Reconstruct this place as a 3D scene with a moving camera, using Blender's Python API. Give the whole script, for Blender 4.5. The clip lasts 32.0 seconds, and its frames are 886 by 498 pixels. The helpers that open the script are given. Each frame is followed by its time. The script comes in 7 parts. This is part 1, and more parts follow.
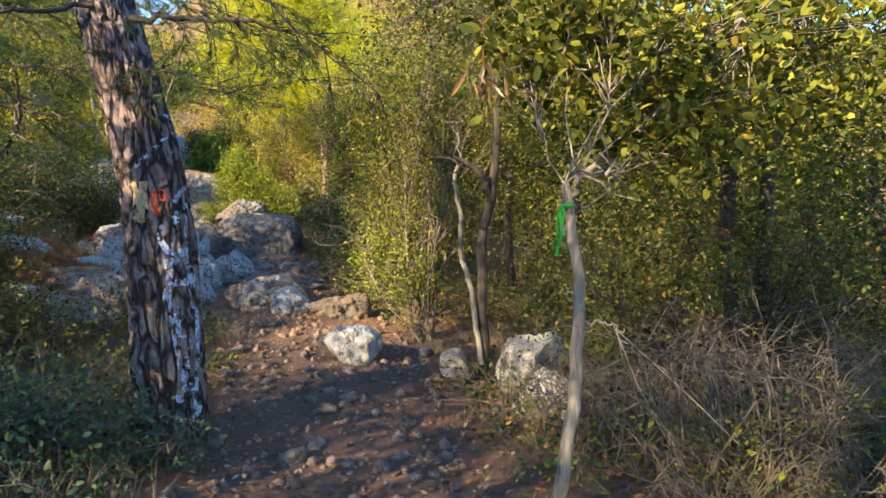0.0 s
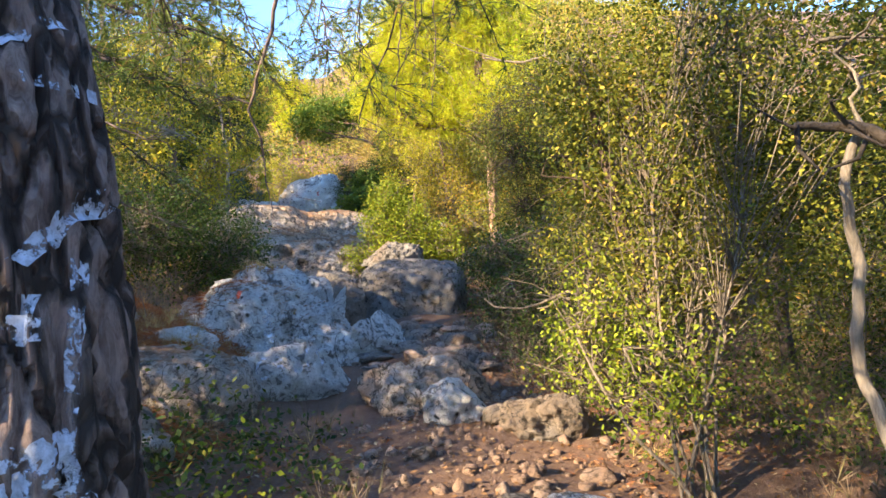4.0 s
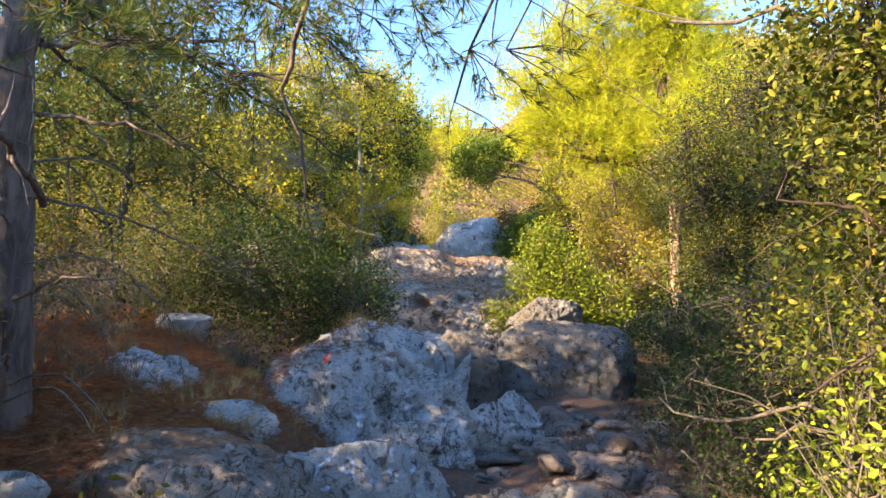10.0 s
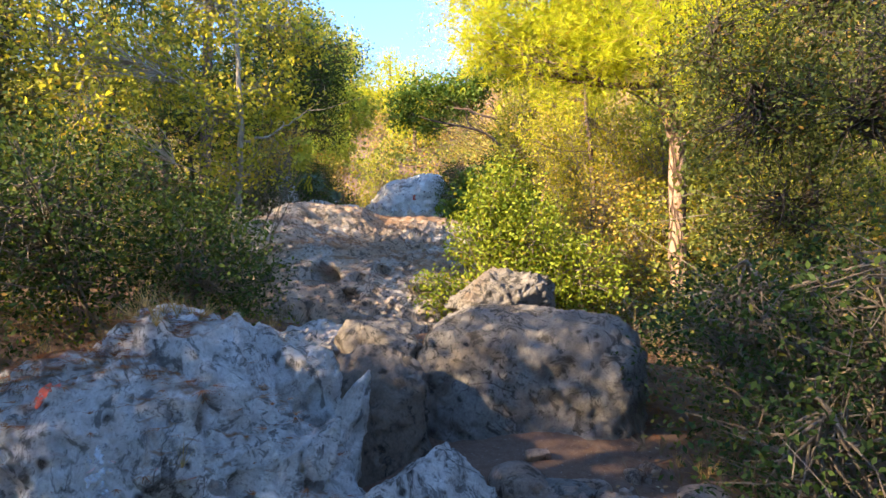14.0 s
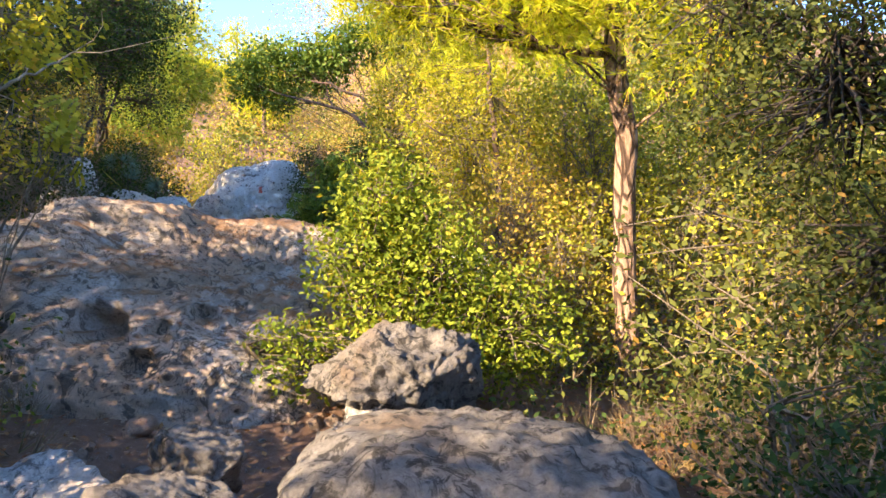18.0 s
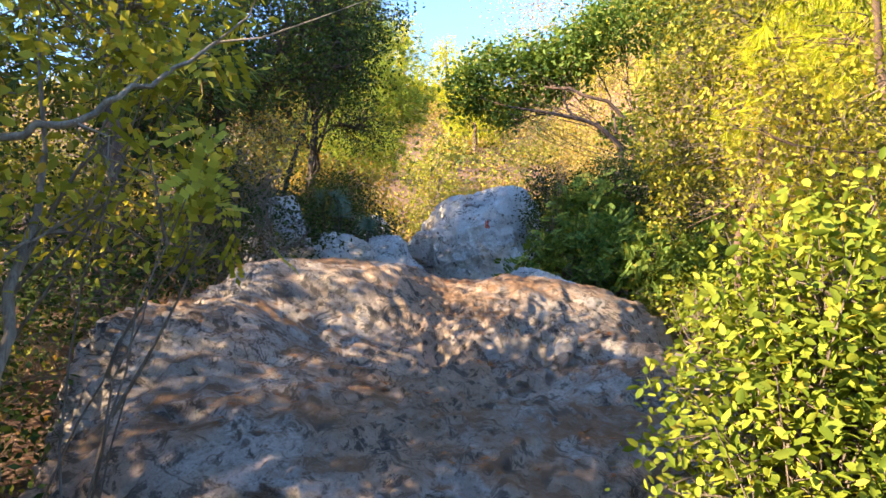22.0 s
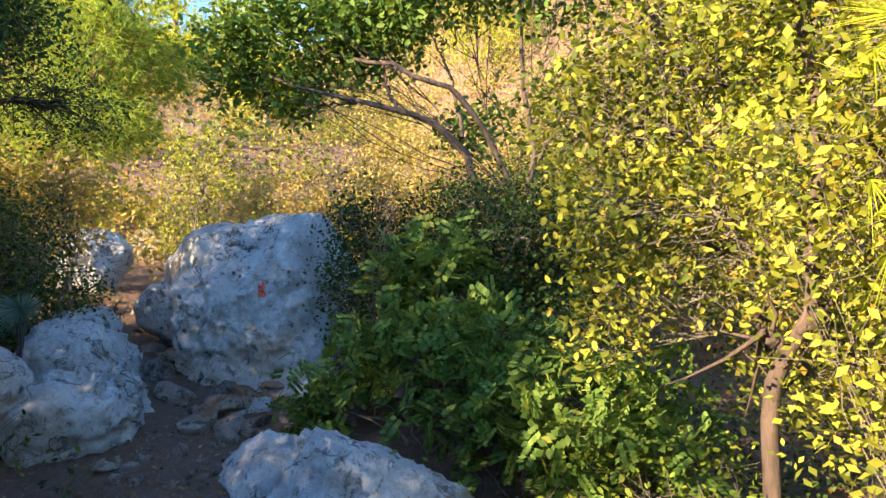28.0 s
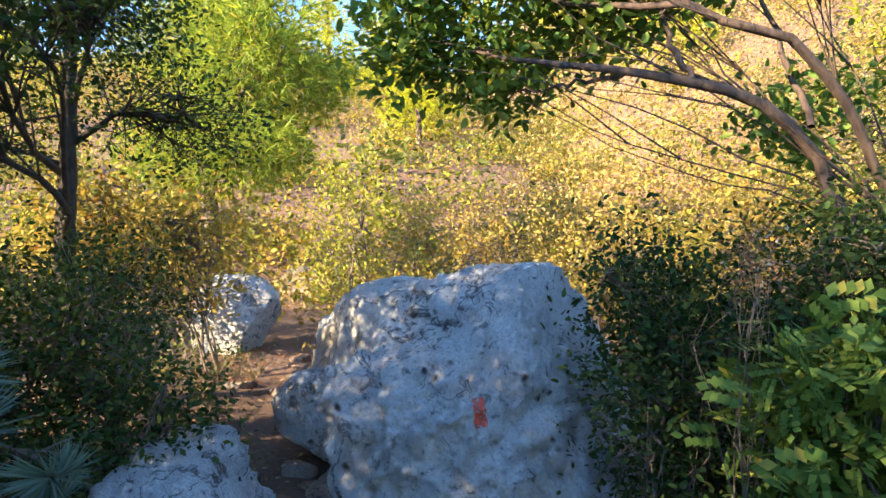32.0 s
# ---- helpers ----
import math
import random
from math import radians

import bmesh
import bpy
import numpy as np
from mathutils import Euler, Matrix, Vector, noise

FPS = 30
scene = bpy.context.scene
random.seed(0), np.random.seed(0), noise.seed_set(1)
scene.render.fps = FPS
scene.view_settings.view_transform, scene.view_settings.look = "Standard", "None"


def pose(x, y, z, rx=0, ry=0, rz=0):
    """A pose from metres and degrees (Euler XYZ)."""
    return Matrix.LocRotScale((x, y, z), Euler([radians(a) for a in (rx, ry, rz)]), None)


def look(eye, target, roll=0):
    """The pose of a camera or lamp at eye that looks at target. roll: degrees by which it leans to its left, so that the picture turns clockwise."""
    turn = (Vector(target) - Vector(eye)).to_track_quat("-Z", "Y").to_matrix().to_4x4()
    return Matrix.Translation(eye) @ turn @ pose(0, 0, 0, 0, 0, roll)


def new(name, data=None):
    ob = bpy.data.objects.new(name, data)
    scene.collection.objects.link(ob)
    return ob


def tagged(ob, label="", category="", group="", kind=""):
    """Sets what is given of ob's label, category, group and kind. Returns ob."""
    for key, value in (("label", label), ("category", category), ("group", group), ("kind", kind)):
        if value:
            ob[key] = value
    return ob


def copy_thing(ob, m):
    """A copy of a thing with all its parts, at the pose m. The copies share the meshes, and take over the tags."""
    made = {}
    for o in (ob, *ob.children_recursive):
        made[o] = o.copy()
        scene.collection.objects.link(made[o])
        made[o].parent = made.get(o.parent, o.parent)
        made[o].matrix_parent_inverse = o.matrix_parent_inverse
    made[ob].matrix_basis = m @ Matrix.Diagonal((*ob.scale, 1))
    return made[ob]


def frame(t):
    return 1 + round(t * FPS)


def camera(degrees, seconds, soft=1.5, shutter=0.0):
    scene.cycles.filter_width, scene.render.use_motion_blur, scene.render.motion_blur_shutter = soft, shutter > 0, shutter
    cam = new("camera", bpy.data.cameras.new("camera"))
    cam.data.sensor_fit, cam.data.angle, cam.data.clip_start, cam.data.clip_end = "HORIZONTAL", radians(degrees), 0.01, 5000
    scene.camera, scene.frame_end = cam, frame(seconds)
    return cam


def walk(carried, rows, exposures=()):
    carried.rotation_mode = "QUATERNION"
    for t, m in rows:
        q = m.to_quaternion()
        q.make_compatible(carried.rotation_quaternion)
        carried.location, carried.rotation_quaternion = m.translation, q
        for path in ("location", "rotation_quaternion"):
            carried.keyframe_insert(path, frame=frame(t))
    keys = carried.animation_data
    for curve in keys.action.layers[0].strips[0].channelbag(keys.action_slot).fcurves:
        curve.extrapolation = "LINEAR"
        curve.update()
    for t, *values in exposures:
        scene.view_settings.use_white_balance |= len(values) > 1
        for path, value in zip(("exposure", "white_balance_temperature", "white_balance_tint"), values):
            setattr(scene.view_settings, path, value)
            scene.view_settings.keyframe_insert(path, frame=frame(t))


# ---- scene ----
cam = camera(66.9, 32.0)
METRES, EYE, TILT, LEAN, TURN = 20.0, 1.5, -2.0, 3.0, 0.0
ROWS = [
    (0.0, 0.0, 0.0, 0.0, 0.0, 0.0, 0.0),
    (0.5, 0.0049, 0.02, 0.0009, 3.69, 0.2, 0.27),
    (1.0, 0.0074, 0.0378, 0.0036, 9.09, 0.83, -0.43),
    (1.5, -0.0002, 0.0559, 0.0038, 13.54, 1.88, -0.94),
    (2.0, -0.009, 0.0772, 0.0046, 16.46, 2.48, -0.87),
    (2.5, -0.0184, 0.0976, 0.0082, 17.54, 2.74, -0.66),
    (3.0, -0.0306, 0.1168, 0.0095, 15.86, 3.0, 0.01),
    (3.5, -0.0359, 0.1353, 0.0097, 13.4, 3.21, 0.59),
    (5.5, -0.03, 0.2123, 0.0198, 18.65, 5.75, -0.0),
    (6.0, -0.0356, 0.2276, 0.0207, 22.58, 7.65, -1.5),
    (6.5, -0.0371, 0.2368, 0.0234, 26.76, 9.51, -2.64),
    (7.0, -0.0364, 0.2384, 0.0256, 30.86, 11.22, -2.9),
    (7.5, -0.0373, 0.237, 0.0263, 33.19, 12.39, -2.8),
    (8.0, -0.0381, 0.237, 0.026, 33.47, 12.47, -2.99),
    (8.5, -0.0388, 0.2382, 0.0252, 32.54, 11.36, -3.32),
    (9.0, -0.0416, 0.238, 0.0242, 30.62, 9.74, -3.68),
    (9.5, -0.0445, 0.2387, 0.023, 28.81, 8.35, -3.76),
    (10.0, -0.0505, 0.2472, 0.0217, 28.06, 7.18, -3.26),
    (10.5, -0.0553, 0.2589, 0.0216, 26.9, 5.9, -2.9),
    (11.0, -0.0629, 0.2747, 0.0206, 24.46, 5.25, -2.64),
    (11.5, -0.0686, 0.2921, 0.0219, 22.85, 5.33, -2.16),
    (12.0, -0.0732, 0.312, 0.0232, 22.85, 5.27, -2.49),
    (12.5, -0.081, 0.3302, 0.023, 22.57, 4.82, -3.38),
    (13.0, -0.0886, 0.3447, 0.0268, 22.27, 4.33, -3.71),
    (13.5, -0.0934, 0.3618, 0.0279, 23.79, 4.5, -3.11),
    (15.5, -0.1253, 0.4112, 0.0371, 23.49, 6.84, -3.52),
    (16.0, -0.133, 0.4245, 0.0409, 20.45, 6.5, -3.58),
    (16.5, -0.1381, 0.4362, 0.0497, 16.62, 5.76, -3.44),
    (17.0, -0.1397, 0.4488, 0.0492, 14.59, 4.61, -3.53),
    (17.5, -0.1412, 0.4652, 0.0545, 12.41, 4.22, -3.33),
    (18.0, -0.1486, 0.4792, 0.0544, 11.32, 4.65, -2.75),
    (18.5, -0.1504, 0.4964, 0.0537, 13.62, 4.5, -3.15),
    (19.0, -0.1509, 0.5114, 0.0547, 18.38, 4.67, -3.52),
    (19.5, -0.1558, 0.5249, 0.0601, 24.06, 5.2, -3.8),
    (20.0, -0.1633, 0.5358, 0.06, 29.27, 5.94, -3.8),
    (20.5, -0.1751, 0.5512, 0.0616, 33.84, 6.86, -3.72),
    (21.0, -0.1896, 0.5583, 0.0622, 35.25, 6.9, -3.97),
    (21.5, -0.208, 0.5679, 0.0797, 32.54, 5.79, -3.46),
    (22.0, -0.2156, 0.5774, 0.0846, 28.54, 4.72, -3.54),
    (22.5, -0.2193, 0.5919, 0.0913, 25.56, 3.97, -3.57),
    (23.0, -0.222, 0.599, 0.0942, 24.1, 3.78, -3.86),
    (23.5, -0.2346, 0.6102, 0.0952, 24.15, 3.87, -4.24),
    (24.0, -0.2423, 0.6166, 0.0983, 24.66, 4.01, -4.73),
    (24.5, -0.2492, 0.6279, 0.0938, 23.14, 5.13, -4.51),
    (25.0, -0.259, 0.6407, 0.0908, 18.91, 6.22, -4.28),
    (25.5, -0.265, 0.6529, 0.09, 13.42, 7.0, -4.27),
    (27.5, -0.2789, 0.7217, 0.1312, 7.93, 3.59, -1.9),
    (28.0, -0.279, 0.7324, 0.145, 11.91, 2.5, -1.66),
    (28.5, -0.2838, 0.741, 0.1491, 18.36, 2.27, -2.11),
    (29.0, -0.2985, 0.7535, 0.1523, 22.56, 2.91, -2.73),
    (29.5, -0.3064, 0.7697, 0.1548, 24.21, 2.99, -2.81),
    (30.0, -0.3122, 0.7846, 0.1629, 24.45, 3.7, -2.87),
    (30.5, -0.3222, 0.7932, 0.1642, 24.44, 4.16, -2.55),
    (31.0, -0.3296, 0.8043, 0.1626, 25.6, 3.58, -2.26),
    (31.5, -0.3392, 0.82, 0.162, 25.76, 3.03, -1.98),
    (32.0, -0.3507, 0.8373, 0.1632, 23.95, 3.97, -1.64),
]
walk(cam, [(t, pose(0, 0, EYE, TILT, LEAN, TURN) @ pose(METRES * x, METRES * y, METRES * z, 90 + pitch, roll, yaw)) for t, x, y, z, yaw, pitch, roll in ROWS],
     [(0.0, 2.4, 6550, 4), (1.0, 2.7, 6450, 4), (2.0, 2.75, 6450, 4), (3.0, 2.75, 6500, 6), (5.0, 2.7, 6650, 8), (9.0, 2.7, 6750, 9), (13.0, 2.75, 6800, 9), (17.0, 2.85, 6850, 12), (20.0, 2.85, 6800, 12), (22.0, 2.85, 6700, 11), (25.0, 2.75, 6650, 11), (28.0, 2.7, 6350, 6), (30.0, 2.75, 6300, 6), (31.0, 2.75, 6350, 6), (32.0, 2.85, 6350, 6)])

# light: low warm sun from behind-left of the walker, blue sky
SUN_AZ, SUN_EL = 141.0, 25.5   # compass turn (degrees left of +y) and height of the sun

_a, _e = radians(SUN_AZ), radians(SUN_EL)
TO_SUN = Vector((-math.sin(_a) * math.cos(_e), math.cos(_a) * math.cos(_e), math.sin(_e)))
world = bpy.data.worlds.new("sky_world")
scene.world = world
world.use_nodes = True
_sky = world.node_tree.nodes.new("ShaderNodeTexSky")
_sky.sky_type = 'NISHITA'
_sky.sun_disc = False
_sky.sun_elevation = _e
_sky.sun_rotation = math.atan2(TO_SUN.x, TO_SUN.y)
_sky.air_density, _sky.dust_density, _sky.ozone_density, _sky.altitude = 0.85, 0.0, 5.0, 400
_bg = world.node_tree.nodes["Background"]
_bg.inputs[1].default_value = 0.125
world.node_tree.links.new(_sky.outputs[0], _bg.inputs[0])
_sun = bpy.data.lights.new("sun", 'SUN')
_sun.energy, _sun.angle, _sun.color = 4.0, radians(0.6), (1.0, 0.76, 0.48)
new("sun", _sun).matrix_world = look(TO_SUN * 60, (0, 0, 0))


# ---------------------------------------------------------------- noise
def _hash(ix, iy, iz, seed):
    h = (ix * 374761393 + iy * 668265263 + iz * 2147483647 + seed * 974711) & 0xFFFFFFFF
    h = ((h ^ (h >> 13)) * 1274126177) & 0xFFFFFFFF
    h = ((h ^ (h >> 16)) * 2246822519) & 0xFFFFFFFF
    return ((h ^ (h >> 15)) & 0xFFFFFF) / float(0xFFFFFF)


def vnoise(p, seed=0):
    """Smooth value noise from -1 to 1 at points p (n, 3)."""
    i = np.floor(p).astype(np.int64)
    f = p - i
    f = f * f * f * (f * (f * 6 - 15) + 10)
    out = np.zeros(len(p))
    for dx in (0, 1):
        for dy in (0, 1):
            for dz in (0, 1):
                w = (f[:, 0] if dx else 1 - f[:, 0]) * (f[:, 1] if dy else 1 - f[:, 1]) * (f[:, 2] if dz else 1 - f[:, 2])
                out += w * _hash(i[:, 0] + dx, i[:, 1] + dy, i[:, 2] + dz, seed)
    return out * 2 - 1


def fbm(p, freq=1.0, octaves=4, seed=0, gain=0.5):
    total, amp, norm = np.zeros(len(p)), 1.0, 0.0
    for k in range(octaves):
        total += amp * vnoise(p * freq + 17.3 * k, seed + k)
        norm += amp
        amp *= gain
        freq *= 2.03
    return total / norm


def cellnoise(p, seed=0):
    """Distance to the nearest and second-nearest jittered cell point."""
    i = np.floor(p).astype(np.int64)
    d1, d2 = np.full(len(p), 9.0), np.full(len(p), 9.0)
    for dx in (-1, 0, 1):
        for dy in (-1, 0, 1):
            for dz in (-1, 0, 1):
                c = i + np.array((dx, dy, dz))
                q = np.stack([c[:, k] + _hash(c[:, 0], c[:, 1], c[:, 2], seed + 11 * k) for k in range(3)], 1)
                d = np.sqrt(((q - p) ** 2).sum(1))
                d2 = np.minimum(d2, np.maximum(d, d1))
                d1 = np.minimum(d1, d)
    return d1, d2


# ---------------------------------------------------------------- ground height
U_KEY = (-60, -20, 0, 4, 6, 8.5, 10.6, 12.8, 15.4, 17.5, 18.5, 19.7, 21.1, 25.8, 30.5, 40, 60, 90, 140, 400)
Z_KEY = (-2.0, -0.6, 0, 0.2, 0.38, 0.62, 0.9, 1.45, 1.9, 2.45, 2.72, 2.95, 3.32, 3.72, 4.35, 8.8, 17.5, 28, 34, 34)


def ground_at(x, y, fine=True):
    x, y = np.atleast_1d(np.asarray(x, float)), np.atleast_1d(np.asarray(y, float))
    u, v = 0.9 * y - 0.4 * x, 0.9 * x + 0.4 * y
    z = sum(np.interp(u + k, U_KEY, Z_KEY) for k in (-0.8, -0.4, 0, 0.4, 0.8)) / 5
    z = z + np.clip((0.6 - v) * 0.10, 0, 2.5) - np.clip((v - 1.8) * 0.12, 0, 0.8)
    bank = np.clip((-3.6 - x) / 0.7, 0, 1) * np.clip((y - 6.6) / 0.9, 0, 1) * np.clip((9.5 - 0.35 * (x + 4.5) - y) / 0.9, 0, 1) * np.clip((x + 8.5) / 1.5, 0, 1)
    z = z + (0.36 + 0.08 * np.clip(-3.6 - x, 0, 3)) * bank * bank * (3 - 2 * bank)
    shoulder = np.clip((v - 4.6) / 6.5, 0, 1) * np.clip((u - 26.0) / 14.0, 0, 1)
    z = z + 8.5 * shoulder * shoulder * (3 - 2 * shoulder)
    p = np.stack([x, y, 0 * x], 1)
    z = z + 0.10 * fbm(p, 0.45, 2, 5)
    if fine:
        z = z + 0.035 * fbm(p, 2.2, 3, 9)
    return z


def gz(x, y):
    return float(ground_at(x, y)[0])


# ---------------------------------------------------------------- materials
def material(name, build):
    m = bpy.data.materials.new(name)
    m.use_nodes = True
    nt = m.node_tree
    bsdf = nt.nodes["Principled BSDF"]
    build(nt, bsdf)
    return m


def node(nt, kind, **inputs):
    n = nt.nodes.new(kind)
    for k, v in inputs.items():
        n.inputs[k.replace("_", " ")].default_value = v
    return n


def noise_tex(nt, coord, scale, detail=6.0, rough=0.6, distort=0.0):
    n = node(nt, "ShaderNodeTexNoise", Scale=scale, Detail=detail, Roughness=rough, Distortion=distort)
    nt.links.new(coord, n.inputs["Vector"])
    return n.outputs["Fac"]


def ramp(nt, fac, stops):
    r = nt.nodes.new("ShaderNodeValToRGB")
    els = r.color_ramp.elements
    while len(els) < len(stops):
        els.new(0.5)
    for e, (p, c) in zip(els, stops):
        e.position, e.color = p, (*c, 1)
    nt.links.new(fac, r.inputs[0])
    return r.outputs[0]


def mix(nt, fac, a, b, mode="MIX"):
    n = nt.nodes.new("ShaderNodeMix")
    n.data_type, n.blend_type = "RGBA", mode
    for sock, val in ((n.inputs[0], fac), (n.inputs[6], a), (n.inputs[7], b)):
        if isinstance(val, bpy.types.NodeSocket):
            nt.links.new(val, sock)
        elif isinstance(val, (int, float)):
            sock.default_value = val
        else:
            sock.default_value = (*val, 1)
    return n.outputs[2]


def bump(nt, bsdf, height, strength, dist):
    b = node(nt, "ShaderNodeBump", Strength=strength, Distance=dist)
    nt.links.new(height, b.inputs["Height"])
    prev = bsdf.inputs["Normal"]
    if prev.is_linked:
        nt.links.new(prev.links[0].from_socket, b.inputs["Normal"])
    nt.links.new(b.outputs[0], prev)


def world_pos(nt):
    return nt.nodes.new("ShaderNodeNewGeometry").outputs["Position"]


def rock_material(name, pale, mid, warm, dark_amount, litter=0.0, stain=0.5):
    """Karst limestone: pale crust with grey and warm stains, clouds of black lichen specks, small pits and hairline cracks."""
    def build(nt, b):
        p = world_pos(nt)
        big = noise_tex(nt, p, 0.9, 3, 0.5, 0.6)
        med = noise_tex(nt, p, 3.2, 12, 0.68, 0.5)
        grain = noise_tex(nt, p, 55.0, 8, 0.75)
        col = mix(nt, ramp(nt, med, [(0.36, (0, 0, 0)), (0.60, (1, 1, 1))]), mid, pale)
        col = mix(nt, ramp(nt, big, [(0.62 - 0.2 * stain, (0, 0, 0)), (0.74 - 0.2 * stain, (0.9, 0.9, 0.9))]), col, warm)
        rust = ramp(nt, noise_tex(nt, p, 5.5, 10, 0.75, 0.8), [(0.58, (0, 0, 0)), (0.68, (0.55, 0.55, 0.55))])
        col = mix(nt, rust, col, tuple(k * w for k, w in zip(warm, (0.85, 0.72, 0.58))))
        cloud = ramp(nt, noise_tex(nt, p, 2.2, 6, 0.65, 0.5), [(0.47 - dark_amount, (0, 0, 0)), (0.60 - dark_amount, (1, 1, 1))])
        specks = ramp(nt, noise_tex(nt, p, 17.0, 12, 0.74, 0.6), [(0.53, (0, 0, 0)), (0.575, (0.9, 0.9, 0.9))])
        col = mix(nt, mix(nt, 1.0, specks, cloud, "MULTIPLY"), col, tuple(0.16 * k for k in mid))
        flecks = ramp(nt, noise_tex(nt, p, 42.0, 6, 0.7, 0.2), [(0.57, (0, 0, 0)), (0.66, (0.6, 0.6, 0.6))])
        col = mix(nt, flecks, col, (0.10, 0.098, 0.098))
        crust = ramp(nt, noise_tex(nt, p, 6.5, 14, 0.72, 1.1), [(0.545 - 0.3 * dark_amount, (0, 0, 0)), (0.60 - 0.3 * dark_amount, (0.85, 0.85, 0.85))])
        col = mix(nt, crust, col, tuple(0.20 * k for k in mid))
        vor = node(nt, "ShaderNodeTexVoronoi", Scale=9.0, Randomness=1.0)
        warp = nt.nodes.new("ShaderNodeTexNoise")
        warp.inputs["Scale"].default_value = 7.0
        nt.links.new(p, warp.inputs["Vector"])
        wob = mix(nt, 0.10, p, warp.outputs["Color"], "ADD")
        nt.links.new(wob, vor.inputs["Vector"])
        pit = ramp(nt, vor.outputs["Distance"], [(0.10, (1, 1, 1)), (0.26, (0, 0, 0))])
        pit = mix(nt, 1.0, pit, ramp(nt, noise_tex(nt, p, 2.3, 4, 0.6), [(0.50, (0, 0, 0)), (0.56, (1, 1, 1))]), "MULTIPLY")
        col = mix(nt, pit, col, (0.040, 0.036, 0.034))
        crack = ramp(nt, noise_tex(nt, p, 1.5, 7, 0.55, 1.2), [(0.488, (0, 0, 0)), (0.5, (0.95, 0.95, 0.95)), (0.512, (0, 0, 0))])
        crack = mix(nt, 1.0, crack, ramp(nt, noise_tex(nt, p, 1.1, 2, 0.5), [(0.50, (0, 0, 0)), (0.54, (1, 1, 1))]), "MULTIPLY")
        col = mix(nt, crack, col, (0.035, 0.03, 0.03))
        col = mix(nt, ramp(nt, grain, [(0.34, (0.55, 0.55, 0.55)), (0.56, (0, 0, 0))]), col, tuple(0.55 * k for k in mid))
        if litter:
            sep = nt.nodes.new("ShaderNodeSeparateXYZ")
            nt.links.new(nt.nodes.new("ShaderNodeNewGeometry").outputs["Normal"], sep.inputs[0])
            flat = ramp(nt, sep.outputs[2], [(0.72, (0, 0, 0)), (0.92, (1, 1, 1))])
            lit = ramp(nt, noise_tex(nt, p, 2.0, 8, 0.75, 0.3), [(0.50 - litter * 0.08, (0, 0, 0)), (0.58, (0.85, 0.85, 0.85))])
            col = mix(nt, mix(nt, 1.0, flat, lit, "MULTIPLY"), col, (0.26, 0.145, 0.075))
        nt.links.new(col, b.inputs["Base Color"])
        b.inputs["Roughness"].default_value = 0.92
        b.inputs["Specular IOR Level"].default_value = 0.2
        bump(nt, b, noise_tex(nt, p, 6.0, 14, 0.72, 0.5), 1.0, 0.11)
        bump(nt, b, pit, -0.9, 0.02)
        bump(nt, b, specks, -0.6, 0.012)
        bump(nt, b, crust, -0.8, 0.02)
        bump(nt, b, crack, -0.9, 0.02)
        bump(nt, b, grain, 0.9, 0.016)
    return material(name, build)


ROCK_WHITE = rock_material("limestone_white", (0.76, 0.755, 0.75), (0.53, 0.52, 0.51), (0.56, 0.46, 0.375), 0.03)
ROCK_LITTER = rock_material("limestone_with_pine_litter", (0.80, 0.805, 0.81), (0.58, 0.58, 0.58), (0.60, 0.50, 0.41), 0.04, 0.6, 0.3)
ROCK_PALE = rock_material("limestone_pale", (0.83, 0.82, 0.80), (0.63, 0.615, 0.60), (0.68, 0.57, 0.46), -0.07, 0.0, 0.5)
ROCK_BROWN = rock_material("reddish_limestone_rubble", (0.46, 0.37, 0.32), (0.28, 0.215, 0.18), (0.38, 0.25, 0.18), 0.0)
# grey limestone, darkened further to stand in for shade on some blocks
ROCK_GREY_SHADED = rock_material("limestone_grey_shaded", (0.30, 0.28, 0.265), (0.185, 0.17, 0.158), (0.25, 0.19, 0.145), 0.02)
ROCK_SLAB = rock_material("limestone_slab", (0.58, 0.53, 0.485), (0.36, 0.315, 0.28), (0.48, 0.345, 0.25), 0.08, 1.1, 0.95)


def soil_build(nt, b):
    p = world_pos(nt)
    a = noise_tex(nt, p, 1.1, 5, 0.6, 0.3)
    c = noise_tex(nt, p, 22.0, 8, 0.75, 0.4)
    col = mix(nt, a, (0.150, 0.078, 0.050), (0.095, 0.058, 0.041))
    col = mix(nt, ramp(nt, c, [(0.35, (0, 0, 0)), (0.7, (1, 1, 1))]), col, (0.21, 0.130, 0.092))
    grit = ramp(nt, noise_tex(nt, p, 60.0, 4, 0.7), [(0.62, (0, 0, 0)), (0.7, (1, 1, 1))])
    col = mix(nt, grit, col, (0.42, 0.36, 0.31))
    nt.links.new(col, b.inputs["Base Color"])
    b.inputs["Roughness"].default_value = 0.95
    bump(nt, b, c, 0.9, 0.05)
    bump(nt, b, noise_tex(nt, p, 90.0, 3, 0.6), 0.6, 0.01)


SOIL = material("red_brown_soil", soil_build)


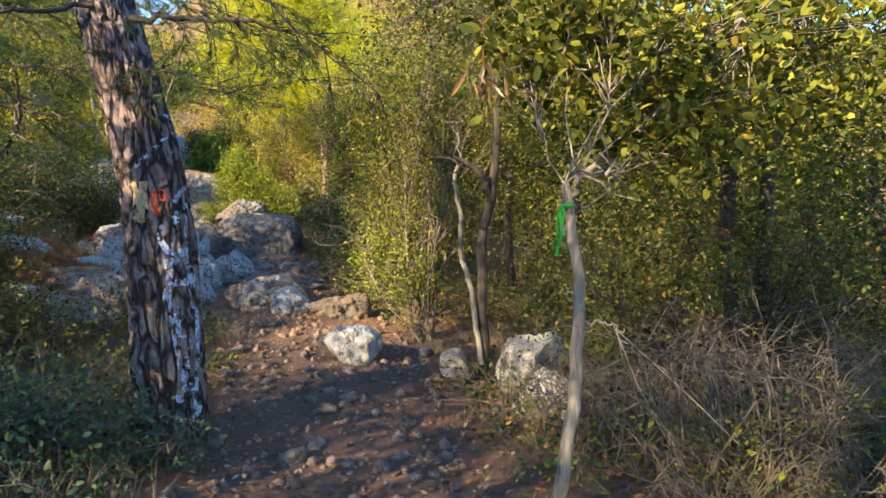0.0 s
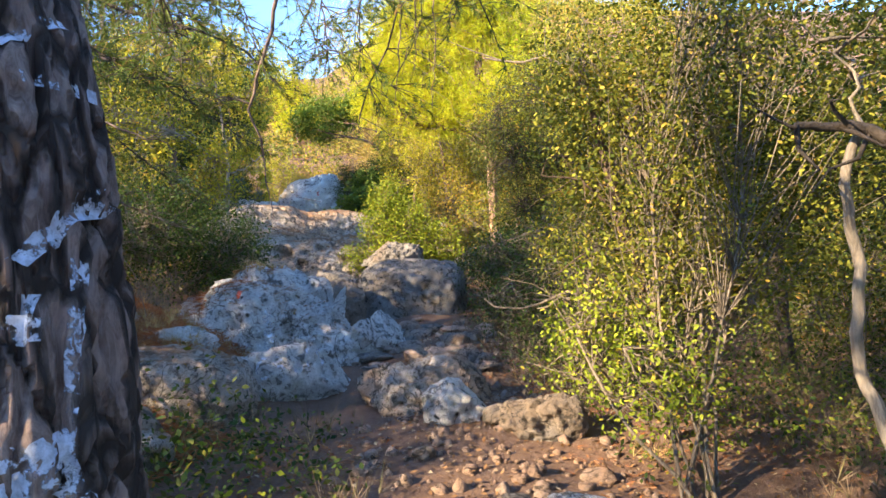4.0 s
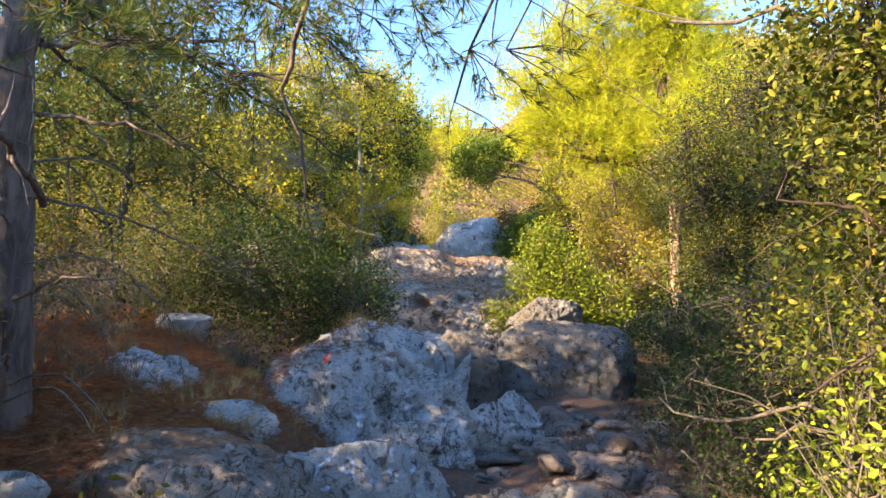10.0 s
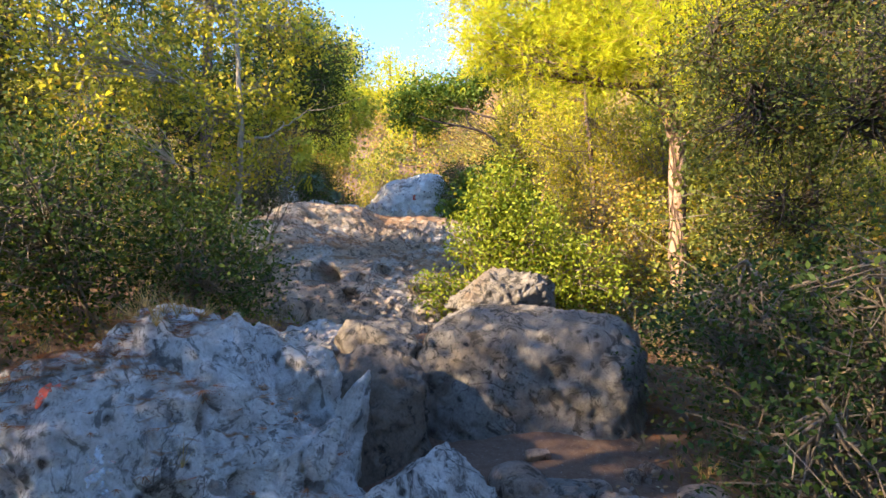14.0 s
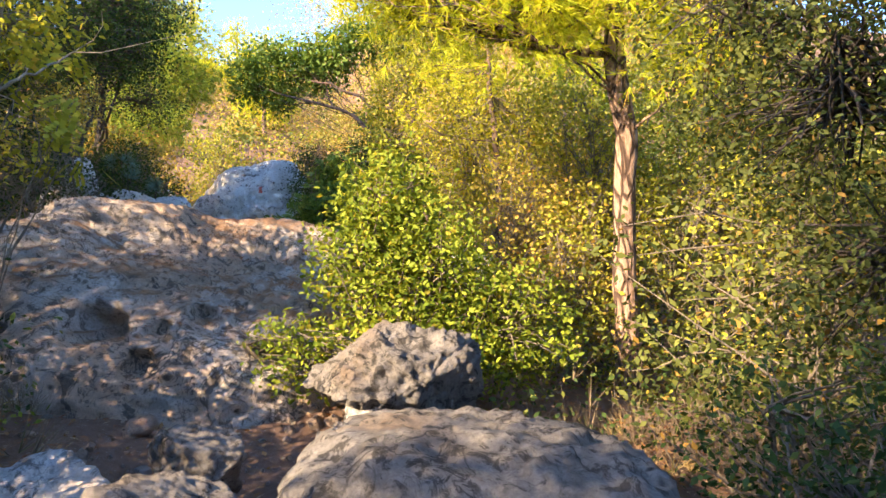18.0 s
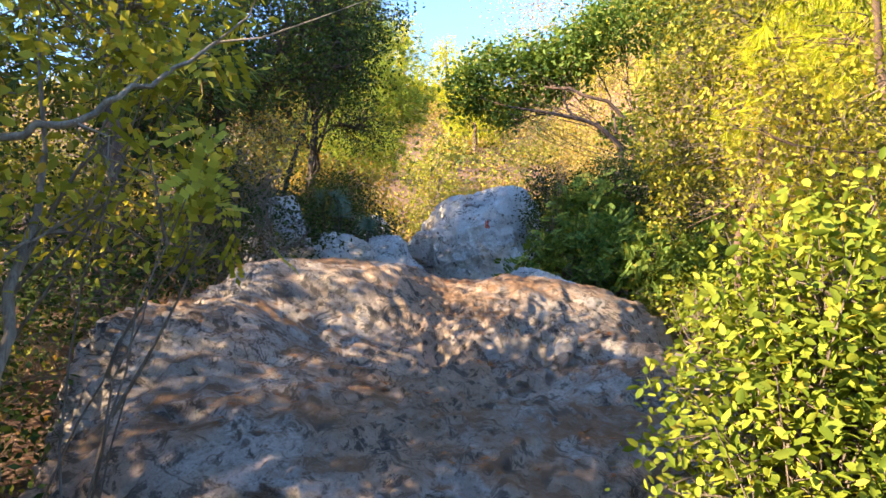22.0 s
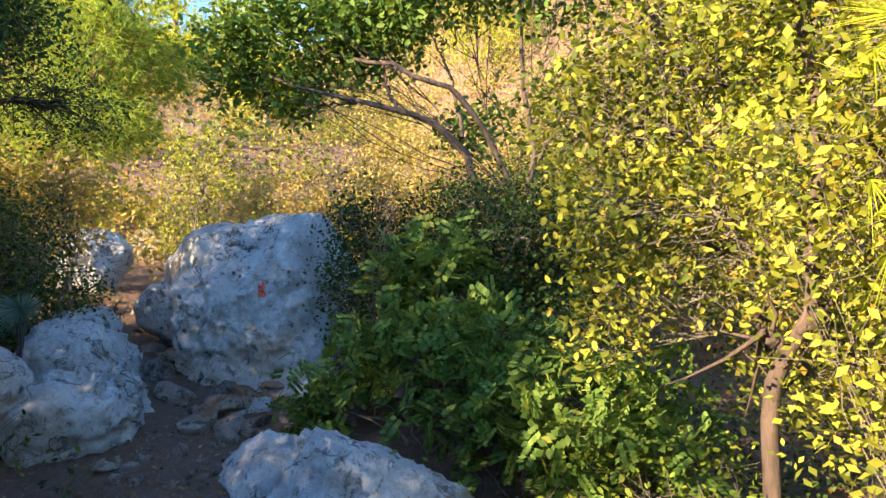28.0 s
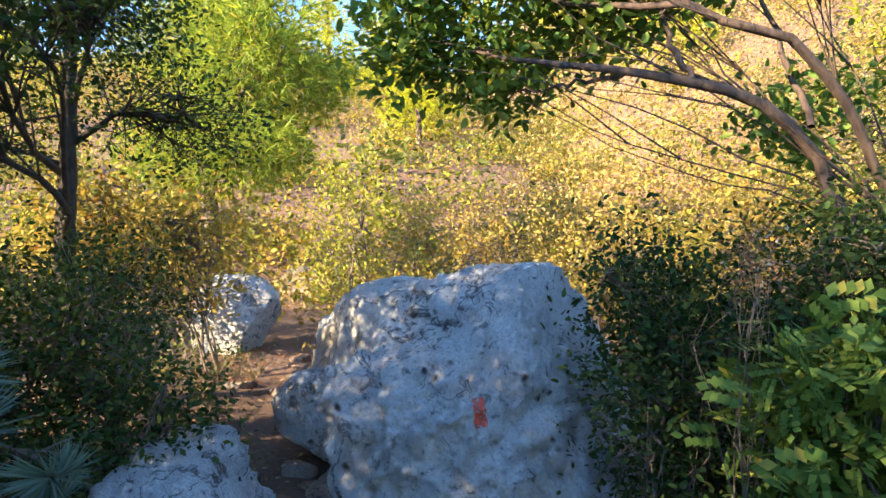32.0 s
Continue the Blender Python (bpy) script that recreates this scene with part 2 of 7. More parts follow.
def bark_material(name, light, dark, plate=9.0, paint=False):
    def build(nt, b):
        tc = nt.nodes.new("ShaderNodeTexCoord").outputs["Object"]
        mp = node(nt, "ShaderNodeMapping", Scale=(1.0, 1.0, 0.22))
        nt.links.new(tc, mp.inputs[0])
        v = mp.outputs[0]
        n1 = noise_tex(nt, v, plate * 2.2, 8, 0.7, 0.6)
        n2 = noise_tex(nt, tc, 3.0, 4, 0.6)
        col = mix(nt, ramp(nt, n1, [(0.34, (0, 0, 0)), (0.62, (1, 1, 1))]), dark, light)
        col = mix(nt, ramp(nt, n2, [(0.4, (0, 0, 0)), (0.7, (0.5, 0.5, 0.5))]), col, tuple(0.6 * k for k in light))
        nt.links.new(col, b.inputs["Base Color"])
        b.inputs["Roughness"].default_value = 0.92
        bump(nt, b, n1, 1.0, 0.02)
        bump(nt, b, noise_tex(nt, v, plate * 12, 5, 0.7), 0.5, 0.005)
    return material(name, build)


BARK_PINE = bark_material("pine_bark", (0.21, 0.15, 0.125), (0.03, 0.022, 0.02), 7)


def plated_bark(nt, b, red=(0.30, 0.195, 0.165), grey=(0.29, 0.25, 0.24), furrow=(0.028, 0.020, 0.018)):
    """Old pine bark: long reddish-grey plates with black furrows and thin scales."""
    tc = nt.nodes.new("ShaderNodeTexCoord").outputs["Object"]
    mp = node(nt, "ShaderNodeMapping", Scale=(1.0, 1.0, 0.30))
    nt.links.new(tc, mp.inputs[0])
    v = mp.outputs[0]
    warp = nt.nodes.new("ShaderNodeTexNoise")
    warp.inputs["Scale"].default_value = 9.0
    nt.links.new(v, warp.inputs["Vector"])
    wv = mix(nt, 0.09, v, warp.outputs["Color"], "ADD")
    vor = node(nt, "ShaderNodeTexVoronoi", Scale=13.0)
    vor.feature = "DISTANCE_TO_EDGE"
    nt.links.new(wv, vor.inputs["Vector"])
    plate = ramp(nt, vor.outputs["Distance"], [(0.03, (0, 0, 0)), (0.16, (1, 1, 1))])
    scale = noise_tex(nt, v, 38.0, 8, 0.75, 0.8)
    tone = noise_tex(nt, tc, 5.0, 4, 0.6)
    col = mix(nt, tone, red, grey)
    col = mix(nt, ramp(nt, scale, [(0.38, (0.85, 0.85, 0.85)), (0.58, (0, 0, 0))]), col, tuple(0.32 * k for k in red))
    col = mix(nt, plate, furrow, col)
    nt.links.new(col, b.inputs["Base Color"])
    b.inputs["Roughness"].default_value = 0.92
    bump(nt, b, plate, 1.0, 0.03)
    bump(nt, b, scale, 0.9, 0.012)


BARK_NEAR = material("plated_pine_bark", plated_bark)
BARK_RED = material("red_plated_pine_bark", lambda nt, b: plated_bark(nt, b, (0.36, 0.21, 0.14), (0.34, 0.25, 0.20), (0.05, 0.028, 0.02)))
BARK_GREY = bark_material("grey_bark", (0.34, 0.29, 0.235), (0.10, 0.085, 0.07), 14)
BARK_DARK = bark_material("dark_bark", (0.075, 0.058, 0.048), (0.02, 0.016, 0.013), 12)
BARK_BROWN = bark_material("smooth_brown_bark", (0.13, 0.085, 0.065), (0.04, 0.028, 0.022), 9)
TWIG = bark_material("dry_twig", (0.23, 0.19, 0.15), (0.07, 0.055, 0.043), 20)


def leaf_material(name, c1, c2, c3, rare=0.12, gloss=0.6, trans=0.34):
    """Leaves: two main colours, and c3 on a few of them; light shines through."""
    def build(nt, b):
        geo = nt.nodes.new("ShaderNodeNewGeometry")
        rnd = geo.outputs["Random Per Island"]
        patch = noise_tex(nt, geo.outputs["Position"], 1.6, 3, 0.6)
        both = nt.nodes.new("ShaderNodeMath")
        both.operation = "ADD"
        nt.links.new(rnd, both.inputs[0])
        nt.links.new(patch, both.inputs[1])
        half = nt.nodes.new("ShaderNodeMath")
        half.operation = "MULTIPLY"
        half.inputs[1].default_value = 0.5
        nt.links.new(both.outputs[0], half.inputs[0])
        col = ramp(nt, half.outputs[0], [(0.34, c1), (0.78, c2)])
        odd = ramp(nt, rnd, [(rare, (1, 1, 1)), (rare + 0.01, (0, 0, 0))])
        col = mix(nt, odd, col, c3)
        nt.links.new(col, b.inputs["Base Color"])
        b.inputs["Specular IOR Level"].default_value = 0.1
        b.inputs["Roughness"].default_value = gloss
        t = nt.nodes.new("ShaderNodeBsdfTranslucent")
        nt.links.new(mix(nt, 1.0, col, (1.25, 1.13, 0.65), "MULTIPLY"), t.inputs[0])
        ms = nt.nodes.new("ShaderNodeMixShader")
        ms.inputs[0].default_value = trans
        nt.links.new(b.outputs[0], ms.inputs[1])
        nt.links.new(t.outputs[0], ms.inputs[2])
        nt.links.new(ms.outputs[0], nt.nodes["Material Output"].inputs[0])
    return material(name, build)


LEAF_OLIVE = leaf_material("olive_green_leaf", (0.048, 0.066, 0.020), (0.185, 0.205, 0.055), (0.30, 0.19, 0.05), 0.06)
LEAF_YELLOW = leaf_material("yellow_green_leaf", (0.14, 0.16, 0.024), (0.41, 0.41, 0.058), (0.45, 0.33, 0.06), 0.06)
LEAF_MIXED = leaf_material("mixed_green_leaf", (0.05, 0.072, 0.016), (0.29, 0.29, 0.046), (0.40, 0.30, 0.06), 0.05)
# mixed green leaf made brighter, as if sun were on it
LEAF_OAK_SUNLIT = leaf_material("sunlit_oak_leaf", (0.085, 0.11, 0.02), (0.40, 0.40, 0.055), (0.45, 0.33, 0.06), 0.05)
# brighter copy of the yellow-green leaf, with sunlight put into the colour
LEAF_YELLOW_SUNLIT = leaf_material("sunlit_yellow_leaf", (0.20, 0.215, 0.03), (0.50, 0.475, 0.065), (0.5, 0.36, 0.07), 0.06, 0.6, 0.45)
LEAF_BRIGHT = leaf_material("bright_green_leaf", (0.10, 0.15, 0.018), (0.29, 0.335, 0.042), (0.38, 0.33, 0.05), 0.05)
LEAF_DARK = leaf_material("dark_green_leaf", (0.020, 0.042, 0.014), (0.072, 0.115, 0.032), (0.13, 0.14, 0.035), 0.05)
LEAF_SAGE = leaf_material("grey_green_leaf", (0.055, 0.095, 0.055), (0.13, 0.19, 0.10), (0.2, 0.2, 0.1), 0.05)
LEAF_ARBUTUS = leaf_material("broad_green_leaf", (0.065, 0.125, 0.026), (0.20, 0.28, 0.06), (0.30, 0.29, 0.06), 0.04)
LEAF_GOLD = leaf_material("autumn_gold_leaf", (0.25, 0.195, 0.045), (0.50, 0.40, 0.10), (0.46, 0.25, 0.06), 0.08)
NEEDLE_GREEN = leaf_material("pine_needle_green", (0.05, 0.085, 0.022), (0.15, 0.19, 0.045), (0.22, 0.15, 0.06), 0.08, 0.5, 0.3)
# needle colour raised to bright yellow, standing in for sun shining through
NEEDLE_SUNLIT = leaf_material("pine_needle_sunny", (0.29, 0.35, 0.022), (0.58, 0.60, 0.048), (0.46, 0.33, 0.07), 0.06, 0.5, 0.5)
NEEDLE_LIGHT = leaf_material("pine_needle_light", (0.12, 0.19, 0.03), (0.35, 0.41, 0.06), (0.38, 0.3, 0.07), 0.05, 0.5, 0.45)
LEAF_BLUE = leaf_material("blue_green_succulent_leaf", (0.10, 0.17, 0.15), (0.19, 0.28, 0.23), (0.2, 0.2, 0.12), 0.05)
LEAF_DRY = leaf_material("dry_brown_leaf", (0.16, 0.085, 0.04), (0.34, 0.20, 0.10), (0.42, 0.33, 0.22), 0.2, 0.8, 0.15)
LEAF_RUST = leaf_material("rust_pine_needles", (0.22, 0.080, 0.032), (0.40, 0.165, 0.066), (0.45, 0.28, 0.16), 0.12, 0.8, 0.1)
GRASS_DRY = leaf_material("dry_straw", (0.34, 0.23, 0.10), (0.52, 0.40, 0.20), (0.22, 0.2, 0.07), 0.15, 0.8, 0.25)
BRUSH_PALE = leaf_material("pale_dry_brush", (0.27, 0.185, 0.085), (0.45, 0.33, 0.15), (0.4, 0.36, 0.1), 0.15, 0.8, 0.25)
BRUSH_DRY = leaf_material("grey_brown_brush", (0.12, 0.09, 0.065), (0.22, 0.175, 0.125), (0.16, 0.16, 0.07), 0.15, 0.8, 0.15)


def paint_material(name, c, worn, flake=40.0, cover=0.5):
    """Old brushed paint that has flaked away in places."""
    def build(nt, b):
        p = world_pos(nt)
        n = noise_tex(nt, p, 45.0, 6, 0.7)
        nt.links.new(mix(nt, ramp(nt, n, [(0.42, (0, 0, 0)), (0.62, (1, 1, 1))]), c, worn), b.inputs["Base Color"])
        b.inputs["Roughness"].default_value = 0.7
        nt.links.new(ramp(nt, noise_tex(nt, p, flake, 7, 0.7), [(cover - 0.03, (1, 1, 1)), (cover + 0.03, (0, 0, 0))]), b.inputs["Alpha"])
        bump(nt, b, n, 0.5, 0.006)
    return material(name, build)


PAINT_WHITE = paint_material("white_paint", (0.46, 0.53, 0.67), (0.28, 0.31, 0.39), 17.0, 0.505)
PAINT_RED = paint_material("red_paint", (0.60, 0.075, 0.03), (0.32, 0.07, 0.05), 26.0, 0.56)
PAINT_FAINT = paint_material("faint_red_paint", (0.55, 0.33, 0.31), (0.5, 0.38, 0.37), 20.0, 0.43)
PAINT_YELLOW = paint_material("faded_yellow_paint", (0.46, 0.33, 0.15), (0.26, 0.19, 0.11), 20.0, 0.58)
PAINT_PALE = paint_material("pale_blue_paint", (0.55, 0.64, 0.76), (0.40, 0.44, 0.5), 16.0, 0.46)


def ribbon_build(nt, b):
    b.inputs["Base Color"].default_value = (0.02, 0.26, 0.025, 1)
    b.inputs["Roughness"].default_value = 0.35
    bump(nt, b, noise_tex(nt, world_pos(nt), 30, 3, 0.6), 0.3, 0.01)


RIBBON = material("green_ribbon", ribbon_build)


# ---------------------------------------------------------------- mesh helpers
def raw_mesh(name, verts, faces, mat, smooth=False):
    """A mesh from vertices (n, 3) and one array of equal faces (m, k)."""
    verts, faces = np.asarray(verts, np.float32), np.asarray(faces, np.int32)
    me = bpy.data.meshes.new(name)
    m, k = faces.shape
    me.vertices.add(len(verts))
    me.vertices.foreach_set("co", verts.ravel())
    me.loops.add(m * k)
    me.loops.foreach_set("vertex_index", faces.ravel())
    me.polygons.add(m)
    me.polygons.foreach_set("loop_start", np.arange(0, m * k, k, dtype=np.int32))
    me.polygons.foreach_set("loop_total", np.full(m, k, np.int32))
    me.update(calc_edges=True)
    if smooth:
        me.polygons.foreach_set("use_smooth", np.ones(m, bool))
    me.materials.append(mat)
    return me


def part(name, me, parent, label="", category=""):
    ob = new(name, me)
    ob.parent = parent
    return tagged(ob, label, category)


def thing(name, x, y, z, label, category, group="", kind=""):
    ob = new(name)
    ob.location = (x, y, z)
    ob.empty_display_size = 0.2
    return tagged(ob, label, category, group, kind)


def tube(points, radii, sides=6, bumpy=0.0, seed=0):
    """A tapered tube along points: vertices and quads."""
    P = np.asarray(points, float)
    R = np.interp(np.linspace(0, 1, len(P)), np.linspace(0, 1, len(radii)), radii)
    T = np.gradient(P, axis=0)
    T /= np.linalg.norm(T, axis=1)[:, None] + 1e-9
    ref = np.array((0.31, 0.95, 0.05)) if abs(T[:, 2]).mean() > 0.6 else np.array((0.1, 0.15, 0.98))
    A = np.cross(T, ref)
    A /= np.linalg.norm(A, axis=1)[:, None] + 1e-9
    B = np.cross(T, A)
    ang = np.linspace(0, 2 * np.pi, sides, endpoint=False)
    V = P[:, None] + R[:, None, None] * (np.cos(ang)[None, :, None] * A[:, None] + np.sin(ang)[None, :, None] * B[:, None])
    V = V.reshape(-1, 3)
    if bumpy:
        C = np.repeat(P, sides, 0)
        V = C + (V - C) * (1 + bumpy * fbm(V, 6.0, 3, seed))[:, None]
    n = len(P)
    i, j = np.meshgrid(np.arange(n - 1), np.arange(sides), indexing="ij")
    a, b = (i * sides + j).ravel(), (i * sides + (j + 1) % sides).ravel()
    return V, np.stack([a, b, b + sides, a + sides], 1)


def join_geo(pieces):
    vs, fs, k = [], [], 0
    for v, f in pieces:
        vs.append(v)
        fs.append(f + k)
        k += len(v)
    return np.concatenate(vs), np.concatenate(fs)


def curve_points(ctrl, n=14, wobble=0.0, rng=None):
    """A smooth line through control points."""
    C = np.asarray(ctrl, float)
    k = len(C)
    d = np.concatenate([[0], np.cumsum(np.linalg.norm(np.diff(C, axis=0), axis=1))])
    t = np.linspace(0, d[-1], n)
    out = np.zeros((n, 3))
    E = np.vstack([2 * C[0] - C[1], C, 2 * C[-1] - C[-2]])
    for a, tt in enumerate(t):
        s = min(np.searchsorted(d, tt, side="right") - 1, k - 2)
        f = (tt - d[s]) / max(d[s + 1] - d[s], 1e-6)
        p0, p1, p2, p3 = E[s], E[s + 1], E[s + 2], E[s + 3]
        out[a] = 0.5 * (2 * p1 + (p2 - p0) * f + (2 * p0 - 5 * p1 + 4 * p2 - p3) * f * f + (3 * p1 - p0 - 3 * p2 + p3) * f ** 3)
    if wobble and rng is not None:
        out[1:-1] += rng.normal(0, wobble, (n - 2, 3))
    return out


# leaf shapes, 1 long along x, seen from above along z
OVAL = (np.array([(0, 0, 0), (0.25, 0.24, 0.05), (0.7, 0.23, 0.04), (1, 0, -0.06), (0.7, -0.23, 0.04), (0.25, -0.24, 0.05)]), np.array([(0, 1, 2, 3), (0, 3, 4, 5)]))
RHOMB = (np.array([(0, 0, 0), (0.5, 0.27, 0.03), (1, 0, -0.04), (0.5, -0.27, 0.03)]), np.array([(0, 1, 2, 3)]))


def needle_shape(n=10, width=0.018, spread=0.75, seed=1):
    """A tuft of needles, one thin triangle each."""
    r = np.random.RandomState(seed)
    vs, fs = [], []
    for k in range(n):
        a = 2 * np.pi * (k + r.rand() * 0.8) / n
        s = spread * (0.35 + 0.75 * r.rand())
        d = np.array((1.0, s * math.cos(a), s * math.sin(a)))
        d *= (0.75 + 0.4 * r.rand()) / np.linalg.norm(d)
        w = np.array((0, -math.sin(a + 0.8), math.cos(a + 0.8))) * width
        vs += [w, d, -w]
        fs.append((3 * k, 3 * k + 1, 3 * k + 2))
    return np.array(vs), np.array(fs)


NEEDLES = needle_shape(8, 0.030, 0.95)
NEEDLES_WIDE = needle_shape(6, 0.075, 1.0, 4)
SPIKES = needle_shape(60, 0.045, 2.4, 7)
GRASS = needle_shape(9, 0.011, 0.6, 9)


def pinnate_shape(pairs=5):
    vs, fs = [], []
    v, f = RHOMB
    slots = [(0.15 + 0.75 * k / pairs, s) for k in range(pairs) for s in (-1, 1)] + [(0.88, 0)]
    for k, (x, s) in enumerate(slots):
        a = s * 1.05
        q = v * (0.34, 0.42, 0.3)
        q = np.stack([q[:, 0] * math.cos(a) - q[:, 1] * math.sin(a), q[:, 0] * math.sin(a) + q[:, 1] * math.cos(a), q[:, 2]], 1)
        vs.append(q + (x, 0.02 * s, -0.25 * x * x))
        fs.append(f + 4 * k)
    return np.concatenate(vs), np.concatenate(fs)


PINNATE = pinnate_shape()


def leaves(rng, pos, size, shape, up=0.6, outward=None, jitter=0.35):
    """Leaves of one shape at pos, turned at random with their faces biased upwards."""
    n = len(pos)
    nor = rng.normal(0, 1, (n, 3))
    nor[:, 2] += up * 2
    nor /= np.linalg.norm(nor, axis=1)[:, None]
    ax = rng.normal(0, 1, (n, 3))
    if outward is not None:
        ax = ax * 0.55 + outward
    ax -= nor * (ax * nor).sum(1)[:, None] * (0.9 if outward is None else 0.3)
    ax /= np.linalg.norm(ax, axis=1)[:, None] + 1e-9
    side = np.cross(nor, ax)
    side /= np.linalg.norm(side, axis=1)[:, None] + 1e-9
    nor = np.cross(ax, side)
    s = size * (1 + jitter * rng.uniform(-1, 1, n))
    v, f = shape
    V = pos[:, None] + s[:, None, None] * (v[None, :, 0, None] * ax[:, None] + v[None, :, 1, None] * side[:, None] + v[None, :, 2, None] * nor[:, None])
    F = (np.arange(n) * len(v))[:, None, None] + f[None]
    return V.reshape(-1, 3), F.reshape(-1, f.shape[1])


def blob_clusters(rng, blob, n, shell=0.35):
    """Cluster centres in an uneven ellipsoid, most of them near its surface."""
    c, r = np.array(blob[:3]), np.array(blob[3:6])
    d = rng.normal(0, 1, (n, 3))
    d /= np.linalg.norm(d, axis=1)[:, None]
    lump = 1 + 0.30 * fbm(d * 1.7 + c, 1.0, 2, 3)
    rad = rng.uniform(0, 1, n) ** shell * lump
    return c + d * r * rad[:, None], d


def bare_branch(root, o, pts, r0, r1, bark, rng, twigs=5, name="branch"):
    """A hand-laid branch with a few bare side twigs."""
    ln = curve_points(pts, 16, 0.012 if r0 > 0.012 else 0.006, rng)
    geo = [tube(ln - o, (r0, 0.6 * r0 + 0.4 * r1, r1), 6, 0.1)]
    for _ in range(twigs):
        a = ln[rng.randint(5, 16)]
        d = rng.normal(0, 0.14, 3) + (ln[-1] - ln[0]) * 0.12
        geo.append(tube(np.array([a, a + d * 0.5 + rng.normal(0, 0.02, 3), a + d, a + d * 1.5 + rng.normal(0, 0.05, 3)]) - o, (r1 * 0.9, r1 * 0.5, 0.0015), 4))
    v, f = join_geo(geo)
    return part(name, raw_mesh(name, v, f, bark, True), root)


def needle_bough(root, o, pts, r0, mat, bark, rng, count=40, reach=0.28, size=0.09):
    """A drooping pine bough: a thin limb, hanging side twigs and tufts of needles."""
    ln = curve_points(pts, 18, 0.01, rng)
    geo, ends, outs = [tube(ln - o, (r0, r0 * 0.6, r0 * 0.25), 6, 0.1)], [], []
    for _ in range(count):
        a = ln[rng.randint(2, 18)]
        d = rng.normal(0, 1, 3) * (1, 1, 0.6) + np.array((0, 0, -0.35)) + (ln[-1] - ln[0]) * 0.5
        d *= reach * rng.uniform(0.5, 1.4) / np.linalg.norm(d)
        geo.append(tube(np.array([a, a + d * 0.55 + (0, 0, 0.02), a + d]) - o, (0.004, 0.0025, 0.0012), 3))
        for s in (0.55, 0.75, 0.9, 1.0):
            ends.append(a + d * s)
            outs.append(d / np.linalg.norm(d))
    v, f = join_geo(geo)
    part("bough", raw_mesh("bough", v, f, bark, True), root)
    v, f = leaves(rng, np.array(ends) - o, size, NEEDLES, 0.0, np.array(outs))
    tagged(part("needle_spray", raw_mesh("needle_spray", v, f, mat), root), kind="stuff")


def plant(name, label, category, base, blobs, mat, shape, size, clusters, per, spread, bark=TWIG, trunk=None, trunk_r=(0.05, 0.02), stems=1,
          twig_share=0.5, twig_r=0.006, seed=0, up=0.6, needle=False, group="", limb_r=0.45, crown_label="", shell=0.35, local=False, sides=8, twig_bark=None, arms=()):
    """A shrub or tree: stems or a trunk, a limb to each mass of the crown, twigs to leaf clusters, and leaves."""
    rng = np.random.RandomState(seed + 101)
    bx, by = base[:2]
    bz = base[2] if len(base) > 2 else (0.0 if local else gz(bx, by))
    root = thing(name, bx, by, bz - 0.02, label, category, group)
    o = np.array((bx, by, bz - 0.02))
    blobs = [np.array(b, float) for b in blobs]
    if trunk is not None:
        line = curve_points(trunk, 26, 0.006, rng)
        v, f = tube(line - o, trunk_r, sides + 4, 0.12, seed)
        part("trunk", raw_mesh("trunk", v, f, bark, True), root)
    for pts, r0, r1 in arms:
        bare_branch(root, o, pts, r0, r1, bark, rng)
    lines = []
    for k, b in enumerate(blobs):
        c = b[:3]
        if trunk is not None:
            d = np.abs(line[:, 2] - (c[2] - 0.45 * np.linalg.norm(c[:2] - line[-1, :2])))
            j = int(np.clip(np.argmin(d), len(line) // 3, len(line) - 1))
            s = line[j]
            r0 = trunk_r[-1] * min(0.5, 1.1 * limb_r) + (trunk_r[0] - trunk_r[-1]) * (1 - j / 25) * limb_r
        else:
            s = o + np.array((rng.uniform(-0.12, 0.12), rng.uniform(-0.12, 0.12), -0.05))
            r0 = trunk_r[0] * rng.uniform(0.6, 1.0)
        mid = s * 0.5 + c * 0.5 + rng.normal(0, 0.09, 3) * np.linalg.norm(c - s) + np.array((0, 0, 0.05))
        top = c + np.array((0, 0, b[5] * 0.4)) + rng.normal(0, 0.1, 3)
        ln = curve_points([s, mid, c, top], 12, 0.012, rng)
        v, f = tube(ln - o, (r0, r0 * 0.55, r0 * 0.2), sides - 2, 0.1, seed + k)
        part("limb" if trunk is not None else "stem", raw_mesh("limb", v, f, bark, True), root)
        lines.append(ln)
    if trunk is None:
        for k in range(stems):
            b = blobs[k % len(blobs)]
            s = o + np.array((rng.uniform(-0.15, 0.15), rng.uniform(-0.15, 0.15), -0.05))
            e = b[:3] + rng.uniform(-0.6, 0.6, 3) * b[3:6]
            ln = curve_points([s, s * 0.5 + e * 0.5 + rng.normal(0, 0.08, 3), e], 9, 0.01, rng)
            v, f = tube(ln - o, (trunk_r[0] * rng.uniform(0.5, 0.9), trunk_r[-1] * 0.5), 5, 0, seed)
            part("stem", raw_mesh("stem", v, f, bark, True), root)
    areas = np.array([b[3] * b[4] + b[3] * b[5] + b[4] * b[5] for b in blobs])
    vs, twigs = [], []
    for b, ln, share in zip(blobs, lines, areas / areas.sum()):
        n = max(4, int(clusters * share))
        cs, ds = blob_clusters(rng, b, n, shell)
        for c in cs[: int(n * twig_share)]:
            a = ln[rng.randint(4, 12)]
            m = a * 0.45 + c * 0.55 + rng.normal(0, 0.10, 3) * np.linalg.norm(c - a)
            twigs.append(tube(np.array([a, a * 0.6 + m * 0.4 + rng.normal(0, 0.015, 3), m, c]) - o, (twig_r * 1.8, twig_r, twig_r * 0.4), 3))
        pos = np.repeat(cs, per, 0) + rng.normal(0, spread, (n * per, 3))
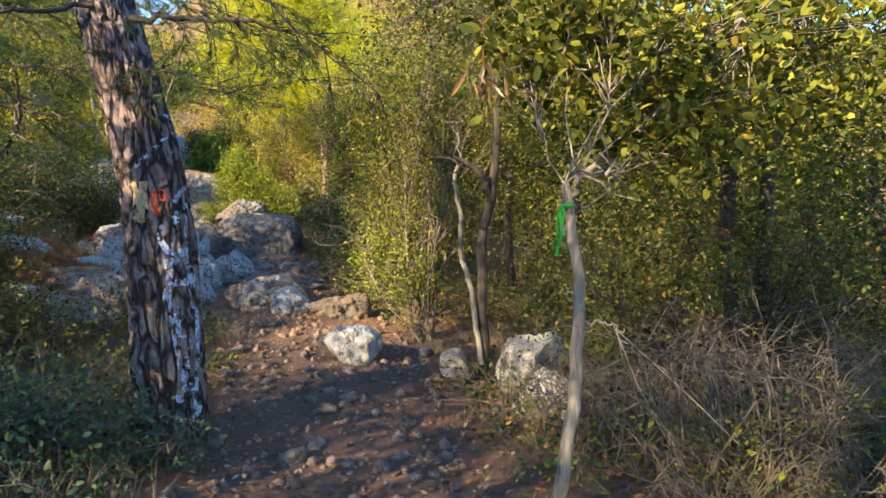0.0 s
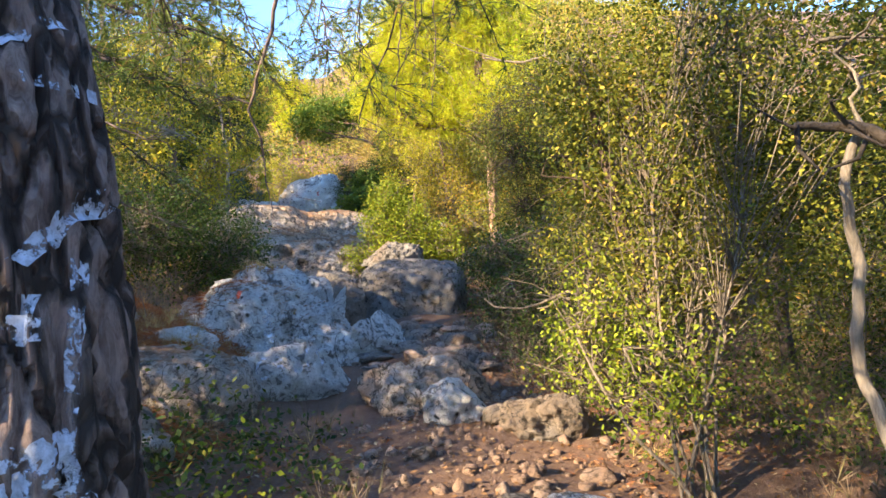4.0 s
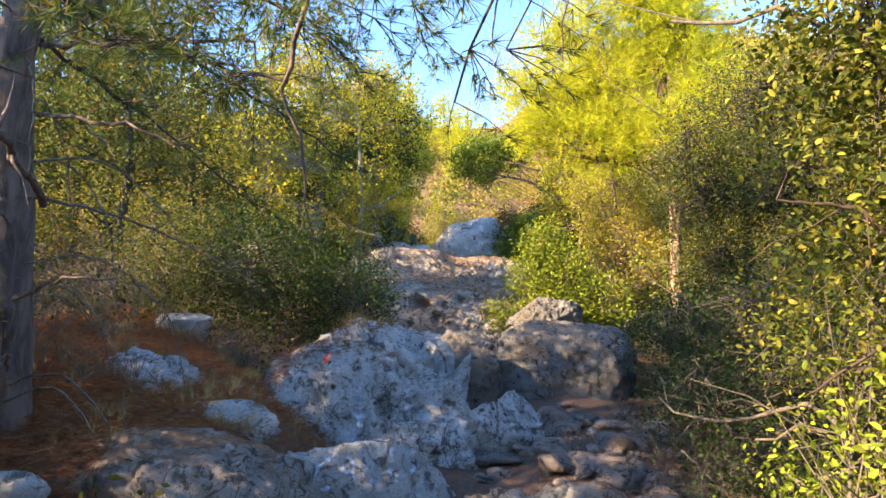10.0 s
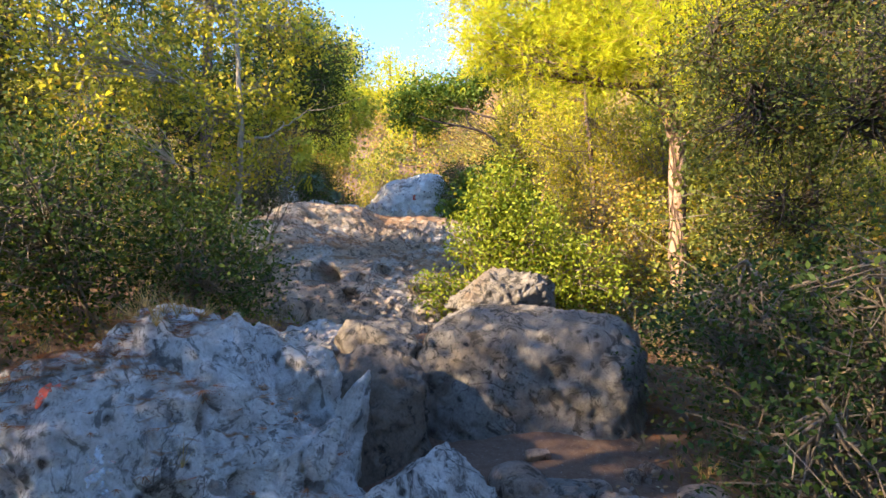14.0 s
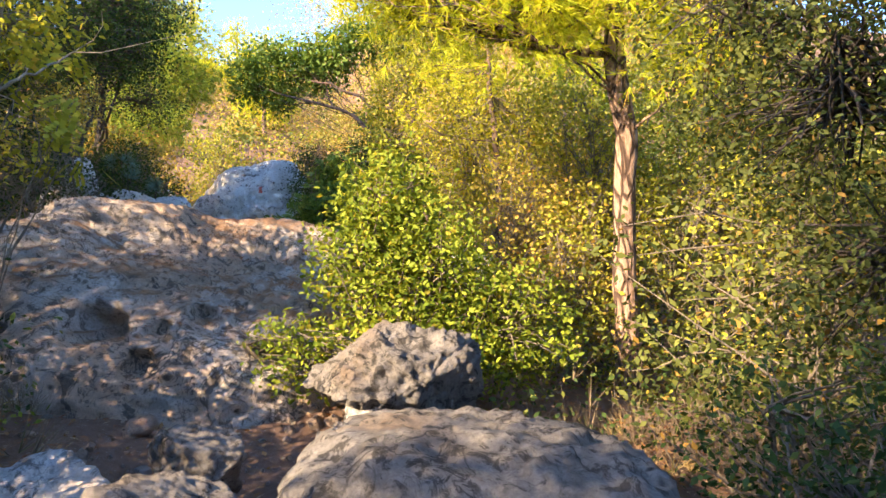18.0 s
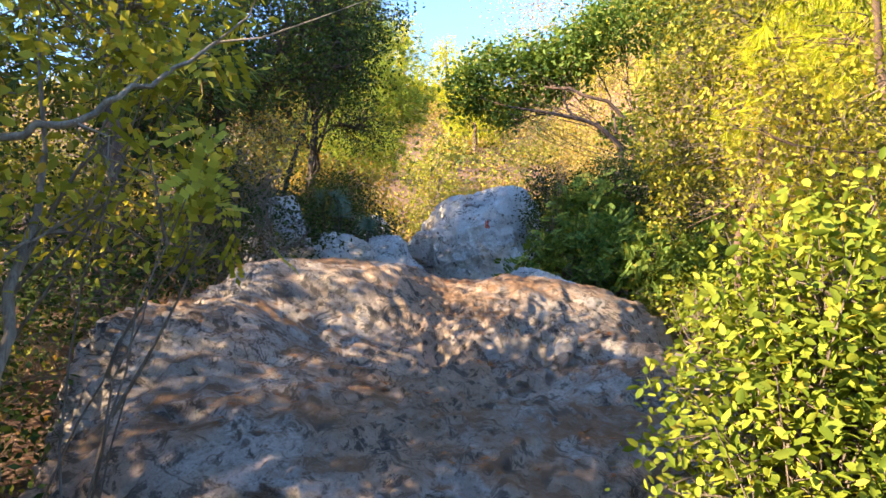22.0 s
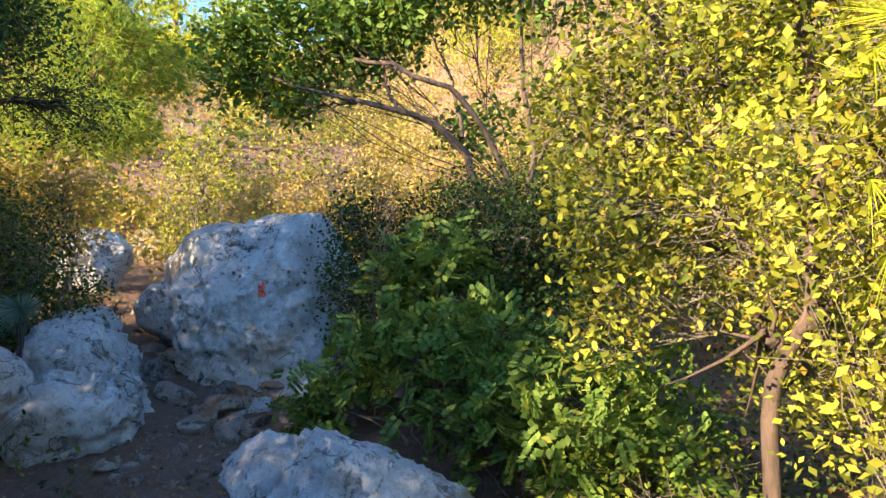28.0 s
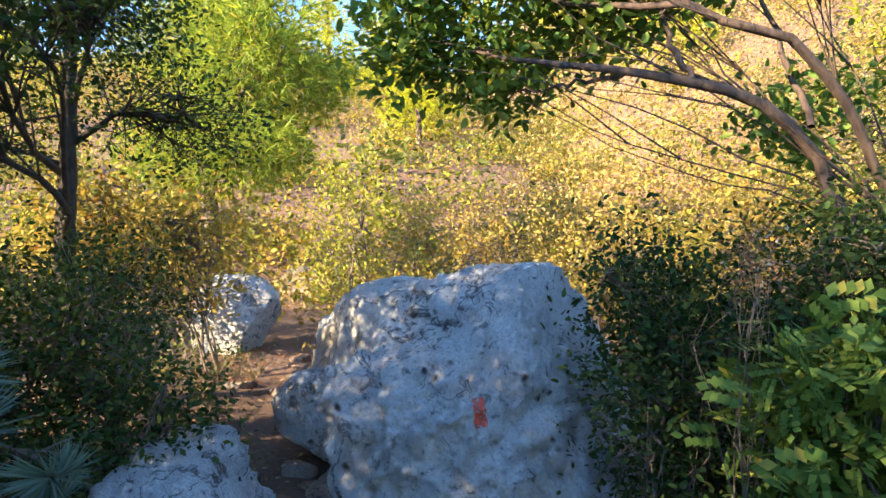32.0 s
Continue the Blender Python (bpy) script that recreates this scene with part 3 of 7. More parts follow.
        out = np.repeat(ds, per, 0) if needle else None
        vs.append(leaves(rng, pos - o, size, shape, up, out))
    if twigs:
        v, f = join_geo(twigs)
        tagged(part("branchwork", raw_mesh("branchwork", v, f, twig_bark or bark), root), kind="stuff")
    v, f = join_geo(vs)
    tagged(part("crown", raw_mesh("crown", v, f, mat), root, crown_label), kind="stuff")
    return root


# ---------------------------------------------------------------- rocks
_ICO = {}


def ico(level):
    if level not in _ICO:
        bm = bmesh.new()
        bmesh.ops.create_icosphere(bm, subdivisions=level, radius=1)
        _ICO[level] = (np.array([v.co[:] for v in bm.verts]), np.array([[v.index for v in f.verts] for f in bm.faces]))
        bm.free()
    return _ICO[level]


def cell_step(p, seed):
    """One random value for each jittered cell: broken steps."""
    i = np.floor(p).astype(np.int64)
    best, val = np.full(len(p), 9.0), np.zeros(len(p))
    for dx in (-1, 0, 1):
        for dy in (-1, 0, 1):
            for dz in (-1, 0, 1):
                c = i + np.array((dx, dy, dz))
                q = np.stack([c[:, k] + _hash(c[:, 0], c[:, 1], c[:, 2], seed + 11 * k) for k in range(3)], 1)
                d = ((q - p) ** 2).sum(1)
                near = d < best
                best = np.where(near, d, best)
                val = np.where(near, _hash(c[:, 0], c[:, 1], c[:, 2], seed + 77), val)
    return val * 2 - 1


def weather(q, d, s, seed, rough, pits, cracks, steps=0.0, relief=0.5):
    """Swells, broken faces, long cracks, runnels and pits worn into a block's surface."""
    q = q + d * (rough * s * fbm(q + seed, 0.9 / s ** 0.7, 2, seed))[:, None]
    warp = 0.35 * np.stack([fbm(q, 1.7, 3, seed + k) for k in (1, 2, 3)], 1)
    if steps:
        q = q + d * (steps * cell_step((q * np.array((1.3, 1.3, 2.0))) / s ** 0.5 + 0.5 * warp, seed + 61))[:, None]
    line = np.abs(fbm(q * np.array((1.0, 1.0, 0.6)) + 9.1 * seed, 0.9 / s ** 0.5, 4, seed + 4, 0.55))
    gate = np.clip(fbm(q, 0.8, 2, seed + 14) * 5 + 0.6, 0, 1)
    q = q - d * (cracks * s ** 0.5 * 1.6 * gate * np.clip(1 - line / 0.022, 0, 1) ** 0.7)[:, None]
    run = np.abs(fbm(q * np.array((1.0, 1.0, 0.35)) + 7.7 * seed, 2.6, 3, seed + 8, 0.6))
    q = q - d * (0.014 * min(s, 1.0) ** 0.5 * np.clip(1 - run / 0.12, 0, 1))[:, None]
    keep = np.clip(fbm(q, 0.9, 2, seed + 21) * 5 + 0.2, 0, 1)
    d1, _ = cellnoise(q * 5.5 + 0.8 * warp, seed + 40)
    q = q - d * (pits * 1.1 * keep * np.clip(1 - d1 / 0.42, 0, 1) ** 0.6)[:, None]
    d1, _ = cellnoise(q * 13.0 + warp, seed + 44)
    q = q - d * (pits * 0.4 * np.clip(keep + 0.25, 0, 1) * np.clip(1 - d1 / 0.4, 0, 1))[:, None]
    big = min(s, 1.0) ** 0.5
    ridge = 1 - np.clip(np.abs(fbm(q + 1.9 * seed, 2.1 / big, 5, seed + 80, 0.62)) / 0.32, 0, 1)
    q = q + d * (0.11 * relief * big * (ridge - 0.45) * np.clip(0.75 + 1.6 * fbm(q, 0.9, 2, seed + 33), 0.15, 1.4))[:, None]
    q = q + d * (0.07 * relief * big * fbm(q * np.array((0.5, 0.5, 2.6)) + 0.5 * warp, 1.6, 4, seed + 90, 0.6))[:, None]
    ridge = 1 - np.clip(np.abs(fbm(q + 4.3 * seed, 7.5 / big, 4, seed + 84, 0.65)) / 0.3, 0, 1)
    q = q + d * (0.042 * relief * big * (ridge - 0.45))[:, None]
    return q + d * (0.018 * big * fbm(q, 9.0, 4, seed + 2, 0.65))[:, None]


def rock_geo(size, seed, level=4, boxy=2.6, cuts=12, rough=0.09, pits=0.05, turn=(0, 0, 0), cracks=0.05, steps=0.0, relief=0.5):
    """A weathered limestone block: squarish ellipsoid, cut by planes, roughened and pitted."""
    d, f = ico(level)
    rng = np.random.RandomState(seed)
    r = (np.abs(d) ** boxy).sum(1) ** (-1 / boxy)
    p = d * r[:, None]
    for _ in range(cuts):
        n = rng.normal(0, 1, 3)
        n /= np.linalg.norm(n)
        h = rng.uniform(0.55, 0.9)
        over = np.maximum((p @ n) - h, 0)
        p = p - n * (over * 0.96)[:, None]
    size = np.array(size, float)
    q = weather(p * size * 1.08, d, float(size.mean()), seed, rough, pits, cracks, steps, relief)
    R = np.array(Euler([radians(a) for a in turn]).to_matrix())
    return q @ R.T, f


def outcrop(name, label, at, lobes, seed, mat, level=6, soft=0.12, rough=0.05, pits=0.06, cracks=0.04, steps=0.02, holes=(), group="limestone boulders", relief=0.5, faces=(), cuts=14):
    """One rock grown together from squarish lobes (middle, half sizes, turn, squareness), with flat faces (point, normal) and hollows (middle, radius)."""
    d, f = ico(level)
    at = np.array(at, float)

    def field(p):
        total = None
        for c, size, turn, boxy in lobes:
            R = np.array(Euler([radians(a) for a in turn]).to_matrix())
            e = (((np.abs((p + at - np.array(c)) @ R) / np.array(size)) ** boxy).sum(1) ** (1 / boxy) - 1) * min(size)
            if total is None:
                total = e
            else:
                h = np.clip(0.5 + 0.5 * (total - e) / soft, 0, 1)
                total = total * (1 - h) + e * h - soft * h * (1 - h)
        return total

    far = max(np.linalg.norm(np.array(c) - at) + 1.2 * max(s) for c, s, t, b in lobes)
    lo, hi = np.zeros(len(d)), np.full(len(d), far)
    todo = np.ones(len(d), bool)
    for r in np.linspace(far, 0.05, 30):
        k = np.where(todo)[0]
        if not len(k):
            break
        inside = field(d[k] * r) < 0
        lo[k[inside]], todo[k[inside]] = r, False
        hi[k[~inside]] = r
    for _ in range(9):
        m = (lo + hi) / 2
        ins = field(d * m[:, None]) < 0
        lo, hi = np.where(ins, m, lo), np.where(ins, hi, m)
    q = d * lo[:, None]
    rng = np.random.RandomState(seed)
    for _ in range(cuts):
        n = rng.normal(0, 1, 3) * (1, 1, 0.8)
        n /= np.linalg.norm(n)
        over = np.maximum(q @ n - (q @ n).max() * rng.uniform(0.80, 0.94), 0)
        q = q - n * (over * 0.92)[:, None]
    for point, normal in faces:
        n = np.array(normal) / np.linalg.norm(normal)
        q = q - n * np.maximum((q + at - np.array(point)) @ n, 0)[:, None]
    s = float(np.mean(lobes[0][1]))
    q = weather(q, d, s, seed, rough, pits, cracks, steps, relief)
    for c, r in holes:
        w = np.linalg.norm(q + at - np.array(c) + 0.4 * r * np.stack([fbm(q, 4.0, 2, seed + 50 + k) for k in range(3)], 1), axis=1)
        q = q - d * (2.0 * r * np.clip(1.3 - w / r, 0, 1) ** 0.5)[:, None]
    ob = new(name, raw_mesh(name, q, f, mat, True))
    ob.location = at
    return tagged(ob, label, "rock", group)


def rock(name, label, at, size, seed, mat=None, level=4, turn=(0, 0, 0), group="limestone boulders", **kw):
    """at: the middle of the block."""
    v, f = rock_geo(size, seed, level, turn=turn, **kw)
    ob = new(name, raw_mesh(name, v, f, mat or ROCK_GREY_SHADED, True))
    ob.location = at
    return tagged(ob, label, "rock", group)


# ---------------------------------------------------------------- ground sheet
def spaced(lo, a, b, hi, step, grow=1.22):
    mid = list(np.arange(a, b, step))
    out, s, p = [], step, b
    while p < hi:
        out.append(p)
        s *= grow
        p += s
    left, s, p = [], step, a - step
    while p > lo:
        left.append(p)
        s *= grow
        p -= s
    return np.array(left[::-1] + mid + out)


def make_ground():
    xs, ys = spaced(-1500, -13, 5, 1500, 0.13), spaced(-1500, -1, 24, 1500, 0.13)
    X, Y = np.meshgrid(xs, ys)
    Z = ground_at(X.ravel(), Y.ravel())
    nx, ny = len(xs), len(ys)
    i, j = np.meshgrid(np.arange(ny - 1), np.arange(nx - 1), indexing="ij")
    a = (i * nx + j).ravel()
    me = raw_mesh("ground", np.stack([X.ravel(), Y.ravel(), Z], 1), np.stack([a, a + 1, a + 1 + nx, a + nx], 1), SOIL, True)
    tagged(new("ground", me), "red-brown stony soil of a rising woodland path", "ground", kind="structure")


make_ground()

# ---------------------------------------------------------------- rocks of the path
SLAB = outcrop("rock_outcrop", "huge rounded grey limestone slab with pits and pine litter on top", (-6.2, 15.5, 1.7),
               [((-6.15, 15.15, 1.20), (1.5, 2.25, 1.50), (12, 6, 17), 3.6), ((-7.5, 15.65, 1.95), (0.95, 1.0, 1.40), (0, 4, 22), 3.4), ((-6.2, 17.0, 1.80), (1.05, 1.0, 1.34), (0, 4, 15), 2.7), ((-5.0, 15.7, 1.25), (0.75, 1.6, 1.28), (8, 13, 17), 2.8), ((-6.85, 14.35, 1.2), (0.85, 1.15, 1.42), (9, 2, 17), 3.4),
                ((-7.45, 14.45, 1.75), (0.62, 0.72, 1.22), (5, 4, 32), 3.6), ((-6.75, 16.35, 1.85), (0.95, 0.85, 1.28), (2, 2, 20), 3.2)],
               11, ROCK_SLAB, 7, 0.22, 0.03, 0.05, 0.035, 0.03, relief=0.9, cuts=0,
               holes=[((-5.92, 13.34, 2.13), 0.19), ((-5.88, 13.51, 2.16), 0.08), ((-5.49, 13.4, 2.17), 0.07), ((-5.47, 13.17, 1.92), 0.1), ((-6.04, 13.31, 2.32), 0.08), ((-6.66, 13.58, 2.53), 0.09), ((-5.35, 13.7, 2.25), 0.07),
                      ((-7.40, 14.75, 3.0), 0.09), ((-7.22, 15.09, 2.98), 0.13), ((-7.06, 14.95, 3.0), 0.12), ((-7.0, 15.1, 2.95), 0.07), ((-6.85, 15.11, 2.96), 0.08), ((-7.32, 14.9, 2.98), 0.06)])
FAR_ROCK = outcrop("boulder", "tall pale limestone boulder with a red trail mark", (-8.35, 20.4, 3.6),
                   [((-8.15, 20.35, 3.45), (0.66, 0.82, 1.22), (0, 0, -18), 4.0), ((-9.1, 21.1, 4.0), (0.5, 1.0, 0.56), (-6, 6, 48), 3.4), ((-8.5, 20.1, 3.45), (0.36, 0.36, 0.40), (0, 0, -18), 2.6), ((-7.75, 20.15, 3.0), (0.60, 0.6, 0.75), (-8, 0, -10), 2.8)],
                   23, ROCK_PALE, 7, 0.08, 0.03, 0.03, 0.10, 0.04, relief=0.65, cuts=6, faces=[((-7.9, 19.56, 4.04), (-0.22, -0.61, 0.77)), ((-7.93, 20.36, 4.66), (0.9, -0.1, 0.36))],
                   holes=[((-8.52, 19.74, 3.73), 0.10), ((-8.64, 20.25, 4.45), 0.08), ((-8.35, 20.1, 4.45), 0.05), ((-8.64, 19.8, 3.70), 0.05), ((-8.0, 20.1, 4.5), 0.04)])
outcrop("boulder", "long white limestone block beside the trail", (-8.9, 18.85, 3.2),
        [((-9.15, 19.1, 3.34), (0.34, 0.58, 0.50), (6, 4, 24), 3.6), ((-8.62, 18.45, 3.0), (0.36, 0.52, 0.52), (10, 6, 24), 3.4), ((-8.85, 18.35, 2.9), (0.3, 0.4, 0.55), (0, 0, 40), 3.0)],
        24, ROCK_PALE, 6, 0.08, 0.04, 0.06, 0.07, 0.05, relief=1.1)
rock("boulder", "weathered pale limestone block among scrub", (-8.95, 17.3, 3.15), (0.42, 0.38, 0.42), 59, ROCK_PALE, 5, (0, 8, 40), boxy=3.2)
rock("boulder", "pale low limestone ledge under spiky plants", (-9.15, 17.95, 3.42), (0.5, 0.38, 0.36), 28, ROCK_PALE, 5, (0, 10, 10))
rock("boulder", "pale limestone boulder behind the path's bend", (-12.25, 23.0, 4.22), (0.42, 0.45, 0.52), 25, ROCK_WHITE, 5)
# the shade on this boulder is put into its colour by the grey rock
rock("boulder", "weathered boulder behind the path's bend, greyed as if shaded", (-14.3, 27.0, 4.35), (0.75, 0.6, 0.62), 26, ROCK_GREY_SHADED, 5)
rock("boulder", "low white limestone slab at the path's edge", (-6.55, 17.98, 2.86), (0.80, 0.48, 0.44), 27, ROCK_PALE, 6, (0, 3, 8), boxy=3.4)
rock("boulder", "broken pale stone at the trail's edge", (-7.35, 18.35, 2.95), (0.3, 0.26, 0.24), 56, ROCK_PALE, 5, (8, 0, 50))
rock("boulder", "tan limestone step across the trail", (-7.3, 17.5, 2.75), (0.45, 0.3, 0.26), 57, ROCK_SLAB, 5, (0, 0, 15))
rock("boulder", "small pale stone at a boulder's foot", (-7.95, 19.25, 3.1), (0.24, 0.2, 0.2), 29, ROCK_WHITE, 5)
ROCK_A = outcrop("rock_outcrop", "large blue-grey limestone outcrop with pine litter and a red paint dot", (-4.3, 9.7, 0.9),
                 [((-4.28, 9.62, 0.80), (0.80, 0.55, 0.86), (-8, 10, 32), 3.0), ((-4.5, 10.05, 1.05), (0.55, 0.45, 0.86), (0, 8, 25), 2.8), ((-5.0, 9.85, 0.85), (0.6, 0.6, 0.74), (-6, 4, 25), 2.5), ((-3.65, 9.72, 0.72), (0.40, 0.34, 0.46), (0, 14, 30), 3.0)],
                 31, ROCK_LITTER, 7, 0.08, 0.035, 0.05, 0.08, 0.05, relief=0.6, cuts=5, faces=[((-4.2, 9.12, 1.42), (0.36, -0.68, 0.56)), ((-3.74, 9.4, 1.5), (0.75, -0.25, 0.62))], holes=[((-4.28, 9.12, 1.31), 0.07), ((-3.8, 9.34, 1.22), 0.07), ((-3.63, 9.52, 1.27), 0.05), ((-4.5, 8.98, 1.45), 0.05), ((-3.9, 9.5, 1.5), 0.06)])
for _k, (_at, _s, _t) in enumerate([((-3.72, 9.85, 1.12), (0.13, 0.36, 0.36), (-20, 30, 25)), ((-3.74, 10.32, 1.25), (0.13, 0.26, 0.34), (-15, 20, 15)), ((-4.0, 10.3, 1.4), (0.18, 0.2, 0.3), (0, 10, 30)), ((-4.1, 9.75, 1.5), (0.24, 0.26, 0.26), (-10, 15, 25))]):
    rock("boulder", "split finger of blue-grey limestone beside the outcrop", _at, _s, 60 + _k, ROCK_WHITE, 5, _t, boxy=3.2, cuts=7, rough=0.06)
rock("rock_outcrop", "broken limestone ledge under dry grass", (-5.0, 10.65, 1.0), (0.8, 0.6, 0.72), 30, ROCK_LITTER, 6, (0, -5, 30), cracks=0.1)
CALIS = rock("boulder", "low limestone ledge with white painted letters", (-3.53, 8.71, 0.66), (0.82, 0.36, 0.48), 32, ROCK_WHITE, 6, (0, 8, 46), boxy=3.0)
rock("boulder", "sunlit low limestone ledge under pine litter", (-4.3, 7.6, 0.78), (0.85, 0.5, 0.42), 33, ROCK_SLAB, 6, (0, 0, 25))
rock("boulder", "brown weathered ledge across the path", (-2.2, 8.55, 0.62), (0.6, 0.4, 0.36), 52, ROCK_SLAB, 6, (0, 0, 10))
rock("boulder", "wedge-shaped grey limestone block", (-3.3, 10.15, 0.88), (0.36, 0.5, 0.42), 34, ROCK_WHITE, 6, (0, 20, 15))
rock("boulder", "rounded limestone block between larger ones", (-3.95, 10.9, 1.18), (0.38, 0.42, 0.46), 35, ROCK_GREY_SHADED, 6, (0, 0, 40))
rock("boulder", "big rounded grey limestone block", (-3.36, 12.26, 1.04), (0.70, 0.82, 0.75), 36, ROCK_GREY_SHADED, 6, (-2, 3, 14), boxy=4.6, cuts=4, cracks=0.04, rough=0.04, steps=0.02)
rock("boulder", "dark angular slab wedged between boulders", (-4.22, 11.6, 1.63), (0.38, 0.26, 0.17), 37, ROCK_GREY_SHADED, 5, (10, 30, -30))
rock("boulder", "perched limestone slab with a lit top", (-3.88, 13.2, 1.93), (0.46, 0.40, 0.29), 38, ROCK_GREY_SHADED, 6, (4, 6, 12), boxy=3.2, cuts=16, cracks=0.04, rough=0.10, steps=0.04)
rock("boulder", "small limestone stone leaning on a slab", (-4.03, 12.95, 1.80), (0.12, 0.1, 0.12), 39, ROCK_WHITE, 4)
rock("boulder", "rounded limestone stone in the path", (-4.52, 12.25, 1.64), (0.20, 0.2, 0.22), 40, ROCK_GREY_SHADED, 5)
rock("boulder", "pale limestone block at the path's edge", (-4.92, 11.75, 1.5), (0.32, 0.28, 0.30), 58, ROCK_WHITE, 5, (0, 0, 30))
rock("boulder", "pale lichen-spotted boulder below the slab's edge", (-4.0, 17.3, 2.35), (0.55, 0.45, 0.45), 63, ROCK_WHITE, 6, (0, 10, 20), boxy=3.0)
rock("boulder", "pale limestone block beneath a bush", (-3.25, 15.75, 1.62), (0.42, 0.35, 0.4), 41, ROCK_WHITE, 5)
rock("boulder", "blue-grey limestone boulder among dry grass", (-5.35, 8.35, 1.36), (0.42, 0.36, 0.32), 42, ROCK_WHITE, 5)
rock("boulder", "small limestone blocks in pine litter", (-4.42, 8.25, 1.14), (0.42, 0.2, 0.2), 53, ROCK_WHITE, 5)
rock("boulder", "blue-grey stone half hidden by scrub", (-6.2, 9.4, 1.8), (0.34, 0.3, 0.25), 43, ROCK_WHITE, 4)
rock("boulder", "pale flat stone among litter", (-4.5, 6.95, 1.05), (0.2, 0.14, 0.1), 44, ROCK_WHITE, 4)
rock("boulder", "bluish rounded stone on the path", (-0.88, 6.1, 0.42), (0.25, 0.23, 0.2), 45, ROCK_WHITE, 5)
rock("boulder", "mottled limestone block by the path", (0.62, 5.4, 0.3), (0.28, 0.28, 0.38), 46, ROCK_WHITE, 5)
rock("boulder", "mottled low limestone block by the path", (0.62, 4.8, 0.15), (0.26, 0.22, 0.26), 54, ROCK_WHITE, 5)
rock("boulder", "small limestone block by the path", (0.05, 5.6, 0.3), (0.13, 0.12, 0.15), 47, ROCK_WHITE, 4)
rock("boulder", "sunlit block at the foot of a shrub", (-1.85, 8.0, 0.66), (0.24, 0.2, 0.2), 48, ROCK_WHITE, 5)
rock("boulder", "shaded brown block across the path", (-1.25, 7.9, 0.58), (0.36, 0.22, 0.2), 49, ROCK_GREY_SHADED, 5)
rock("boulder", "blue-grey limestone boulder under dark trees", (-9.55, 17.35, 3.55), (0.45, 0.4, 0.72), 50, ROCK_WHITE, 6, (0, 12, 20), boxy=3.0)
rock("boulder", "grey limestone block beyond the slab", (-9.3, 20.6, 3.75), (0.35, 0.35, 0.4), 51, ROCK_WHITE, 5)
rock("boulder", "pale ledge behind the leaning pine", (-3.7, 6.5, 0.85), (0.45, 0.25, 0.28), 55, ROCK_SLAB, 5)

# ---------------------------------------------------------------- trees and shrubs near the path
PINE = plant("pine_tree", "leaning pine trunk with painted letters and trail blaze", "pine tree", (-1.68, 4.03),
             [(-1.9, 4.6, 5.6, 1.2, 1.2, 0.6), (-1.4, 4.0, 6.4, 1.3, 1.3, 0.7), (-3.0, 4.8, 6.4, 1.2, 1.2, 0.7)], NEEDLE_GREEN, NEEDLES, 0.11, 200, 8, 0.12, BARK_PINE, needle=True, seed=1,
             trunk=[(-2.03, 4.2, 3.0), (-2.3, 4.3, 4.2), (-2.4, 4.3, 6.5)], trunk_r=(0.175, 0.14, 0.06))
_rng = np.random.RandomState(77)
_o = np.array(PINE.location)
for pts, r0, n in (([(-1.75, 3.95, 2.8), (-1.08, 3.57, 2.64), (-0.55, 3.52, 2.51)], 0.022, 26), ([(-1.5, 3.7, 3.1), (-0.93, 3.48, 2.75), (-0.6, 3.5, 2.46), (-0.3, 3.5, 2.2)], 0.014, 36),
                   ([(-1.75, 3.9, 2.5), (-1.4, 3.7, 2.42), (-1.1, 3.55, 2.25)], 0.012, 26), ([(-2.0, 4.0, 2.9), (-2.6, 3.7, 2.75), (-3.1, 3.5, 2.4)], 0.016, 30),
                   ([(-2.1, 4.3, 3.3), (-1.6, 4.9, 3.2), (-1.1, 5.6, 2.75)], 0.014, 34), ([(-2.1, 4.3, 3.4), (-2.4, 5.2, 3.3), (-2.6, 5.9, 2.9)], 0.014, 30)):
    needle_bough(PINE, _o, pts, r0, NEEDLE_GREEN, BARK_DARK, _rng, n)


def bark_trunk(root, axis, radii, rows=330, sides=150):
    """The near pine's trunk with bark plates cut by deep furrows."""
    ln = curve_points(axis, rows)
    R = np.interp(np.linspace(0, 1, rows), np.linspace(0, 1, len(radii)), radii)
    ang = np.linspace(0, 2 * np.pi, sides, endpoint=False)
    A, Zi = np.meshgrid(ang, np.arange(rows))
    a, zi = A.ravel(), Zi.ravel()
    z = ln[zi, 2]
    p = np.stack([np.cos(a) * 3.4, np.sin(a) * 3.4, z * 3.4], 1)
    p = p + 0.45 * np.stack([fbm(p, 1.2, 2, 31 + k) for k in range(3)], 1)
    d1, d2 = cellnoise(p, 8)
    e1, e2 = cellnoise(p * 2.3, 9)
    r = R[zi] - 0.026 * np.clip(0.2 - (d2 - d1), 0, 1) / 0.2 - 0.012 * np.clip(0.2 - (e2 - e1), 0, 1) / 0.2 + 0.006 * fbm(p, 4, 3, 3) + 0.012 * fbm(p, 0.4, 2, 6)
    r = r * (1 + 0.5 * np.clip(0.25 - z, 0, 1) ** 1.2)
    V = ln[zi] + np.stack([np.cos(a) * r, np.sin(a) * r, 0 * r], 1) - np.array(root.location)
    i, j = np.meshgrid(np.arange(rows - 1), np.arange(sides), indexing="ij")
    k, l = (i * sides + j).ravel(), (i * sides + (j + 1) % sides).ravel()
    return part("trunk", raw_mesh("trunk", V, np.stack([k, l, l + sides, k + sides], 1), BARK_NEAR, True), root, "furrowed grey-brown pine bark")


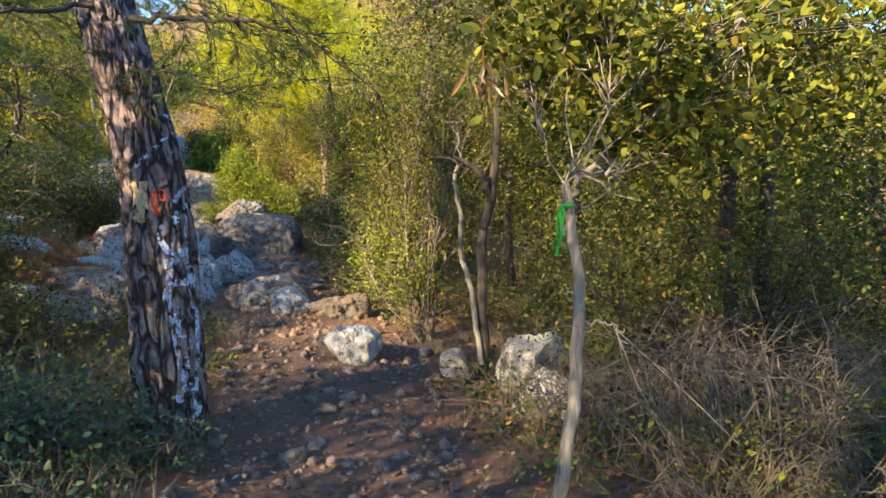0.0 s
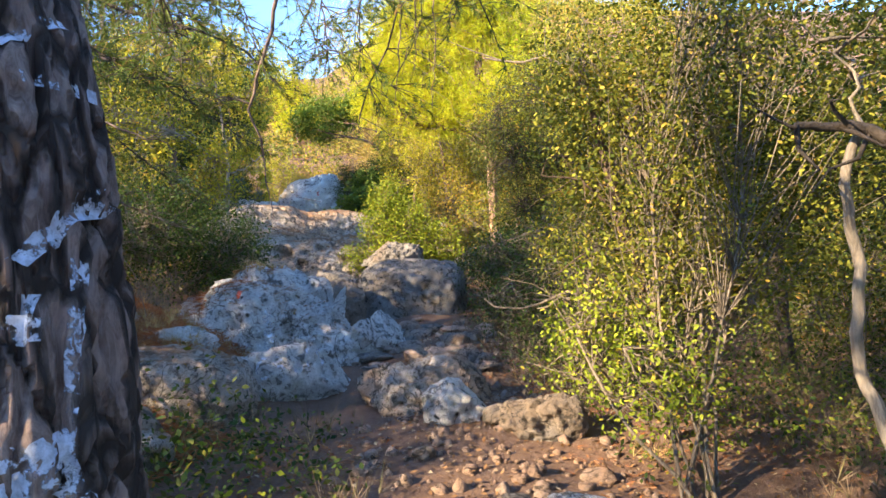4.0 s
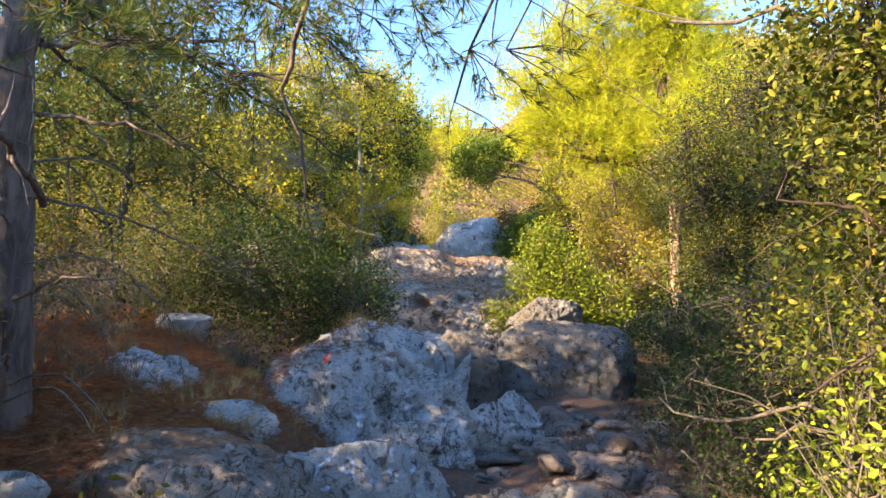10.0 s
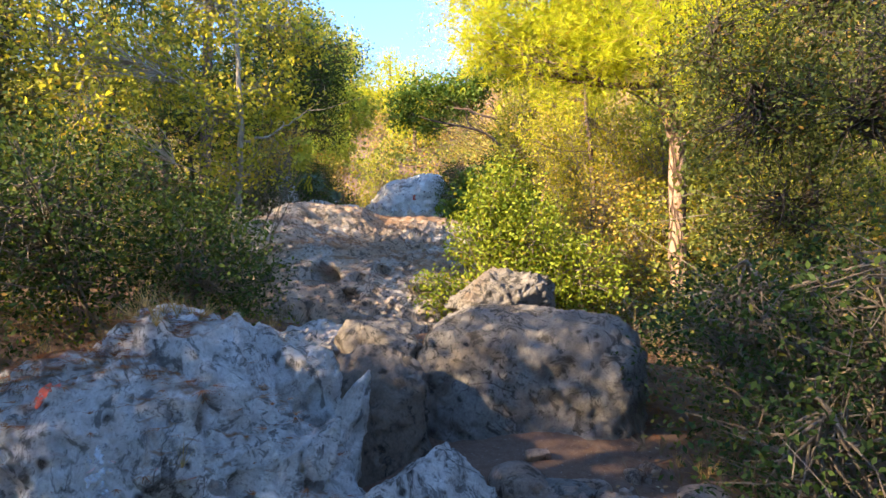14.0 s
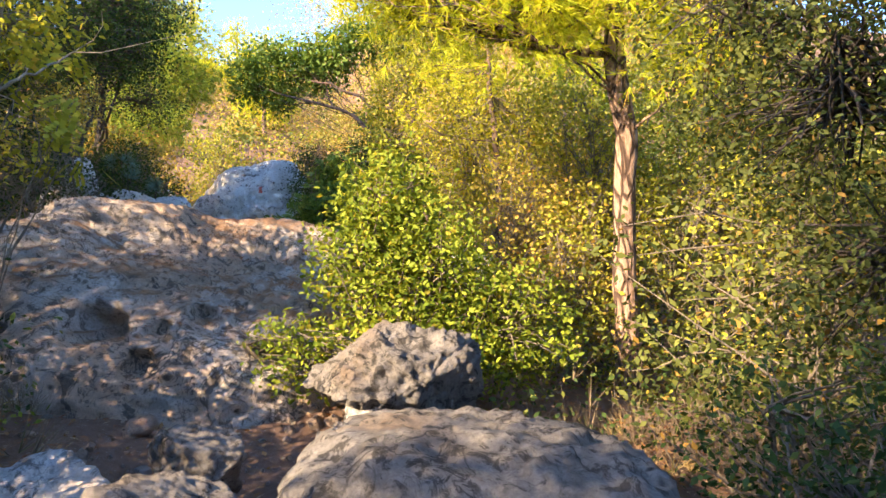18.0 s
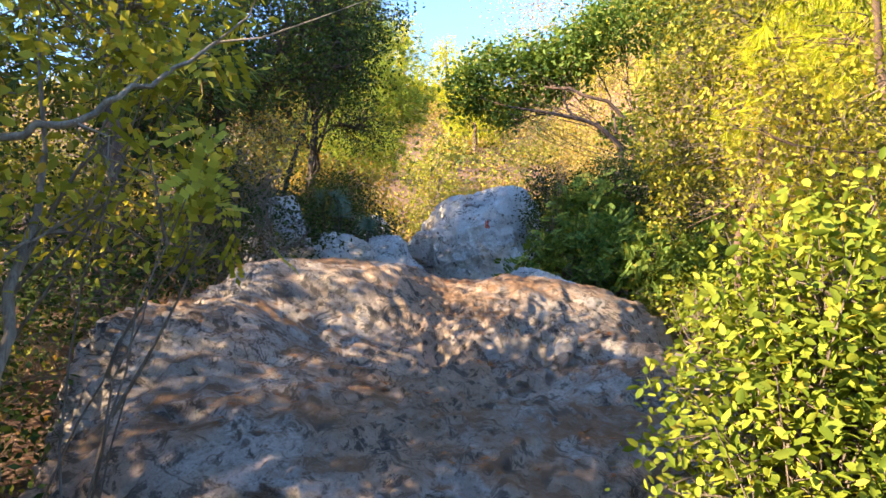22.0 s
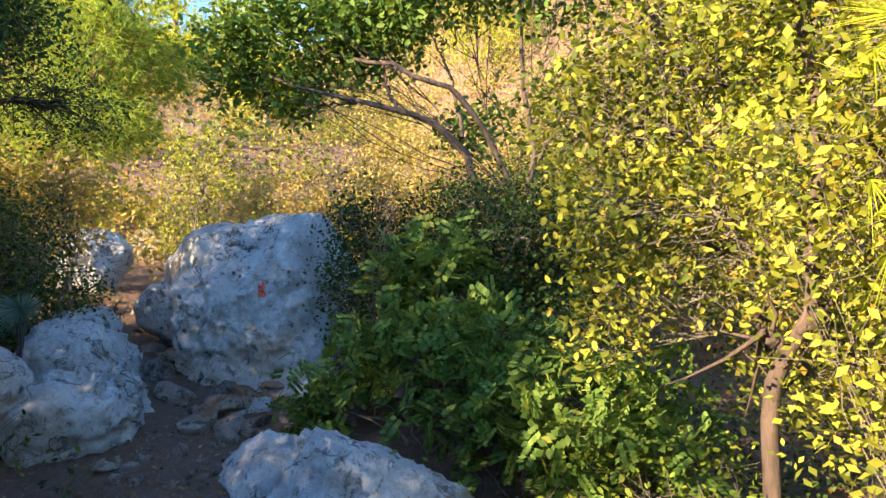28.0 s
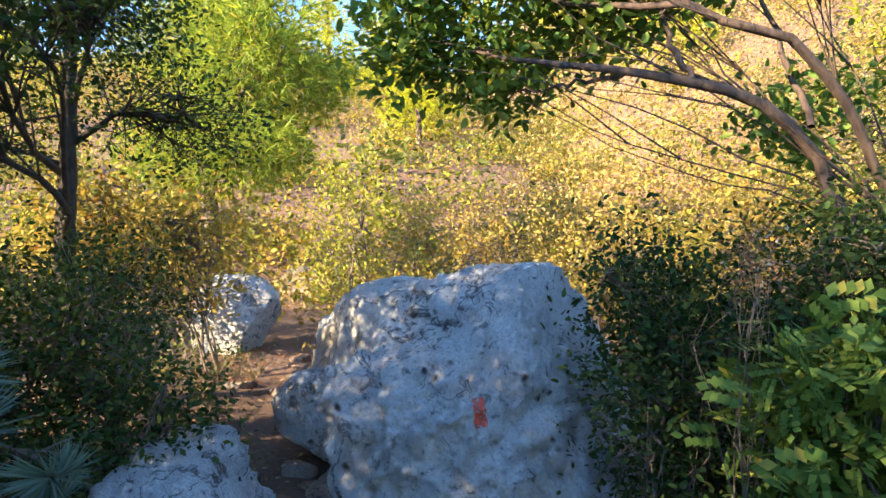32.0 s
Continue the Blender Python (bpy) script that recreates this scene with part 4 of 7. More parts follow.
PINE_TRUNK = bark_trunk(PINE, [(-1.74, 4.02, -0.05), (-1.71, 4.04, 0.8), (-1.73, 4.08, 1.7), (-1.86, 4.13, 2.4), (-2.03, 4.2, 3.0), (-2.1, 4.24, 3.3)], (0.23, 0.215, 0.205, 0.195, 0.185, 0.175))

SAP = plant("sapling", "thin bare curving sapling with a green ribbon", "young tree", (0.36, 2.2),
            [(0.66, 2.55, 1.88, 0.26, 0.22, 0.15), (0.36, 2.55, 2.08, 0.24, 0.22, 0.14), (0.62, 2.45, 2.2, 0.3, 0.3, 0.2), (0.86, 2.5, 1.74, 0.2, 0.18, 0.13), (1.1, 2.6, 2.0, 0.32, 0.3, 0.26), (0.5, 2.6, 2.5, 0.4, 0.4, 0.25), (1.6, 2.9, 2.2, 0.4, 0.4, 0.4)], LEAF_MIXED, OVAL, 0.050, 560, 9, 0.055, BARK_GREY, twig_r=0.003,
            trunk=[(0.33, 2.17, 0.05), (0.34, 2.17, 0.6), (0.40, 2.2, 0.84), (0.42, 2.24, 1.02), (0.45, 2.27, 1.21), (0.44, 2.29, 1.44), (0.42, 2.29, 1.62)], trunk_r=(0.026, 0.024, 0.021, 0.017), seed=2, limb_r=0.2,
            arms=[([(0.43, 2.29, 1.52), (0.46, 2.29, 1.62), (0.52, 2.28, 1.66), (0.62, 2.26, 1.65)], 0.015, 0.007), ([(0.44, 2.26, 1.15), (0.5, 2.22, 1.15), (0.58, 2.2, 1.13)], 0.006, 0.003)])
_r = np.random.RandomState(8)
_q = np.array((0.17, 2.25, 1.98)) + _r.normal(0, 1, (26, 3)) * (0.04, 0.04, 0.04) - np.array(SAP.location)
_v, _f = leaves(_r, _q, 0.075, (OVAL[0] * (1, 0.3, 1), OVAL[1]), 0.0, np.tile((0, 0, -1.6), (26, 1)))
tagged(part("seed_cluster", raw_mesh("seed_cluster", _v, _f, LEAF_DRY), SAP, "rust-brown dry pods hanging from the crown"), kind="stuff")
# unseen oak, added only so that its crown blocks sun here
plant("oak_tree", "unseen oak added to shade the first steps", "oak tree", (-1.5, -1.0),
      [(-0.4, -0.1, 3.0, 0.8, 0.7, 0.35), (0.4, 0.1, 3.0, 0.8, 0.6, 0.35), (-1.2, -0.7, 3.2, 0.9, 0.8, 0.5), (0.3, -0.7, 3.3, 0.9, 0.8, 0.45)],
      LEAF_OLIVE, RHOMB, 0.06, 420, 12, 0.08, BARK_DARK, [(-1.5, -1.0, 0.0), (-1.4, -0.9, 1.6), (-0.9, -0.6, 3.2), (-0.2, -0.3, 4.0)], (0.09, 0.08, 0.04), seed=71, limb_r=0.3, twig_share=0.2)
plant("oak_tree", "oak hung with olive and rust leaves over the thicket", "oak tree", (2.0, 4.6),
      [(0.75, 4.7, 2.95, 0.5, 0.5, 0.4), (1.1, 4.3, 2.75, 0.5, 0.5, 0.35), (1.55, 3.95, 2.5, 0.5, 0.5, 0.4), (2.05, 3.8, 2.55, 0.5, 0.5, 0.45), (0.95, 4.55, 2.35, 0.4, 0.4, 0.3), (1.45, 4.25, 2.15, 0.45, 0.4, 0.3), (1.85, 4.0, 1.95, 0.45, 0.4, 0.35), (2.5, 4.0, 2.1, 0.5, 0.5, 0.5), (2.1, 4.0, 3.1, 0.6, 0.6, 0.5), (1.4, 4.4, 3.3, 0.7, 0.6, 0.5)],
      LEAF_MIXED, OVAL, 0.042, 1000, 13, 0.065, BARK_DARK, [(2.0, 4.6, 0.0), (1.95, 4.6, 1.0), (1.9, 4.5, 2.0), (1.7, 4.4, 3.0)], (0.06, 0.05, 0.025), seed=70, limb_r=0.3, twig_r=0.004, twig_share=0.3)
plant("oak_tree", "dark forked oak with a pale dead stem", "oak tree", (0.3, 5.7),
      [(0.5, 5.9, 3.3, 0.9, 0.8, 0.7), (-0.1, 6.1, 3.4, 0.6, 0.6, 0.6), (1.2, 6.1, 2.9, 0.8, 0.8, 0.8)], LEAF_OLIVE, RHOMB, 0.045, 520, 12, 0.07, BARK_DARK, limb_r=0.25, twig_r=0.004,
      trunk=[(0.28, 5.74, 0.1), (0.30, 5.74, 0.72), (0.31, 5.69, 1.06), (0.33, 5.7, 1.4), (0.44, 5.7, 1.8), (0.5, 5.64, 2.3), (0.5, 5.6, 2.7), (0.4, 5.6, 3.2)], trunk_r=(0.05, 0.044, 0.04, 0.03, 0.018), seed=3,
      arms=[([(0.41, 5.7, 1.74), (0.34, 5.6, 1.92), (0.2, 5.6, 2.02), (-0.05, 5.5, 2.06)], 0.035, 0.012)])
plant("dead_tree", "pale bare crooked dead oak stem", "dead tree", (0.2, 5.68),
      [(0.15, 5.6, 2.3, 0.2, 0.2, 0.2)], BRUSH_DRY, RHOMB, 0.03, 8, 3, 0.06, BARK_GREY, trunk=[(0.27, 5.68, 0.3), (0.2, 5.7, 1.0), (0.15, 5.72, 1.22), (0.15, 5.68, 1.55), (0.12, 5.62, 1.87), (0.18, 5.6, 2.05)], trunk_r=(0.026, 0.022, 0.016), seed=33)
plant("shrub", "tall many-stemmed sunlit maquis shrub with grey branches", "shrub", (-0.28, 7.1),
      [(-0.4, 7.7, 2.4, 0.75, 0.8, 0.85), (0.2, 7.5, 2.8, 1.0, 0.9, 0.9), (-0.75, 8.2, 3.1, 0.5, 0.7, 0.6), (-0.1, 7.4, 1.7, 0.75, 0.6, 0.55), (0.7, 8.2, 2.2, 0.9, 0.9, 1.0), (-0.75, 8.5, 1.8, 0.55, 0.6, 0.6), (0.3, 7.6, 3.7, 0.9, 0.9, 0.6)],
      LEAF_MIXED, OVAL, 0.029, 3300, 14, 0.055, TWIG, None, (0.015, 0.006), 3, 0.16, seed=4, twig_r=0.003,
      arms=[([(-0.3, 7.6, 1.6), (-0.45, 8.0, 2.5), (-0.59, 8.14, 2.8), (-0.78, 8.18, 3.04), (-0.97, 8.2, 3.24), (-1.21, 8.29, 3.25), (-1.49, 8.32, 3.34)], 0.03, 0.007),
            ([(-0.3, 7.7, 0.9), (-0.6, 8.3, 1.2), (-1.0, 8.78, 1.42), (-1.27, 8.91, 1.35), (-1.55, 9.0, 1.3), (-1.79, 9.2, 1.4)], 0.02, 0.006),
            ([(-0.35, 7.3, 1.0), (-0.6, 7.7, 1.3), (-0.9, 8.0, 1.42), (-1.2, 8.1, 1.35)], 0.014, 0.005)])
plant("oak_tree", "crooked grey-brown oak with dead pale twigs", "oak tree", (-0.38, 7.95),
      [(-0.75, 7.7, 2.75, 0.35, 0.35, 0.3), (-0.25, 7.9, 2.9, 0.4, 0.4, 0.35), (0.15, 8.0, 2.5, 0.4, 0.4, 0.4), (-0.85, 7.8, 2.2, 0.22, 0.25, 0.25), (-0.1, 7.85, 1.5, 0.35, 0.3, 0.3)],
      LEAF_MIXED, OVAL, 0.036, 380, 12, 0.06, BARK_BROWN, [(-0.36, 7.97, 0.35), (-0.38, 7.95, 1.05), (-0.45, 7.86, 1.51), (-0.56, 7.77, 1.9), (-0.62, 7.7, 2.25), (-0.7, 7.7, 2.7)], (0.05, 0.046, 0.04, 0.022), seed=34, limb_r=0.2, twig_r=0.003, twig_bark=TWIG,
      arms=[([(-0.15, 8.02, 0.7), (-0.17, 8.0, 1.3), (-0.21, 7.93, 1.79), (-0.16, 7.91, 2.08), (-0.04, 7.91, 2.42), (0.0, 7.95, 2.9)], 0.036, 0.012), ([(-0.2, 7.93, 1.85), (-0.33, 7.83, 2.16), (-0.45, 7.8, 2.3)], 0.02, 0.008), ([(-0.56, 7.77, 1.95), (-0.8, 7.6, 2.2), (-1.05, 7.5, 2.25)], 0.012, 0.004), ([(-0.5, 7.8, 1.7), (-0.75, 7.55, 1.75), (-1.0, 7.4, 1.6)], 0.01, 0.003)])
plant("shrub", "dark leafy thicket behind dead grey branches", "shrub", (1.7, 4.9),
      [(1.1, 4.75, 0.95, 0.5, 0.4, 0.5), (1.7, 4.7, 1.25, 0.55, 0.45, 0.55), (2.3, 4.4, 1.1, 0.55, 0.45, 0.6), (2.7, 4.0, 0.9, 0.5, 0.5, 0.5), (1.4, 5.0, 1.7, 0.5, 0.4, 0.4), (1.5, 3.3, 0.25, 0.4, 0.35, 0.3), (2.1, 3.1, 0.3, 0.45, 0.4, 0.3)], LEAF_OLIVE, RHOMB, 0.038, 1000, 13, 0.07, BARK_DARK, None, (0.013, 0.006), 10, 0.25, 0.003, seed=94)
plant("shrub", "twiggy olive thicket behind the leaning pine", "shrub", (-3.9, 5.4),
      [(-3.7, 5.3, 1.7, 0.6, 0.5, 0.55), (-4.4, 5.7, 1.9, 0.7, 0.6, 0.6), (-3.5, 5.2, 1.0, 0.5, 0.5, 0.45), (-4.6, 5.2, 1.2, 0.6, 0.6, 0.6), (-5.0, 6.0, 2.3, 0.6, 0.6, 0.5), (-4.0, 5.6, 2.5, 0.45, 0.45, 0.4)], LEAF_DARK, RHOMB, 0.036, 900, 12, 0.065, TWIG, None, (0.014, 0.006), 16, 0.9, 0.003, seed=90)
plant("shrub", "low blue-green undergrowth at the pine's foot", "shrub", (-2.4, 3.4),
      [(-2.25, 3.3, 0.55, 0.6, 0.6, 0.4), (-3.0, 3.4, 0.65, 0.7, 0.6, 0.45), (-2.0, 2.6, 0.3, 0.5, 0.4, 0.3), (-1.62, 3.5, 0.35, 0.3, 0.25, 0.25), (-2.9, 2.7, 0.4, 0.5, 0.5, 0.35)], LEAF_SAGE, OVAL, 0.036, 1300, 10, 0.07, TWIG, None, (0.012, 0.006), 6, seed=5)
plant("shrub", "bright glossy green bush behind a perched slab", "shrub", (-4.05, 14.0),
      [(-4.3, 14.0, 2.6, 0.40, 0.42, 0.48), (-3.9, 14.0, 2.5, 0.5, 0.45, 0.5), (-3.4, 14.0, 2.15, 0.48, 0.35, 0.4), (-4.75, 13.6, 1.95, 0.35, 0.3, 0.3), (-4.0, 13.75, 2.0, 0.6, 0.3, 0.35), (-4.2, 14.05, 3.0, 0.38, 0.35, 0.4)],
      LEAF_BRIGHT, OVAL, 0.040, 1500, 13, 0.06, TWIG, None, (0.015, 0.008), 8, seed=6)
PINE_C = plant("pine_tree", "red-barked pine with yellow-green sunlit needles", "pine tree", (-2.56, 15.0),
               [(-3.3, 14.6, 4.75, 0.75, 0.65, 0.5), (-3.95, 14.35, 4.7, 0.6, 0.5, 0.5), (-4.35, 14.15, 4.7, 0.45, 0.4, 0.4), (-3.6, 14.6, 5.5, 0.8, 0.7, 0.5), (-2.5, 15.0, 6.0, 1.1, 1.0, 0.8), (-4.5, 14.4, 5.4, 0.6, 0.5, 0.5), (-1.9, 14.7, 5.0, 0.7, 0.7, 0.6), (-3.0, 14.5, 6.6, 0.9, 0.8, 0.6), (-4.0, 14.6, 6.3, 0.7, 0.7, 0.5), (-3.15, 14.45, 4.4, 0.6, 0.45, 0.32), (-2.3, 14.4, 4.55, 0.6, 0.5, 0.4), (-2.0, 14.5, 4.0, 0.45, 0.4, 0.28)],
               NEEDLE_SUNLIT, NEEDLES, 0.13, 1900, 8, 0.12, BARK_RED, [(-2.56, 15.05, 1.3), (-2.57, 15.08, 2.9), (-2.54, 15.0, 3.6), (-2.62, 14.85, 4.2), (-2.6, 15.0, 6.5)], (0.10, 0.092, 0.085, 0.075, 0.045), needle=True, seed=7, limb_r=0.16, shell=0.6, twig_r=0.005,
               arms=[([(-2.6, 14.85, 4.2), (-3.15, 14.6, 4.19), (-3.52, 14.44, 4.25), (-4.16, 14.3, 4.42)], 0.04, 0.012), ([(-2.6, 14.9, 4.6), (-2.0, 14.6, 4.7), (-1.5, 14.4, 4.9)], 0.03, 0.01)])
for _k, (_x, _y, _z, _r) in enumerate([(-3.5, 16.0, 3.0, 0.7), (-3.0, 15.5, 2.5, 0.6), (-4.2, 17.4, 4.0, 0.7), (-2.8, 16.8, 3.4, 0.8), (-1.9, 15.6, 3.0, 0.8), (-1.2, 15.0, 3.4, 0.8)]):
    plant("shrub", "sunlit gold-green shrub with pale dry twigs", "shrub", (_x, _y), [(_x, _y, _z, _r, _r, 0.7), (_x + 0.3, _y - 0.3, _z - 0.7, _r * 0.8, _r * 0.7, 0.6)], LEAF_YELLOW if _k % 3 else LEAF_GOLD, RHOMB, 0.045, 330, 11, 0.08, TWIG, None, (0.016, 0.006), 6, 0.6, seed=80 + _k, twig_r=0.004, group="sunlit shrubs behind the red pine")
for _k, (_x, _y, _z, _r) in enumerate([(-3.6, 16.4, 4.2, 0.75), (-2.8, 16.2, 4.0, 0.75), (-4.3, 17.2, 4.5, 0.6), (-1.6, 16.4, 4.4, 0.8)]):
    plant("shrub", "tall sunlit yellow-leaved shrub behind the red pine", "shrub", (_x, _y), [(_x, _y, _z, _r, _r * 0.8, 0.55), (_x + 0.2, _y - 0.1, _z - 0.9, _r * 0.9, _r * 0.8, 0.6)], LEAF_YELLOW_SUNLIT, RHOMB, 0.05, 360, 11, 0.08, TWIG, None, (0.02, 0.007), 5, 0.5, seed=94 + _k, twig_r=0.004, group="sunlit shrubs behind the red pine")
plant("oak_tree", "small dark-leaved evergreen oak beside the path", "oak tree", (-1.5, 13.0),
      [(-2.1, 13.1, 3.7, 0.55, 0.6, 0.7), (-1.75, 12.8, 3.2, 0.7, 0.7, 0.6), (-1.2, 13.0, 4.2, 1.0, 0.9, 0.8), (-1.7, 12.6, 2.5, 0.55, 0.5, 0.5), (-0.9, 12.3, 3.2, 0.8, 0.8, 0.8)], LEAF_OLIVE, OVAL, 0.031, 1700, 18, 0.07, BARK_DARK,
      [(-1.5, 13.0, 1.0), (-1.5, 13.0, 2.0), (-1.45, 13.0, 3.6)], (0.07, 0.06, 0.03), seed=8)
plant("shrub", "dense dark thorny scrub beside the rocks", "shrub", (-1.6, 11.0),
      [(-1.95, 11.3, 1.7, 0.6, 0.6, 0.5), (-1.3, 11.0, 1.8, 0.8, 0.7, 0.6), (-1.75, 10.4, 1.3, 0.45, 0.5, 0.4), (-0.8, 10.0, 1.4, 0.8, 0.7, 0.7), (-2.1, 12.2, 1.8, 0.5, 0.5, 0.45), (-1.2, 9.4, 1.0, 0.5, 0.5, 0.35)], LEAF_DARK, RHOMB, 0.034, 1500, 12, 0.08, TWIG, None, (0.013, 0.006), 20, 0.5, seed=9)
plant("shrub", "dark evergreen scrub behind the slab", "shrub", (-8.7, 15.2),
      [(-8.3, 14.2, 3.0, 0.5, 0.5, 0.4), (-8.9, 14.9, 3.3, 0.7, 0.6, 0.6), (-9.0, 15.8, 3.8, 0.7, 0.7, 0.7), (-9.4, 16.6, 4.1, 0.7, 0.6, 0.6), (-8.1, 13.3, 2.9, 0.5, 0.5, 0.5), (-9.6, 14.4, 3.6, 0.8, 0.8, 0.8), (-8.75, 17.0, 3.75, 0.4, 0.4, 0.35), (-7.6, 13.2, 2.5, 0.4, 0.4, 0.4)], LEAF_DARK, RHOMB, 0.045, 1300, 12, 0.075, TWIG, None, (0.016, 0.006), 12, 0.5, 0.004, seed=91)
plant("shrub", "rust and gold undergrowth below the dark oaks", "shrub", (-9.0, 16.2),
      [(-8.6, 15.9, 4.3, 0.4, 0.4, 0.35), (-9.0, 16.8, 4.7, 0.5, 0.5, 0.4), (-8.5, 14.9, 3.8, 0.4, 0.4, 0.3)], LEAF_GOLD, RHOMB, 0.04, 240, 10, 0.06, TWIG, None, (0.012, 0.005), 6, 0.6, 0.003, seed=92)
plant("shrub", "dark green rounded bush behind the outcrop", "shrub", (-6.3, 11.2),
      [(-6.3, 10.6, 2.5, 0.9, 0.8, 0.75), (-5.7, 11.4, 2.1, 0.6, 0.6, 0.6), (-7.4, 11.0, 2.6, 0.9, 0.9, 0.8), (-6.2, 12.0, 2.3, 0.7, 0.6, 0.6)], LEAF_DARK, RHOMB, 0.042, 1700, 13, 0.09, TWIG, None, (0.02, 0.008), 8, 0.3, seed=10)
PINE_B = plant("pine_tree", "slender pine hung with dry twigs", "pine tree", (-5.1, 7.3),
               [(-4.6, 7.0, 5.4, 1.2, 1.2, 0.6), (-5.5, 7.6, 6.2, 1.3, 1.3, 0.8), (-3.4, 7.4, 4.9, 1.0, 0.9, 0.4), (-6.0, 8.2, 4.4, 1.1, 1.0, 0.6), (-4.2, 7.9, 4.3, 0.8, 0.7, 0.35)], NEEDLE_GREEN, NEEDLES, 0.11, 640, 9, 0.12, BARK_PINE,
               [(-5.1, 7.3, 0.8), (-5.12, 7.25, 2.2), (-4.98, 7.1, 3.4), (-4.9, 7.15, 4.2), (-5.0, 7.1, 6.8)], (0.125, 0.115, 0.105, 0.095, 0.05), needle=True, seed=11, limb_r=0.2,
               arms=[([(-4.9, 7.2, 3.5), (-4.15, 7.36, 3.43), (-3.55, 7.57, 3.38)], 0.02, 0.008), ([(-4.95, 7.2, 3.1), (-4.09, 7.19, 2.89), (-3.72, 7.38, 2.75)], 0.014, 0.005), ([(-4.6, 7.1, 2.5), (-4.07, 6.55, 2.71), (-3.9, 6.3, 2.92), (-3.83, 6.14, 3.0)], 0.022, 0.014),
                     ([(-2.56, 6.94, 3.6), (-2.69, 7.0, 3.18), (-2.86, 7.04, 2.82), (-2.84, 7.15, 2.57), (-2.84, 7.24, 2.12)], 0.014, 0.003),
                     ([(-1.6, 6.61, 3.4), (-1.6, 6.65, 3.1), (-1.66, 6.77, 2.83)], 0.006, 0.002), ([(-1.5, 6.66, 3.4), (-1.52, 6.72, 3.0), (-1.6, 6.88, 2.63)], 0.005, 0.002), ([(-1.68, 6.65, 3.3), (-1.72, 6.7, 2.95), (-1.79, 6.78, 2.67)], 0.006, 0.002),
                     ([(-5.0, 7.2, 2.0), (-4.5, 7.2, 2.1), (-4.0, 7.3, 2.05)], 0.012, 0.004), ([(-5.0, 7.2, 2.6), (-4.6, 7.6, 2.5), (-4.1, 8.0, 2.2)], 0.012, 0.004), ([(-5.0, 7.2, 1.6), (-4.5, 6.9, 1.7), (-4.2, 6.7, 1.6)], 0.01, 0.003)])
_o = np.array(PINE_B.location)
for pts in ([(-3.08, 6.07, 3.9), (-2.95, 6.3, 3.5), (-2.89, 6.42, 3.14)], [(-2.68, 6.28, 3.9), (-2.6, 6.45, 3.4), (-2.54, 6.56, 3.03)], [(-2.14, 6.35, 3.7), (-2.1, 6.5, 3.3), (-2.1, 6.57, 2.95)], [(-1.95, 6.41, 3.7), (-1.9, 6.55, 3.25), (-1.95, 6.68, 2.95)], [(-1.45, 6.74, 3.7), (-1.4, 6.8, 3.35), (-1.42, 6.87, 3.15)],
            [(-3.9, 6.6, 4.0), (-3.6, 6.9, 3.6), (-3.36, 7.11, 3.29)], [(-4.2, 6.6, 3.9), (-3.8, 6.4, 3.4), (-3.38, 6.58, 2.97)], [(-4.0, 7.2, 4.2), (-3.49, 7.33, 3.74), (-3.13, 7.67, 3.22)], [(-3.4, 7.5, 4.4), (-2.87, 7.76, 3.91), (-2.7, 8.0, 3.3)], [(-4.6, 6.8, 3.9), (-4.2, 6.2, 3.5), (-3.9, 5.9, 3.1)]):
    needle_bough(PINE_B, _o, pts, 0.010, NEEDLE_GREEN, BARK_DARK, _rng, 34, 0.26, 0.095)
for _k in range(24):
    _z, _a = _rng.uniform(1.4, 4.2), _rng.uniform(0, 6.28)
    _s = np.array((-5.06, 7.2, _z))
    _d = np.array((math.cos(_a), math.sin(_a), 0)) * _rng.uniform(0.35, 0.9)
    bare_branch(PINE_B, _o, [_s, _s + _d * 0.5 + (0, 0, 0.08), _s + _d + (0, 0, -0.25), _s + _d * 1.15 + (0, 0, -0.7)], 0.008, 0.0025, TWIG, _rng, 5, "dead_twig")
_o = np.array(PINE_B.location)
for pts, r0, n in (([(-4.7, 7.0, 4.1), (-3.72, 7.23, 3.63), (-3.26, 7.49, 3.47), (-2.9, 7.6, 3.1)], 0.02, 60), ([(-4.9, 7.1, 4.6), (-3.4, 6.9, 4.1), (-2.56, 6.94, 3.7), (-1.87, 7.15, 3.4), (-2.1, 7.3, 3.0), (-2.23, 7.38, 2.76)], 0.02, 60),
                   ([(-4.9, 7.1, 4.4), (-3.2, 7.1, 4.1), (-1.9, 7.2, 3.8), (-1.71, 7.23, 3.34), (-2.0, 7.4, 2.95)], 0.014, 24), ([(-2.85, 7.05, 2.85), (-3.17, 6.96, 2.96), (-3.7, 6.87, 3.18)], 0.008, 40),
                   ([(-5.0, 7.2, 3.9), (-4.5, 8.2, 3.6), (-4.0, 9.0, 3.1)], 0.018, 60), ([(-5.0, 7.2, 3.6), (-5.2, 8.4, 3.3), (-5.0, 9.2, 2.8)], 0.016, 60), ([(-5.0, 7.2, 4.3), (-4.0, 7.9, 4.2), (-3.2, 8.4, 3.7)], 0.016, 60)):
    needle_bough(PINE_B, _o, pts, r0, NEEDLE_GREEN, BARK_DARK, _rng, n)
